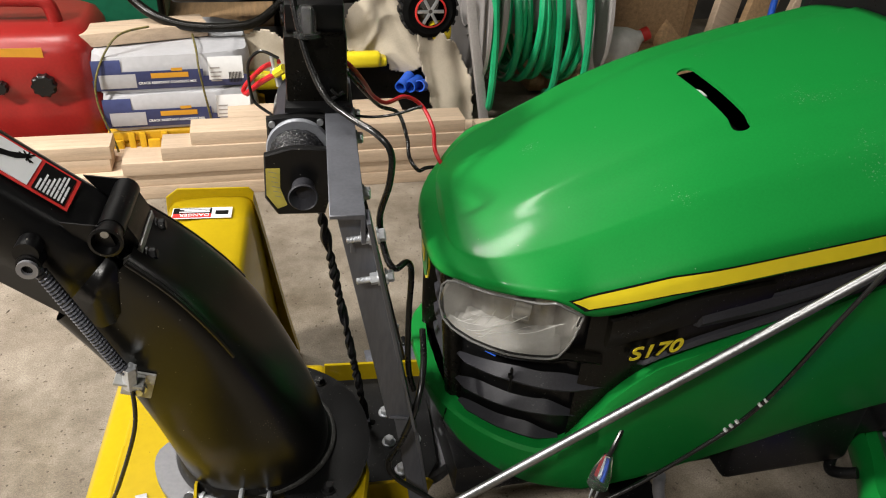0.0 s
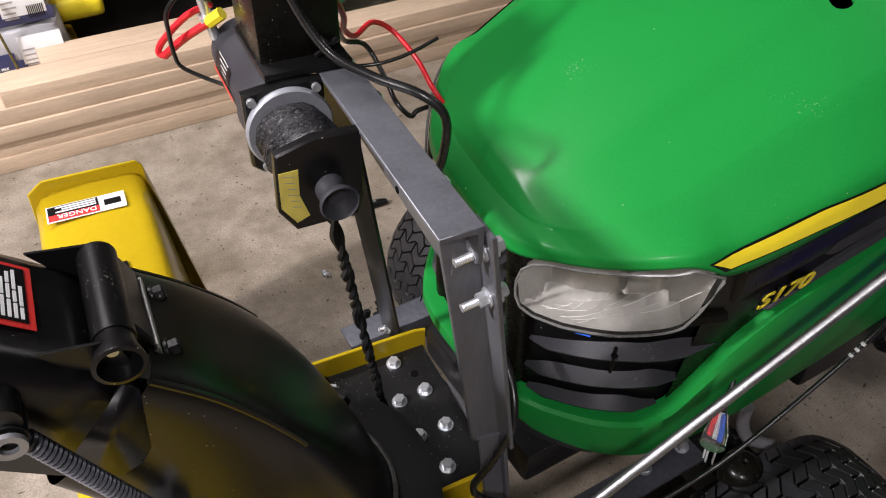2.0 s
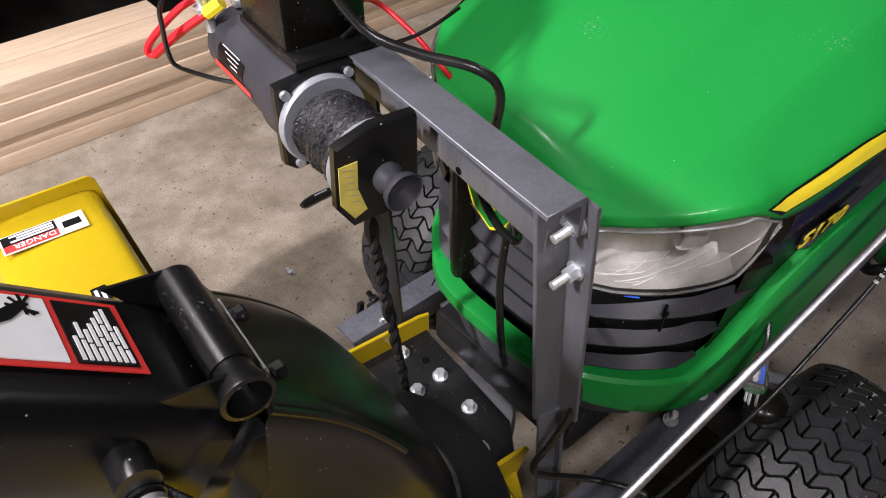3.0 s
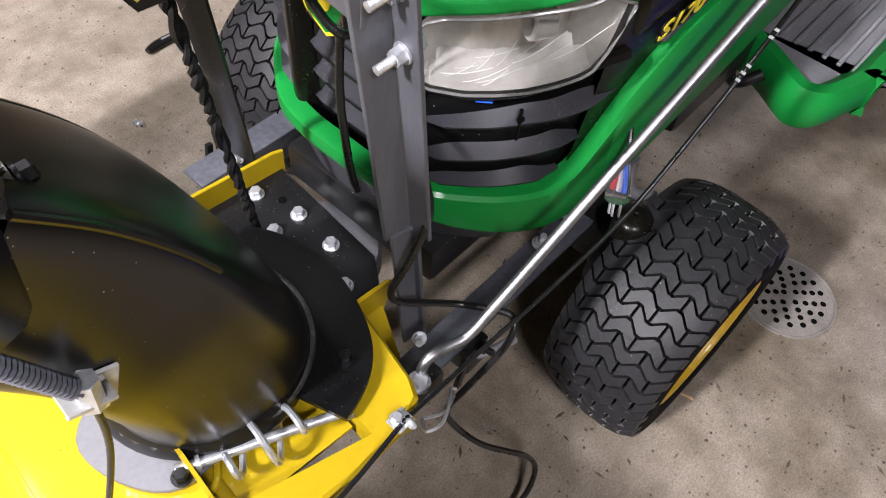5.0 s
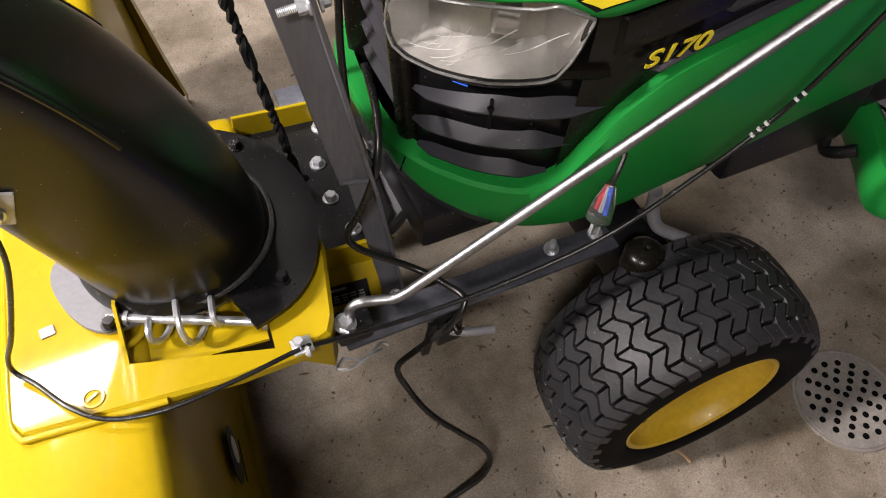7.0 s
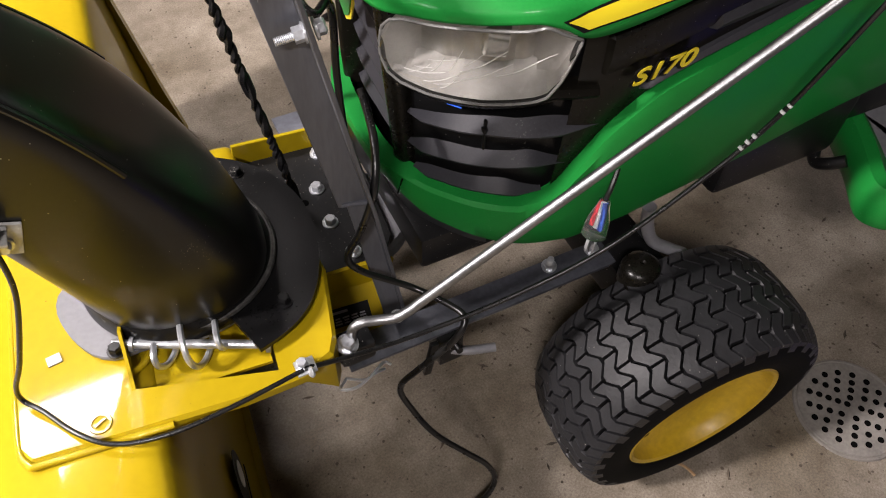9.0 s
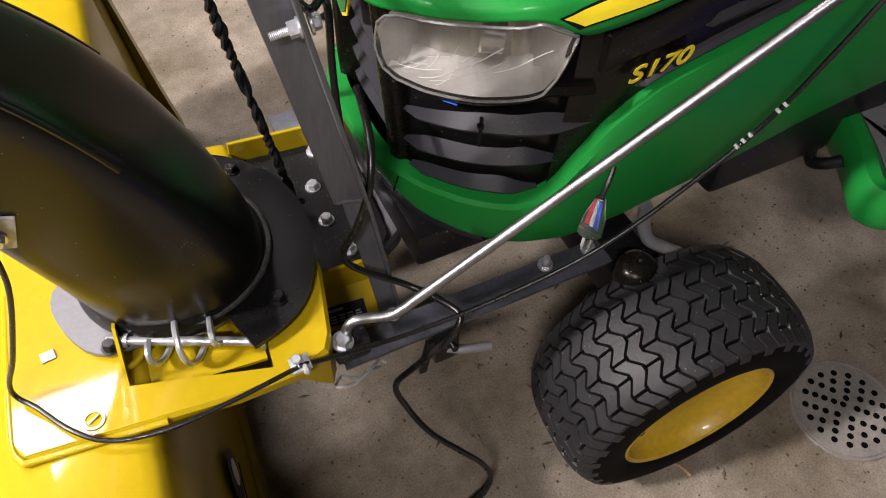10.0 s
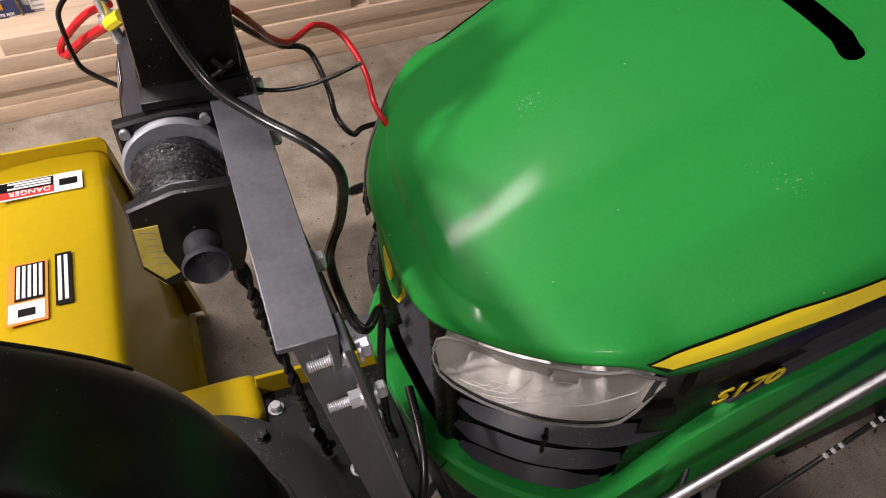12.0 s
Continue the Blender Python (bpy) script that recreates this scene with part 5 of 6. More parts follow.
# far leg: one flat bar
angle_bar("far_leg", (0.108, 0.046, 0.745), (0.200, 0.163, 0.272), (0.35, -0.94, 0), (0.94, 0.35, 0), 0.034, 0.012, 0.004, BLACK_METAL, "black flat steel leg")
bm = bm_new()
stud(bm, (0.202, 0.148, 0.290), (-0.9, 0, 0.3), 0.0030, 0.014)
fpart("foot_bolt", bm, ZINC)
bm = bm_new()
box(bm, (0.118, -0.03, 0.7350), (0.005, 0.32, 0.020), 0.001, Matrix.Rotation(0.05, 3, "X"))
back = fpart("back_bar", bm, STEEL, None, "lower flat bar under the top bar")
for z, x, y in ((0.741, 0.1325, -0.199), (0.694, 0.141, -0.196)):
    bm = bm_new()
    stud(bm, (x, y, z), (-1, 0.0, -0.15), 0.0032, 0.021)
    hexbolt(bm, (x + 0.006, y, z + 0.001), (1, 0, 0.15), 0.0058, 0.006)
    fpart("frame_bolt", bm, ZINC, None, "zinc bolt with nut")
for y in (-0.14, -0.02, 0.04):
    bm = bm_new()
    hexbolt(bm, (0.1288, y, 0.752), (1, 0, 0), 0.0062, 0.006)
    fpart("frame_bolt", bm, ZINC)
bm = bm_new()
cyl(bm, (0.1156, -0.101, 0.726), (0.1150, -0.101, 0.726), 0.003)
fpart("bar_hole", bm, HOLE, back)

# ---------------------------------------------------------------- winch
winch = root("electric_winch", SKEW, "small black electric winch with grey rope drum", "winch")


def wpart(name, bm, material, parent=None, label="", sharp=38):
    return part(name, bm, material, parent or winch, label, sharp)


WX, WZ = 0.068, 0.731
bm = bm_new()
pts = [(-0.032, 0.030), (-0.034, -0.018), (-0.022, -0.038), (0.026, -0.038), (0.031, -0.02), (0.031, 0.036), (-0.004, 0.038)]
prism(bm, [(WX + x, -0.068, WZ + z) for x, z in pts], (0, -0.009, 0), 0.0015)
near = wpart("gear_cover", bm, BLACK, None, "black faceted end cover")
bm = bm_new()
pts = [(-0.033, 0.034), (-0.033, -0.030), (-0.024, -0.038), (0.024, -0.038), (0.031, -0.030), (0.031, 0.036), (0.0, 0.038)]
prism(bm, [(WX + x, 0.002, WZ + z) for x, z in pts], (0, 0.010, 0), 0.002)
far = wpart("drum_plate", bm, BLACK, None, "black drum end plate")
for x, z in ((-0.027, 0.028), (-0.022, -0.031), (0.024, 0.030), (0.022, -0.031)):
    bm = bm_new()
    cyl(bm, (WX + x, 0.0025, WZ + z), (WX + x, -0.0015, WZ + z), 0.0035, seg=12)
    wpart("plate_screw", bm, ZINC, far)
bm = bm_new()
lathe(bm, (WX, 0.002, WZ), (0, -1, 0), [(0, 0.0345), (0.004, 0.0350), (0.0065, 0.0335), (0.0065, 0.016), (0.062, 0.016), (0.062, 0.0315), (0.067, 0.033), (0.070, 0.031)], 40)
wpart("drum", bm, DRUM, None, "grey metal rope drum")
bm = bm_new()
coil = []
for lay in range(2):
    for k in range(0, 9 * 16 + 1):
        t = k / 144
        a = 2 * math.pi * k / 16
        t2 = t if lay == 0 else 1 - t
        r = 0.0225 + 0.0035 * lay + 0.0016 * math.sin(k * 0.7 + lay)
        coil.append(V((WX + r * math.cos(a), -0.0085 - 0.0465 * t2, WZ + r * math.sin(a))))
tube(bm, coil, 0.0034, 6, 1)
wpart("wound_rope", bm, ROPE, None, "black braided rope with sheen painted as grey flecks")
bm = bm_new()
lathe(bm, (WX + 0.001, 0.012, WZ + 0.002), (0, 1, 0), [(0, 0.033), (0.02, 0.034), (0.026, 0.031), (0.11, 0.030), (0.128, 0.029), (0.137, 0.022), (0.139, 0.006)], 36, True)
motor = wpart("motor", bm, GRILLE, None, "dark grey motor body")
bm = bm_new()
for a0, a1, y0, y1, m_ in ((150, 185, 0.07, 0.115, DECAL_BLACK),):
    rings(bm, [[V((WX + 0.001 + 0.0312 * math.cos(radians(a)), y, WZ + 0.002 + 0.0312 * math.sin(radians(a)))) for a in steps(a0, a1, 8)] for y in (y0, y1)], False, False)
plate_ = wpart("rating_plate", bm, BLACK, motor, "dark rating plate with red band")
bm = bm_new()
rings(bm, [[V((WX + 0.001 + 0.0318 * math.cos(radians(a)), y, WZ + 0.002 + 0.0318 * math.sin(radians(a)))) for a in steps(178, 188, 4)] for y in (0.055, 0.12)], False, False)
wpart("red_band", bm, RED_DECAL, plate_)
for k in range(4):
    bm = bm_new()
    rings(bm, [[V((WX + 0.001 + 0.0318 * math.cos(radians(a)), y, WZ + 0.002 + 0.0318 * math.sin(radians(a)))) for a in steps(148 + 6 * k, 149.2 + 6 * k, 2)] for y in (0.078, 0.108 - 0.006 * k)], False, False)
    wpart("print_bar", bm, WHITE, plate_)
# clutch knob: waisted and cupped
bm = bm_new()
lathe(bm, (WX + 0.005, -0.077, WZ - 0.006), (0, -1, 0), [(0, 0.0115), (0.005, 0.0118), (0.009, 0.0095), (0.013, 0.0098), (0.017, 0.0138), (0.021, 0.0150), (0.0225, 0.0138), (0.016, 0.009), (0.012, 0.0068), (0.012, 0.0005)], 32)
wpart("clutch_knob", bm, GRILLE, near, "dark grey cupped clutch knob")
bm = bm_new()
pts = [(-0.031, 0.016), (-0.032, -0.014), (-0.022, -0.030), (-0.012, -0.026), (-0.018, -0.006), (-0.017, 0.016)]
prism(bm, [(WX + x, -0.0772, WZ + z) for x, z in pts], (0, -0.0006, 0))
lab = wpart("caution_label", bm, CAUTION, near, "yellow caution label")
for k in range(6):
    bm = bm_new()
    box(bm, (WX - 0.0245 + 0.0008 * k, -0.0779, WZ + 0.012 - 0.0055 * k), (0.0085 - 0.001 * (k % 3), 0.0004, 0.0004), 0, Matrix.Rotation(0.25, 3, "Y"))
    wpart("print_bar", bm, GREY_STEEL, lab)
# terminals and motor leads
bm = bm_new()
for x in (0.045, 0.075):
    cyl(bm, (x, 0.135, WZ + 0.018), (x - 0.006, 0.135, WZ + 0.055), 0.0045, seg=10)
    cyl(bm, (x - 0.002, 0.135, WZ + 0.034), (x - 0.003, 0.135, WZ + 0.040), 0.009, seg=6)
wpart("terminal", bm, ZINC, motor)
bm = bm_new()
tube(bm, [(0.043, 0.128, 0.768), (0.02, 0.146, 0.748), (0.002, 0.161, 0.728)], 0.0036, 8)
tube(bm, [(0.046, 0.134, 0.780), (0.026, 0.146, 0.768), (0.004, 0.162, 0.742), (-0.002, 0.165, 0.730), (0.004, 0.161, 0.727)], 0.0030, 8)
wpart("red_lead", bm, WIRE_RED, motor, "red motor lead")
bm = bm_new()
tube(bm, [(0.052, 0.122, 0.776), (0.041, 0.130, 0.766)], 0.0055, 8, 2)
wpart("lead_sleeve", bm, YELLOW_DECAL, motor, "yellow lead sleeve")
bm = bm_new()
tube(bm, [(0.046, 0.13, 0.785), (0.025, 0.135, 0.792), (0.010, 0.138, 0.778), (0.008, 0.140, 0.758), (0.009, 0.145, 0.735), (0.014, 0.146, 0.721), (0.037, 0.135, 0.708), (0.055, 0.118, 0.705)], 0.0020, 8)
wpart("black_lead", bm, WIRE_BLACK, motor)

# ---------------------------------------------------------------- switch box on the frame
sbox = root("switch_box", SKEW, "black plastic winch switch box with clear relay", "switch box")
bm = bm_new()
box(bm, (0.090, 0.062, 0.808), (0.066, 0.074, 0.078), 0.004)
part("case", bm, BLACK_GLOSS, sbox)
bm = bm_new()
box(bm, (0.090, 0.068, 0.862), (0.062, 0.066, 0.03), 0.004)
part("lid", bm, BLACK, sbox)
CLEAR = bpy.data.materials.new("clear_plastic")
CLEAR.use_nodes = True
gb = CLEAR.node_tree.nodes["Principled BSDF"]
gb.inputs["Transmission Weight"].default_value, gb.inputs["Roughness"].default_value, gb.inputs["IOR"].default_value = 0.97, 0.04, 1.2
bm = bm_new()
lathe(bm, (0.082, 0.02, 0.850), (0, 0.1, 1), [(0, 0.010), (0.024, 0.0095), (0.029, 0.006), (0.029, 0.001)], 24)
lathe(bm, (0.082, 0.02, 0.848), (0, 0.1, 1), [(0, 0.014), (0.004, 0.014), (0.005, 0.010)], 24)
part("relay_cover", bm, CLEAR, sbox, "clear plastic relay cover")
bm = bm_new()
box(bm, (0.082, 0.022, 0.864), (0.008, 0.008, 0.026), 0.001)
part("relay_core", bm, GREY_STEEL, sbox)
bm = bm_new()
tube(bm, [(0.105, 0.022, 0.790), (0.112, 0.020, 0.784), (0.118, 0.022, 0.786), (0.108, 0.021, 0.780), (0.099, 0.02, 0.776)], 0.0022, 6)
part("wire_tie", bm, WIRE_BLACK, sbox)
bm = bm_new()
box(bm, (0.090, 0.052, 0.772), (0.07, 0.09, 0.006), 0.001)
part("base_strap", bm, BLACK, sbox)


def cable(name, pts, r, material, label, cat="cable", n=7):
    bm = bm_new()
    tube(bm, pts, r, 10, n)
    return single(name, bm, material, label, cat)


cable("power_cable", [(0.09, 0.06, 0.95), (0.072, 0.03, 0.90), (0.078, 0.005, 0.845), (0.095, -0.022, 0.800), (0.117, -0.052, 0.786), (0.140, -0.085, 0.781), (0.153, -0.098, 0.765), (0.152, -0.097, 0.73), (0.143, -0.092, 0.687), (0.146, -0.115, 0.655), (0.154, -0.127, 0.645), (0.170, -0.110, 0.640), (0.179, -0.094, 0.612), (0.178, -0.092, 0.55), (0.178, -0.10, 0.48), (0.186, -0.10, 0.44)], 0.0036, WIRE_BLACK, "thick black power cable from the switch box")
cable("red_battery_lead", [(0.118, 0.05, 0.812), (0.132, 0.041, 0.804), (0.150, 0.065, 0.775), (0.165, 0.10, 0.745), (0.186, 0.123, 0.724), (0.215, 0.145, 0.722), (0.239, 0.148, 0.706), (0.246, 0.11, 0.690), (0.239, 0.066, 0.682), (0.25, 0.05, 0.66)], 0.0027, WIRE_RED, "red battery lead running under the hood")
cable("black_battery_lead", [(0.122, 0.055, 0.80), (0.15, 0.085, 0.760), (0.18, 0.135, 0.715), (0.206, 0.144, 0.70), (0.214, 0.12, 0.675), (0.212, 0.092, 0.661), (0.222, 0.080, 0.648), (0.236, 0.086, 0.648), (0.28, 0.09, 0.645)], 0.0026, WIRE_BLACK, "thin black battery lead running under the hood")
cable("thin_wire", [(0.118, 0.035, 0.752), (0.147, 0.014, 0.755), (0.175, 0.006, 0.760), (0.206, 0.003, 0.770)], 0.0016, WIRE_BLACK, "thin stray black wire")

# twisted strap from the drum to the drive plate
bm = bm_new()
p0, p1 = V((0.080, -0.025, 0.705)), V((0.141, -0.003, 0.300))
d = p1 - p0
u, w = frame_of(d)
for ph in (0, math.pi):
    pts = []
    for k in range(140):
        t = k / 139
        a = ph + t * 2 * math.pi * 11 + 1.6 * math.sin(t * 17) + 0.7 * math.sin(t * 43)
        pts.append(p0 + d * t + (u * math.cos(a) + w * math.sin(a)) * 0.0023)
    tube(bm, pts, lambda q: 0.0036 + 0.0007 * math.sin(q * 41) + 0.0005 * math.sin(q * 97), 6, 1)
single("twisted_rope", bm, ROPE_DARK, "black twisted rope hanging from the winch to the blower", "rope")

# ---------------------------------------------------------------- chute crank rod, cables, plug, cord
bm = bm_new()
ra, rb = V((0.178, -0.264, 0.415)), V((0.86, -0.362, 0.975))
tube(bm, [(0.116, -0.249, 0.345), (0.116, -0.249, 0.378), (0.118, -0.2495, 0.392), (0.126, -0.2505, 0.398), (0.140, -0.254, 0.398), (0.156, -0.260, 0.400), (0.168, -0.2628, 0.407), tuple(ra)], 0.0049, 12, 6)
cyl(bm, ra, rb, 0.0049, seg=16)
rod = single("crank_rod", bm, ROD, "bright galvanised steel crank rod along the tractor", "rod")
yoke = root("crank_yoke", (0.112, -0.250, 0.350), "black steel crank yoke with zinc bolt", "yoke")
bm = bm_new()
box(bm, (0.006, 0.002, 0.008), (0.036, 0.026, 0.028), 0.006)
part("block", bm, BLACK_METAL, yoke)
bm = bm_new()
hexbolt(bm, (-0.002, -0.002, 0.0225), (0, -0.2, 1), 0.008, 0.008)
part("bolt", bm, ZINC, yoke)
bm = bm_new()
tube(bm, [(-0.012, -0.018, -0.010), (0.004, -0.028, -0.008), (0.018, -0.024, -0.004), (0.028, -0.016, -0.012), (0.034, -0.018, -0.018)], 0.0016, 6)
tube(bm, [(-0.012, -0.018, -0.010), (-0.022, -0.030, -0.002), (-0.008, -0.036, 0.0), (0.012, -0.028, -0.004), (0.026, -0.022, -0.014)], 0.0016, 6)
part("cotter_clip", bm, ZINC, yoke)
control = root("control_cable", (0.062, -0.274, 0.40), "ribbed black control cable clamped to the blower", "cable")
bm = bm_new()
lp = [(-0.088, -0.219, 0.600), (-0.094, -0.219, 0.545), (-0.121, -0.221, 0.468), (-0.140, -0.216, 0.425), (-0.142, -0.218, 0.406), (-0.128, -0.232, 0.402), (-0.103, -0.263, 0.402), (-0.075, -0.282, 0.401), (-0.031, -0.288, 0.401), (0.028, -0.281, 0.402), (0.085, -0.270, 0.403)]
pts = [SKEW @ V(p) for p in lp]
tube(bm, [V(p) - V((0.062, -0.274, 0.40)) for p in pts], 0.0022, 10, 8)
part("front_run", bm, WIRE_BLACK, control)
bm = bm_new()
pts = [(0.062, -0.276, 0.404), (0.11, -0.272, 0.385), (0.17, -0.270, 0.372), (0.26, -0.278, 0.385), (0.36, -0.290, 0.425), (0.45, -0.298, 0.495), (0.505, -0.305, 0.562), (0.545, -0.325, 0.70), (0.60, -0.348, 0.864), (0.63, -0.36, 0.95)]
tube(bm, [V(p) - V((0.062, -0.274, 0.40)) for p in pts], 0.0024, 10, 8)
part("rear_run", bm, WIRE_BLACK, control)
for t0 in (0.474, 0.4785, 0.483, 0.501, 0.5055):
    bm = bm_new()
    c0 = V((t0, -0.3015 - (t0 - 0.474) * 0.15, 0.524 + (t0 - 0.474) * 1.32)) - V((0.062, -0.274, 0.40))
    cyl(bm, c0, c0 + V((0.0016, -0.0002, 0.0022)), 0.00246, seg=10)
    part("printed_mark", bm, WHITE, control, "white printed mark")
bm = bm_new()
box(bm, (0.002, 0.001, 0.001), (0.018, 0.016, 0.0025), 0.0006)
tube(bm, [(0.004, -0.008, 0.001), (0.005, -0.011, 0.004), (0.005, -0.007, 0.0068), (0.005, -0.004, 0.003)], 0.0024, 8)
hexbolt(bm, (0.0, 0.003, 0.0025), (0, 0, 1), 0.0050, 0.005)
part("clamp", bm, ZINC, control, "zinc cable clamp with bolt")

plug = root("mains_plug", Matrix.Translation((0.359, -0.270, 0.441)) @ Matrix.Scale(0.86, 4), "clear three-pin plug with red and blue cores hanging from the hood", "plug")
bm = bm_new()
pd = V((-0.30, -0.25, -0.92)).normalized()
a0 = V((0.012, 0.006, 0.030))
lathe(bm, a0, pd, [(0, 0.006), (0.012, 0.009), (0.026, 0.013), (0.044, 0.014), (0.046, 0.012), (0.046, 0.001)], 20)
body = part("body", bm, CLEAR, plug, "clear plastic plug body")
for k, m_ in ((-1, WIRE_RED), (1, BLUE_TAPE), (0, WHITE)):
    bm = bm_new()
    u, w = frame_of(pd)
    tube(bm, [a0 + pd * 0.002 + u * 0.002 * k, a0 + pd * 0.018 + u * 0.005 * k, a0 + pd * 0.034 + u * 0.006 * k], 0.0028, 6)
    part("core", bm, m_, plug)
for k in (-1, 0, 1):
    bm = bm_new()
    q = a0 + pd * 0.046 + u * 0.0065 * k + (w * 0.004 if k == 0 else V())
    box(bm, q + pd * 0.009, (0.0018, 0.006, 0.018), 0.0004, pd.to_track_quat("Z", "Y").to_matrix())
    part("pin", bm, ZINC, plug)
bm = bm_new()
tube(bm, [a0 + V((0.04, 0.055, 0.04)), a0 + V((0.024, 0.02, 0.034)), a0 + V((0.008, 0.004, 0.016)), a0], 0.003, 8)
part("flex", bm, WIRE_BLACK, plug)

cable("floor_cord", [(0.186, -0.13, 0.56), (0.178, -0.175, 0.545), (0.165, -0.203, 0.515), (0.151, -0.198, 0.460), (0.139, -0.190, 0.420), (0.150, -0.192, 0.392), (0.195, -0.212, 0.362), (0.220, -0.245, 0.360), (0.228, -0.266, 0.358), (0.212, -0.274, 0.338), (0.180, -0.262, 0.285), (0.162, -0.252, 0.240), (0.170, -0.262, 0.200), (0.188, -0.288, 0.165), (0.220, -0.311, 0.125), (0.242, -0.324, 0.095), (0.251, -0.336, 0.065), (0.236, -0.344, 0.038), (0.205, -0.345, 0.018), (0.173, -0.346, 0.006), (0.107, -0.351, 0.005), (0.033, -0.349, 0.004)], 0.0036, WIRE_BLACK, "black electric cord trailing onto the concrete", "cord")

# ---------------------------------------------------------------- lumber along the back
WOOD = mat("pine_lumber", (0.50, 0.38, 0.27), 0.6, vary=0.13, scale=7, fine=60, bump=0.1, stretch=(1, 14, 14), per_object=0.10)
WOOD_DARK = mat("weathered_board", (0.42, 0.27, 0.14), 0.6, vary=0.25, scale=6, fine=50, bump=0.15, stretch=(12, 1, 12), per_object=0.15)
RED_CAN = mat("red_polythene", (0.25, 0.012, 0.010), 0.38, vary=0.1, scale=4, fine=120, bump=0.06)
BAG_WHITE = mat("white_paper_sack", (0.42, 0.42, 0.44), 0.5, vary=0.06, scale=9, fine=60, bump=0.15)
BAG_BLUE = mat("dark_blue_print", (0.035, 0.045, 0.13), 0.45, vary=0.15, scale=9, fine=60, bump=0.12)
BAG_GOLD = mat("orange_gold_print", (0.60, 0.29, 0.02), 0.45, vary=0.05)
CASE_Y = mat("yellow_case_plastic", (0.56, 0.32, 0.012), 0.4, vary=0.08, scale=8, fine=100, bump=0.05)
CANVAS = mat("beige_canvas", (0.44, 0.385, 0.30), 0.8, vary=0.16, scale=10, fine=420, bump=0.35)
HOSE = mat("green_hose", (0.015, 0.40, 0.16), 0.4, vary=0.12, scale=20, fine=200, bump=0.05, per_object=0.25)
HOSE_Y = mat("hose_stripe", (0.62, 0.62, 0.05), 0.4, vary=0.08)
HOSE_G = mat("pale_grey_hose", (0.42, 0.38, 0.36), 0.5, vary=0.08)
REEL = mat("grey_reel_plastic", (0.36, 0.34, 0.33), 0.4, vary=0.1, scale=10, fine=160, bump=0.05)
LIME = mat("lime_green_plastic", (0.10, 0.50, 0.03), 0.4, vary=0.06)
FOREST = mat("dark_green_plastic", (0.01, 0.12, 0.06), 0.45, vary=0.12)
JUG = mat("milky_jug_plastic", (0.66, 0.66, 0.62), 0.35, vary=0.1, scale=8, fine=60, bump=0.05)
STRAP = mat("yellow_black_cord", (0.09, 0.075, 0.015), 0.6, vary=0.9, scale=90, fine=200, second=(0.006, 0.006, 0.006))

stack = ((0, 0.0, (-0.62, 1.70)), (1, 0.006, (-0.56, 1.70)), (2, -0.004, (-0.34, 1.55)), (3, 0.003, (-0.235, 0.615)), (4, 0.010, (-0.155, 0.615)))
for lay, dy, (x0, x1) in stack:
    for col in range(2):
        bm = bm_new()
        a, b = x0 + (0.0, 0.10, -0.12)[col], x1 + (0.0, -0.17, 0.05)[col]
        box(bm, ((a + b) / 2, 1.21 + dy + 0.0445 + col * 0.0905, 0.019 + lay * 0.0382), (b - a, 0.089, 0.038), 0.003)
        single("lumber_board", bm, WOOD, "pale sawn pine board stacked on the concrete floor", "lumber", group="stacked boards")
for x0, x1, y, z in ((-1.25, -0.372, 1.285, 0.0955), (-1.25, -0.366, 1.285, 0.1337), (-1.25, -0.40, 1.285, 0.0573), (-1.25, -0.63, 1.285, 0.0191), (0.66, 1.5, 1.26, 0.134)):
    bm = bm_new()
    box(bm, ((x0 + x1) / 2, y, z), (x1 - x0, 0.089, 0.038), 0.003)
    single("lumber_board", bm, WOOD, "pale sawn pine board stacked on the concrete floor", "lumber", group="stacked boards")

# red fuel can
can = root("fuel_can", (-0.66, 1.62, 0), "red plastic fuel can with black caps beside the lumber", "fuel can")
bm = bm_new()
sec = []
for z, gx, gy in ((0.0, 0.93, 0.9), (0.02, 1.0, 1.0), (0.20, 1.0, 1.0), (0.215, 0.985, 0.97), (0.23, 1.0, 1.0), (0.345, 1.0, 1.0), (0.38, 0.94, 0.90), (0.395, 0.86, 0.75)):
    loop = []
    for k in range(40):
        a = 2 * math.pi * k / 40
        ca, sa = math.cos(a), math.sin(a)
        loop.append(V((math.copysign(abs(ca) ** 0.35, ca) * 0.262 * gx, math.copysign(abs(sa) ** 0.35, sa) * 0.20 * gy, z)))
    sec.append(loop)
rings(bm, sec, True)
part("body", bm, RED_CAN, can, sharp=50)
bm = bm_new()
tube(bm, [(-0.20, -0.06, 0.385), (-0.19, -0.06, 0.435), (-0.12, -0.06, 0.455), (0.08, -0.06, 0.455), (0.145, -0.06, 0.445), (0.160, -0.06, 0.385)], 0.020, 12)
part("handle", bm, RED_CAN, can)
for x, z, r in ((0.128, 0.265, 0.030), (0.02, 0.262, 0.017)):
    bm = bm_new()
    prof = [(0, r * 0.8), (0.004, r), (0.022, r), (0.026, r * 0.85), (0.026, 0.001)]
    rings(bm, [[V((x + q * math.cos(a), -0.198 - d, z + q * math.sin(a))) for a in steps(0, 2 * math.pi, 60)[:-1] for q in [rr * (1 + 0.10 * max(-0.3, math.cos(10 * a)))]] for d, rr in prof], False)
    part("cap", bm, BLACK, can, "black screw cap")
bm = bm_new()
box(bm, (0.08, -0.2005, 0.352), (0.12, 0.001, 0.03), 0, Matrix.Rotation(radians(8), 3, "X"))
part("label", bm, BAG_GOLD, can, "orange label")

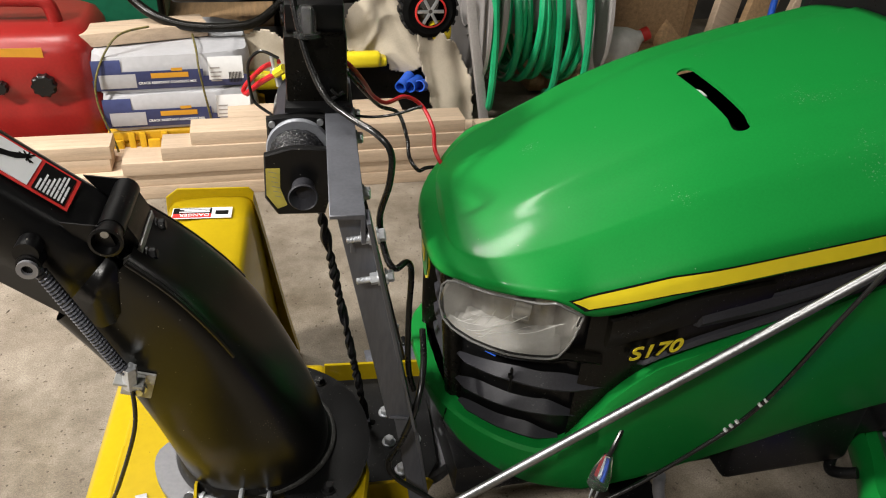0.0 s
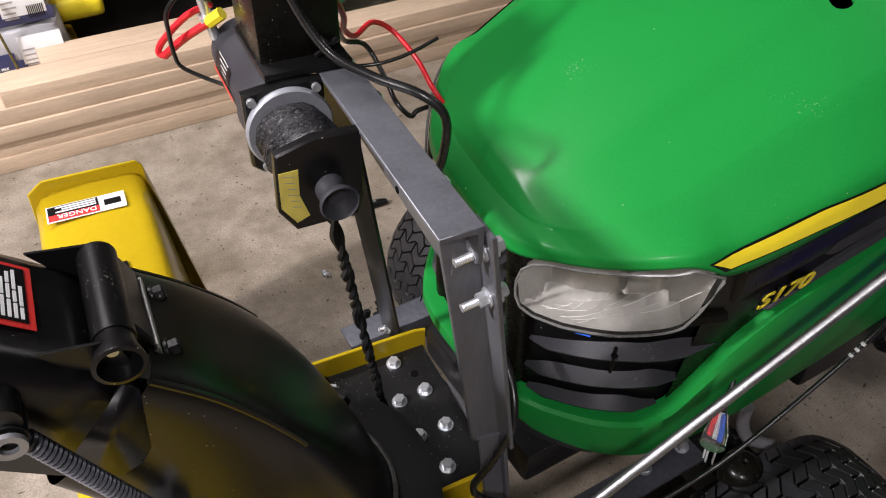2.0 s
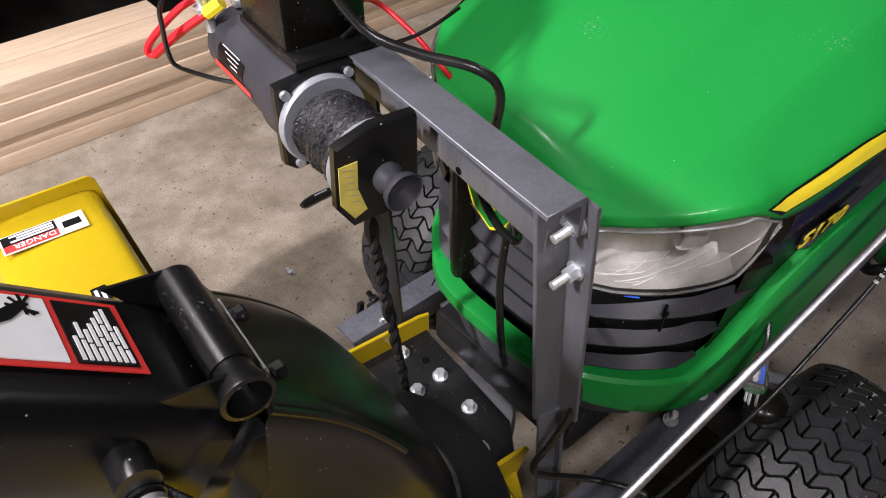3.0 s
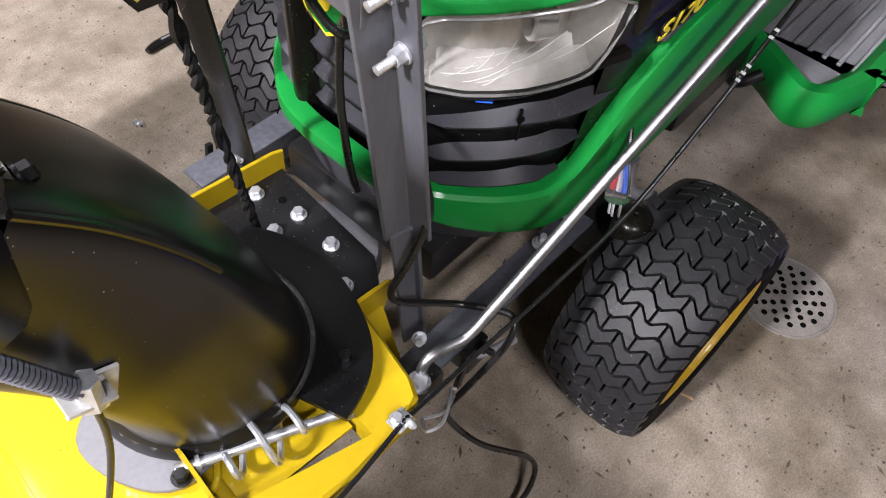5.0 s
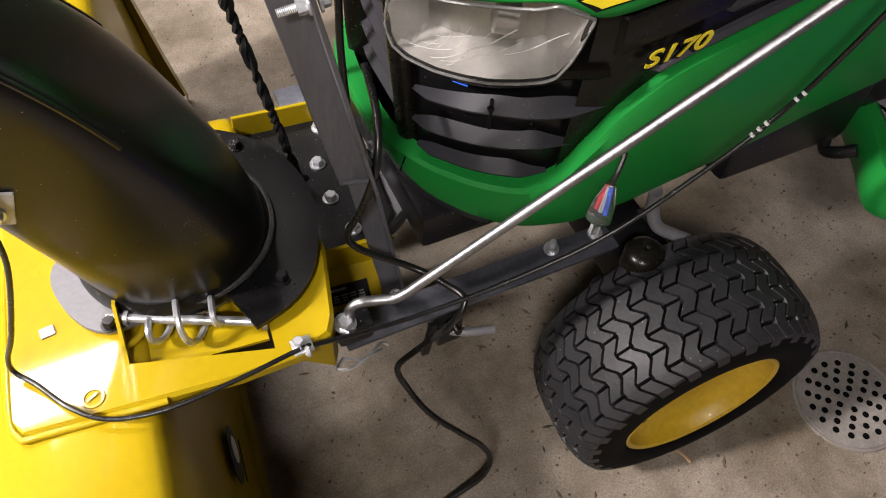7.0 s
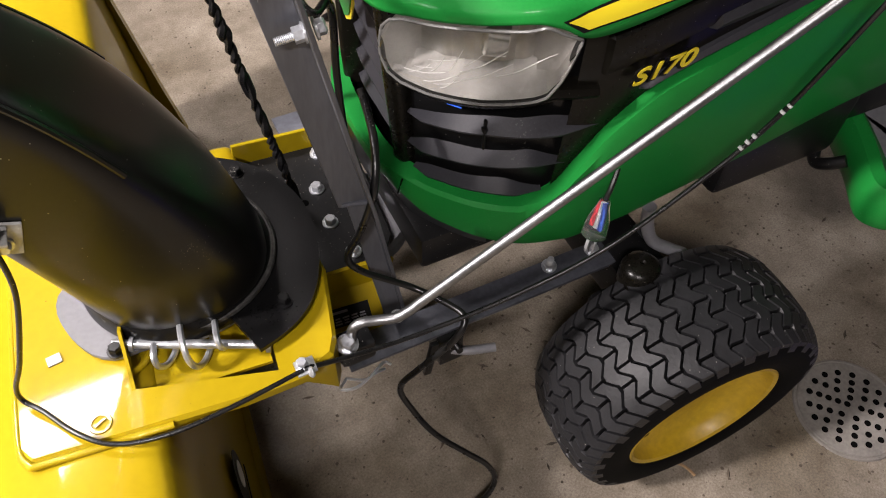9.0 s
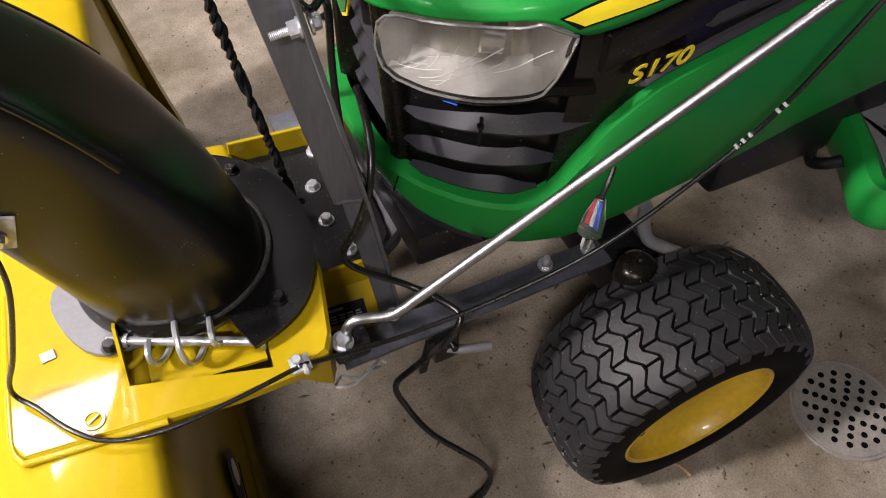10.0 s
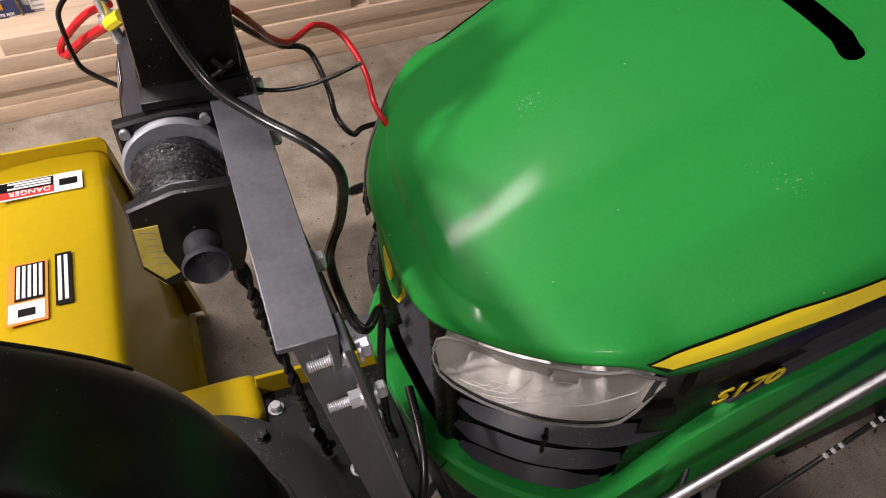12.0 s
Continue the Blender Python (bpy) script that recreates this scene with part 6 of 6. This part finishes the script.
# yellow case
case = root("tool_case", (-0.17, 1.56, 0), "yellow plastic tool case under the cement sacks", "tool case")
bm = bm_new()
box(bm, (0, 0, 0.045), (0.45, 0.33, 0.086), 0.012, seg=3)
part("base", bm, CASE_Y, case)
bm = bm_new()
box(bm, (0, 0, 0.108), (0.45, 0.33, 0.036), 0.010, seg=3)
part("lid", bm, CASE_Y, case)
for x in (-0.16, -0.13, -0.07, 0.02, 0.12):
    bm = bm_new()
    box(bm, (x, -0.168, 0.066), (0.018, 0.016, 0.11), 0.004)
    part("rib", bm, CASE_Y, case)
for x in (-0.20, -0.10):
    bm = bm_new()
    box(bm, (x, -0.172, 0.075), (0.035, 0.014, 0.05), 0.004)
    part("latch", bm, CASE_Y, case)


def sack(c, turn, seed):
    s = root("cement_sack", Matrix.Translation(c) @ Matrix.Rotation(radians(turn), 4, "Z"), "white and dark blue paper sack of concrete mix", "cement sack", group="stacked sacks")
    rnd = random.Random(seed)
    W, D, Hh = 0.215, 0.17, 0.105
    ph = [rnd.uniform(0, 6) for _ in range(4)]

    def surf(a, zz, grow=0.0):
        ca, sa = math.cos(a), math.sin(a)
        k = math.sin(math.pi * min(max(zz, 0.03), 0.97)) ** 0.30
        wob = 0.004 * math.sin(3 * a + ph[0]) + 0.003 * math.sin(7 * a + ph[1] + 4 * zz)
        return V((math.copysign(abs(ca) ** 0.30, ca) * (W * (0.93 + 0.07 * k) + wob + grow), math.copysign(abs(sa) ** 0.30, sa) * (D * (0.90 + 0.10 * k) + wob + grow), Hh * zz + 0.003 * math.sin(5 * a + ph[2]) * (zz > 0.5)))

    bm = bm_new()
    rings(bm, [[surf(2 * math.pi * k / 64, z) for k in range(64)] for z in (0.0, 0.04, 0.15, 0.35, 0.6, 0.82, 0.95, 1.0)], True)
    body = part("body", bm, BAG_WHITE, s, sharp=70)

    def front(name, x0, x1, z0, z1, material, lift, lab=""):
        bm = bm_new()

        def f(x, z):
            ang = math.atan2(-1, 1e-9)
            k = math.sin(math.pi * min(max(z, 0.03), 0.97)) ** 0.30
            y = -(D * (0.90 + 0.10 * k) + 0.0045 + lift)
            return V((x, y, Hh * z))

        patch(bm, f, steps(x0, x1, 8), steps(z0, z1, 4))
        return part(name, bm, material, body, lab)

    front("blue_panel", -0.208, 0.208, 0.10, 0.42, BAG_BLUE, -0.0004)
    front("blue_panel", -0.205, 0.085, 0.12, 0.62, BAG_BLUE, 0.0, "dark blue printed panel")
    front("blue_corner", -0.205, -0.13, 0.62, 0.93, BAG_BLUE, 0.0)
    front("white_box", -0.19, -0.095, 0.17, 0.56, BAG_WHITE, 0.0012)
    front("grey_print", 0.10, 0.195, 0.30, 0.92, WHITE, 0.0008)
    for k in range(9):
        front("barcode_bar", 0.155 + 0.004 * k, 0.157 + 0.004 * k, 0.20, 0.50, DECAL_BLACK, 0.0018)
    for k in range(4):
        front("print_bar", 0.105, 0.135 - 0.004 * (k % 2), 0.25 + 0.12 * k, 0.29 + 0.12 * k, REEL, 0.0018)
    front("gold_mark", -0.055, 0.045, 0.42, 0.56, BAG_GOLD, 0.0014, "plain orange-gold mark")
    front("gold_leaf", 0.0, 0.03, 0.60, 0.68, BAG_GOLD, 0.0014)
    yy = -(D + 0.0064)
    lettering("sack_words", "CRACK RESISTANT CONCRETE MIX", 0.0096, axes((-0.09, yy, Hh * 0.27), (1, 0, 0), (0, 0, 1)), WHITE, body, "", 0.0003, 0.0, 0.0002)
    return s


sack((-0.19, 1.56, 0.128), 1.5, 3)
sack((-0.205, 1.575, 0.235), 2.5, 8)
bm = bm_new()
box(bm, (-0.28, 1.56, 0.362), (0.36, 0.10, 0.038), 0.003, Matrix.Rotation(radians(14), 3, "Z"))
single("lumber_board", bm, WOOD, "short pale board lying on top of the sacks", "lumber", group="stacked boards")
cable("tie_cord", [(-0.25, 1.50, 0.392), (-0.33, 1.44, 0.385), (-0.385, 1.385, 0.31), (-0.40, 1.38, 0.22), (-0.372, 1.365, 0.10), (-0.36, 1.36, 0.02)], 0.003, STRAP, "yellow and black cord tied round the sacks", "cord")
cable("tie_cord", [(-0.14, 1.56, 0.352), (-0.125, 1.42, 0.350), (-0.12, 1.375, 0.30), (-0.105, 1.375, 0.17), (-0.10, 1.385, 0.11)], 0.003, STRAP, "yellow and black cord tied round the sacks", "cord")

# black tubular frame with a black seat resting over the sacks
trolley = root("tube_frame", (0.0, 1.66, 0.0), "black tubular steel frame with a black box on it", "tube frame")
bm = bm_new()
tube(bm, [(-0.36, 0.06, 0.52), (-0.30, -0.04, 0.44), (-0.22, -0.10, 0.395), (-0.12, -0.12, 0.375), (0.02, -0.12, 0.378), (0.10, -0.08, 0.41), (0.18, 0.0, 0.47), (0.2, 0.15, 0.50)], 0.014, 12)
part("tube", bm, BLACK_GLOSS, trolley)
for x in (-0.25, 0.12):
    bm = bm_new()
    tube(bm, [(x, 0.24, 0.0), (x, 0.24, 0.42), (x, 0.16, 0.46)], 0.012, 8)
    part("stand", bm, BLACK_GLOSS, trolley)
bm = bm_new()
box(bm, (-0.03, 0.10, 0.50), (0.34, 0.30, 0.16), 0.03, seg=3)
part("box", bm, BLACK, trolley)
bm = bm_new()
box(bm, (0.0, 0.0, 0.0), (0.62, 0.32, 0.30), 0.03)
crate = single("storage_crate", bm, FOREST, "dark green plastic crate behind the fuel can", "crate")
crate.matrix_basis = pose(-0.55, 2.1, 0.40)
bm = bm_new()
box(bm, (0, 0, 0), (1.4, 0.4, 0.25), 0.01)
shelf = single("low_shelf", bm, WOOD_DARK, "brown wooden bench carrying the crate", "bench")
shelf.matrix_basis = pose(-0.5, 2.15, 0.125)


# canvas clothes: crumpled sheets cut to an outline
def inside(x, z, ring):
    hit = False
    for (xa, za), (xb, zb) in zip(ring, ring[1:] + ring[:1]):
        if (za > z) != (zb > z) and x < (xb - xa) * (z - za) / (zb - za) + xa:
            hit = not hit
    return hit


def cloth(name, ring, y0, back, seed, label, fold=0.022, long_fold=0.0):
    x0, x1 = min(p[0] for p in ring), max(p[0] for p in ring)
    z0, z1 = min(p[1] for p in ring), max(p[1] for p in ring)
    shift = V((seed * 3.7, seed * 1.3, seed * 7.1))

    def f(x, z):
        wide = noise.noise(V((x * 5, 0, z * 4)) + shift) * 1.2
        ridge = 1 - abs(noise.noise(V((x * 9 + z * 5 + wide, 2, z * 3.2 - x * 2 + wide)) + shift)) * 2.4
        fine = noise.noise(V((x * 26 + z * 12, 5, z * 11)) + shift) * 0.22
        pleat = long_fold * math.sin(x * 62 + z * 9 + seed)
        return V((x + 0.006 * wide, y0 + back * (z - z0) - fold * (ridge * 0.8 + wide * 0.7 + fine) - pleat, z + 0.008 * wide))

    bm = bm_new()
    patch(bm, f, steps(x0 - 0.01, x1 + 0.01, 60), steps(z0, z1 + 0.01, 60))
    out = []
    for face in bm.faces:
        c = face.calc_center_median()
        edge = 0.006 * noise.noise(V((c.x * 40, 9, c.z * 40)) + shift)
        if not inside(c.x + edge, c.z + edge, ring):
            out.append(face)
    bmesh.ops.delete(bm, geom=out, context="FACES")
    ob = single(name, bm, CANVAS, label, "clothing", sharp=80)
    mod = ob.modifiers.new("thick", "SOLIDIFY")
    mod.thickness = 0.004
    return ob


cloth("canvas_jacket", [(0.285, 0.300), (0.33, 0.40), (0.40, 0.45), (0.53, 0.45), (0.575, 0.36), (0.545, 0.31), (0.565, 0.23), (0.50, 0.205), (0.454, 0.215), (0.42, 0.27), (0.36, 0.275)], 1.56, 0.35, 9, "rumpled beige canvas jacket thrown over a tool bag", 0.026)
cloth("canvas_trousers", [(0.535, 0.35), (0.60, 0.35), (0.66, 0.30), (0.71, 0.20), (0.735, 0.0), (0.60, 0.0), (0.585, 0.10), (0.555, 0.20), (0.535, 0.28)], 1.50, 0.16, 4, "beige canvas work trousers hanging in folds", 0.012, 0.008)
cloth("canvas_sleeve", [(-0.02, 0.33), (0.03, 0.355), (0.08, 0.37), (0.125, 0.34), (0.13, 0.24), (0.05, 0.22), (0.03, 0.19), (0.02, 0.02), (-0.03, 0.02), (-0.02, 0.12), (-0.01, 0.25)], 1.50, 0.12, 15, "rumpled beige canvas sleeve beside the sacks", 0.028)
bm = bm_new()
box(bm, (0, 0, 0.135), (0.66, 0.26, 0.27), 0.03)
dark_box = single("tool_bag", bm, BLACK, "black fabric tool bag under the canvas clothes", "tool bag")
dark_box.matrix_basis = pose(0.36, 1.76, 0)

# toy truck with chunky tyres
toy = root("toy_truck", (0.42, 1.72, 0.32), "remote-controlled toy truck with chunky black tyres and chrome wheels", "toy truck")
for x in (-0.21, 0.15):
    bm = bm_new()
    prof = [(-0.04, 0.045), (-0.045, 0.07), (-0.035, 0.085), (0.035, 0.085), (0.045, 0.07), (0.04, 0.045)]
    lathe(bm, (x, -0.14, 0.09), (0, 1, 0), prof, 36)
    t = part("tyre", bm, RUBBER_SHADE, toy)
    bm = bm_new()
    for k in range(18):
        a = 2 * math.pi * k / 18
        for y in (-0.02, 0.02):
            box(bm, (x + 0.086 * math.cos(a + y * 6), -0.14 + y, 0.09 + 0.086 * math.sin(a + y * 6)), (0.012, 0.03, 0.016), 0.002, Matrix.Rotation(-a, 3, "Y"))
    tagged(part("lugs", bm, RUBBER, t), kind="stuff")
    bm = bm_new()
    lathe(bm, (x, -0.184, 0.09), (0, -1, 0), [(0, 0.048), (0.004, 0.050), (0.006, 0.044)], 32)
    part("rim_edge", bm, RED_DECAL, t, "red rim edge")
    for k in range(6):
        a = 2 * math.pi * k / 6
        bm = bm_new()
        box(bm, (x + 0.024 * math.cos(a), -0.186, 0.09 + 0.024 * math.sin(a)), (0.036, 0.006, 0.010), 0.002, Matrix.Rotation(-a, 3, "Y"))
        part("spoke", bm, ZINC, t)
bm = bm_new()
box(bm, (-0.03, 0.0, 0.11), (0.34, 0.16, 0.05), 0.015)
part("chassis", bm, BLACK, toy)
bm = bm_new()
box(bm, (0.19, -0.15, 0.02), (0.07, 0.05, 0.055), 0.018, seg=3)
part("bumper", bm, YELLOW_DECAL, toy, "yellow bumper")
bm = bm_new()
box(bm, (-0.08, -0.17, -0.06), (0.16, 0.04, 0.05), 0.018, seg=3)
part("bumper", bm, YELLOW_DECAL, toy, "yellow bumper")
for k, (x, z) in enumerate(((0.515, 0.195), (0.545, 0.18), (0.575, 0.165))):
    bm = bm_new()
    lathe(bm, (x, 1.56, z), (-0.5, -0.75, -0.15 + 0.2 * k), [(0, 0.019), (0.075, 0.019), (0.075, 0.015), (0, 0.015)], 20)
    single("pipe_offcut", bm, BLUE_TAPE, "short blue plastic pipe offcut", "pipe", group="pipe offcuts")
bm = bm_new()
box(bm, (0.36, 1.57, 0.250), (0.16, 0.06, 0.030), 0.012, seg=3)
single("strap_roll", bm, YELLOW_DECAL, "yellow strap roll in front of the tool bag", "strap")
bm = bm_new()
box(bm, (0.07, 1.53, 0.212), (0.13, 0.05, 0.055), 0.02, seg=3)
single("strap_roll", bm, YELLOW_DECAL, "yellow strap roll beside the sacks", "strap")

# hose reel
reel = root("hose_reel", (0.94, 1.74, 0), "grey plastic hose reel wound with green garden hose", "hose reel")
for x in (-0.205, 0.195):
    bm = bm_new()
    lathe(bm, (x, 0, 0.36), (1, 0, 0), [(0, 0.29), (0.012, 0.29), (0.016, 0.27), (0.012, 0.24), (0.010, 0.06), (0, 0.06)], 48)
    side_ = part("side_disc", bm, REEL, reel)
    bm = bm_new()
    lean = (0.071 if x < 0 else 0.12)
    foot, head = V((x + 0.035, -0.24, 0.0)), V((x - lean, -0.24, 0.56))
    box(bm, (foot + head) / 2, (0.030, 0.030, (head - foot).length), 0.006, Matrix.Rotation((head - foot).x / (head - foot).z, 3, "Y"))
    part("leg", bm, REEL, reel)
bm = bm_new()
cyl(bm, (-0.2, 0, 0.36), (0.2, 0, 0.36), 0.09)
part("drum", bm, REEL, reel)
rnd = random.Random(5)
for k in range(13):
    x = -0.165 + 0.026 * k + rnd.uniform(-0.006, 0.006)
    R = 0.205 + rnd.uniform(-0.02, 0.03)
    lean = rnd.uniform(-0.02, 0.02)
    pts = [(x + lean * math.sin(a), R * math.cos(a) * 0.98, 0.36 + R * math.sin(a) - 0.01) for a in steps(0, 2 * math.pi, 28)]
    bm = bm_new()
    tube(bm, pts, 0.0125, 8, 1)
    loop = part("hose_turn", bm, HOSE if k not in (1,) else HOSE_G, reel)
    if k % 3 == 0:
        bm = bm_new()
        tube(bm, [V(p) + V((0.006, -0.011 * math.cos(a), 0.011 * math.sin(a))) for p, a in zip(pts, steps(0, 2 * math.pi, 28))], 0.003, 5, 1)
        part("hose_stripe", bm, HOSE_Y, loop)
for x, y, l in ((-0.185, -0.26, 0.12), (0.03, -0.25, 0.16), (0.13, -0.25, 0.15)):
    bm = bm_new()
    tube(bm, [(x - 0.02, y + 0.04, 0.62), (x, y - 0.01, 0.45), (x + 0.01, y - 0.02, 0.28), (x + 0.012, y, l), (x + 0.03, y + 0.1, l - 0.05)], 0.0125, 8)
    part("hose_turn", bm, HOSE, reel)

# jug, tub and slabs of timber
jug = root("plastic_jug", (1.30, 1.70, 0.18), "milky white plastic jug with a red cap lying on its side", "jug")
bm = bm_new()
lathe(bm, (-0.10, 0.0, 0.0), (0.9, -0.1, 0.45), [(0, 0.02), (0.01, 0.065), (0.12, 0.07), (0.16, 0.05), (0.19, 0.022), (0.20, 0.02)], 28)
part("body", bm, JUG, jug)
bm = bm_new()
q = V((-0.10, 0, 0)) + V((0.9, -0.1, 0.45)).normalized() * 0.198
lathe(bm, q, (0.9, -0.1, 0.45), [(0, 0.024), (0.026, 0.024), (0.030, 0.018), (0.030, 0.001)], 24)
part("cap", bm, RED_DECAL, jug, "red screw cap")
bm = bm_new()
box(bm, (0, 0, 0.09), (0.5, 0.4, 0.18), 0.02)
base = single("cardboard_box", bm, WOOD_DARK, "brown cardboard box under the jug", "box")
base.matrix_basis = pose(1.35, 1.75, 0)
bm = bm_new()
lathe(bm, (0, 0, 0), (0, 0, 1), [(0, 0.001), (0.0, 0.13), (0.02, 0.15), (0.18, 0.18), (0.19, 0.19), (0.185, 0.17)], 36)
tub = single("plastic_tub", bm, LIME, "lime green plastic tub on the clutter", "tub")
tub.matrix_basis = pose(1.34, 1.98, 0.36)
bm = bm_new()
box(bm, (0, 0, 0.18), (0.6, 0.34, 0.36), 0.01)
under = single("cardboard_box", bm, WOOD_DARK, "brown cardboard box under the green tub", "box")
under.matrix_basis = pose(1.34, 2.02, 0)
for k, (x, y, tx, w) in enumerate(((1.52, 1.75, 38, 0.14), (1.66, 1.70, 42, 0.10), (1.80, 1.72, 36, 0.12), (1.95, 1.72, 44, 0.09), (2.08, 1.75, 40, 0.11))):
    bm = bm_new()
    box(bm, (0, 0, 0.35), (w, 0.035, 0.80), 0.004)
    plank = single("timber_slab", bm, WOOD if k % 2 else WOOD_DARK, "rough brown timber slab leaning on the clutter", "timber", group="leaning slabs")
    plank.matrix_basis = pose(x, y, 0.02, -24, 28, 10 - 6 * k)
bm = bm_new()
cyl(bm, (1.82, 1.60, 0.02), (1.86, 1.66, 0.50), 0.012)
single("broom_handle", bm, BLUE_TAPE, "blue handle standing among the timber slabs", "handle")

# ---------------------------------------------------------------- on the floor
drain = root("floor_drain", (0.775, -0.448, 0), "round grey metal floor drain with rows of holes", "floor drain", kind="structure")
bm = bm_new()
lathe(bm, (0, 0, 0.0005), (0, 0, 1), [(0, 0.079), (0.003, 0.078), (0.0032, 0.0755), (0.001, 0.0745), (0.001, 0.0735), (0.003, 0.0725), (0.0035, 0.001)], 64)
plate_ = part("cover", bm, CAST_IRON, drain)
k = 0
for ring_r, n_h in ((0.006, 1), (0.017, 5), (0.030, 9), (0.043, 13), (0.0565, 17)):
    for i in range(n_h):
        a = 2 * math.pi * (i + 0.35 * ring_r * 100) / n_h
        bm = bm_new()
        cyl(bm, (ring_r * math.cos(a), ring_r * math.sin(a), 0.0035), (ring_r * math.cos(a), ring_r * math.sin(a), 0.0045), 0.0046, seg=14)
        part("drain_hole", bm, HOLE, plate_)
knife = root("pocket_knife", (0.455, 0.700, 0), "closed black pocket knife lying on the concrete", "knife")
bm = bm_new()
tube(bm, [(-0.045, -0.004, 0.008), (-0.02, 0.001, 0.008), (0.02, 0.001, 0.008), (0.045, -0.003, 0.008)], lambda t: 0.0105 - 0.004 * abs(2 * t - 1) ** 2, 12, 5, 0.75)
part("handle", bm, BLACK, knife)
bm = bm_new()
box(bm, (0.005, 0, 0.0155), (0.03, 0.004, 0.001))
part("print_bar", bm, GREY_STEEL, knife)
for x, y, a in ((0.286, 0.556, 0), (0.290, 0.546, 1)):
    bm = bm_new()
    lathe(bm, (x, y, 0.005), (math.cos(a), math.sin(a), 0), [(-0.004, 0.003), (-0.004, 0.006), (0.004, 0.006), (0.004, 0.003)], 6)
    single("loose_nut", bm, ZINC, "small loose steel nut on the concrete", "nut", group="loose nuts")
bm = bm_new()
tube(bm, [(0.500, -0.405, 0.003), (0.508, -0.418, 0.004), (0.512, -0.432, 0.003)], 0.0022, 6)
single("twig", bm, WOOD_DARK, "short brown twig on the concrete floor", "twig")
# ribbed crate beside the tractor
CRATE = mat("blue_crate_plastic", (0.012, 0.016, 0.36), 0.4, vary=0.08, scale=10, fine=200, bump=0.05)
crate = root("plastic_crate", Matrix.Translation((0.925, -0.566, 0)) @ Matrix.Rotation(radians(-25.5), 4, "Z"), "blue ribbed plastic crate on the concrete floor", "crate")
CL, CW, CH = 0.34, 0.24, 0.15
bm = bm_new()
box(bm, (CL / 2, -CW / 2, 0.006), (CL - 0.012, CW - 0.012, 0.008), 0.002)
part("base", bm, CRATE, crate)
for c, d in (((CL / 2, -0.005), (CL - 0.008, 0.004)), ((CL / 2, -CW + 0.005), (CL - 0.008, 0.004)), ((0.005, -CW / 2), (0.004, CW - 0.012)), ((CL - 0.005, -CW / 2), (0.004, CW - 0.012))):
    bm = bm_new()
    box(bm, (*c, 0.075), (*d, 0.134), 0.001)
    part("side_panel", bm, CRATE, crate)
bm = bm_new()
for z0, z1, g_ in ((CH - 0.010, CH, 0.0), (0.0, 0.010, 0.001)):
    for c, d in (((CL / 2, -0.004 + g_), (CL - 0.017, 0.008)), ((CL / 2, -CW + 0.004 - g_), (CL - 0.017, 0.008)), ((0.004 - g_, -CW / 2), (0.008, CW)), ((CL - 0.004 + g_, -CW / 2), (0.008, CW))):
        box(bm, (*c, (z0 + z1) / 2), (*d, z1 - z0), 0.001)
part("rim", bm, CRATE, crate, "blue plastic rim")
for k in range(1, 13):
    bm = bm_new()
    box(bm, (CL * k / 13, -0.002, 0.075), (0.003, 0.003, 0.128), 0.0005)
    part("rib", bm, CRATE, crate)
for k in range(1, 9):
    bm = bm_new()
    box(bm, (0.002, -CW * k / 9, 0.075), (0.003, 0.003, 0.128), 0.0005)
    part("rib", bm, CRATE, crate)
for k in range(1, 5):
    bm = bm_new()
    box(bm, (0.0018, -CW / 2, 0.010 + 0.026 * k), (0.0032, CW - 0.02, 0.003), 0.0005)
    part("rib", bm, CRATE, crate)
# grit and chips scattered on the concrete
rnd = random.Random(11)
verts, faces = [], []
for k in range(820):
    if k < 600:
        x, y = rnd.uniform(-0.1, 1.0), rnd.uniform(-0.75, -0.05)
    else:
        x, y = rnd.uniform(-0.6, 1.2), rnd.uniform(0.3, 1.2)
    s = rnd.choice((0.0009, 0.0012, 0.0016, 0.0024))
    l = s * rnd.choice((1, 1, 1.5, 4))
    a = rnd.uniform(0, 3.14)
    ex, ey = V((math.cos(a), math.sin(a), 0)), V((-math.sin(a), math.cos(a), 0))
    o, i = V((x, y, 0.0)), len(verts)
    verts += [o + ex * l, o + ey * s, o - ex * l, o - ey * s, o + V((0, 0, s * 1.2))]
    faces += [(i, i + 1, i + 4), (i + 1, i + 2, i + 4), (i + 2, i + 3, i + 4), (i + 3, i, i + 4)]
mesh = bpy.data.meshes.new("grit")
mesh.from_pydata([tuple(v) for v in verts], [], faces)
mesh.materials.append(mat("dark_grit", (0.09, 0.07, 0.05), 0.8, vary=0.5, scale=30))
tagged(new("floor_grit", mesh), "dark grit, chips and bits of leaf on concrete", "grit", kind="stuff")
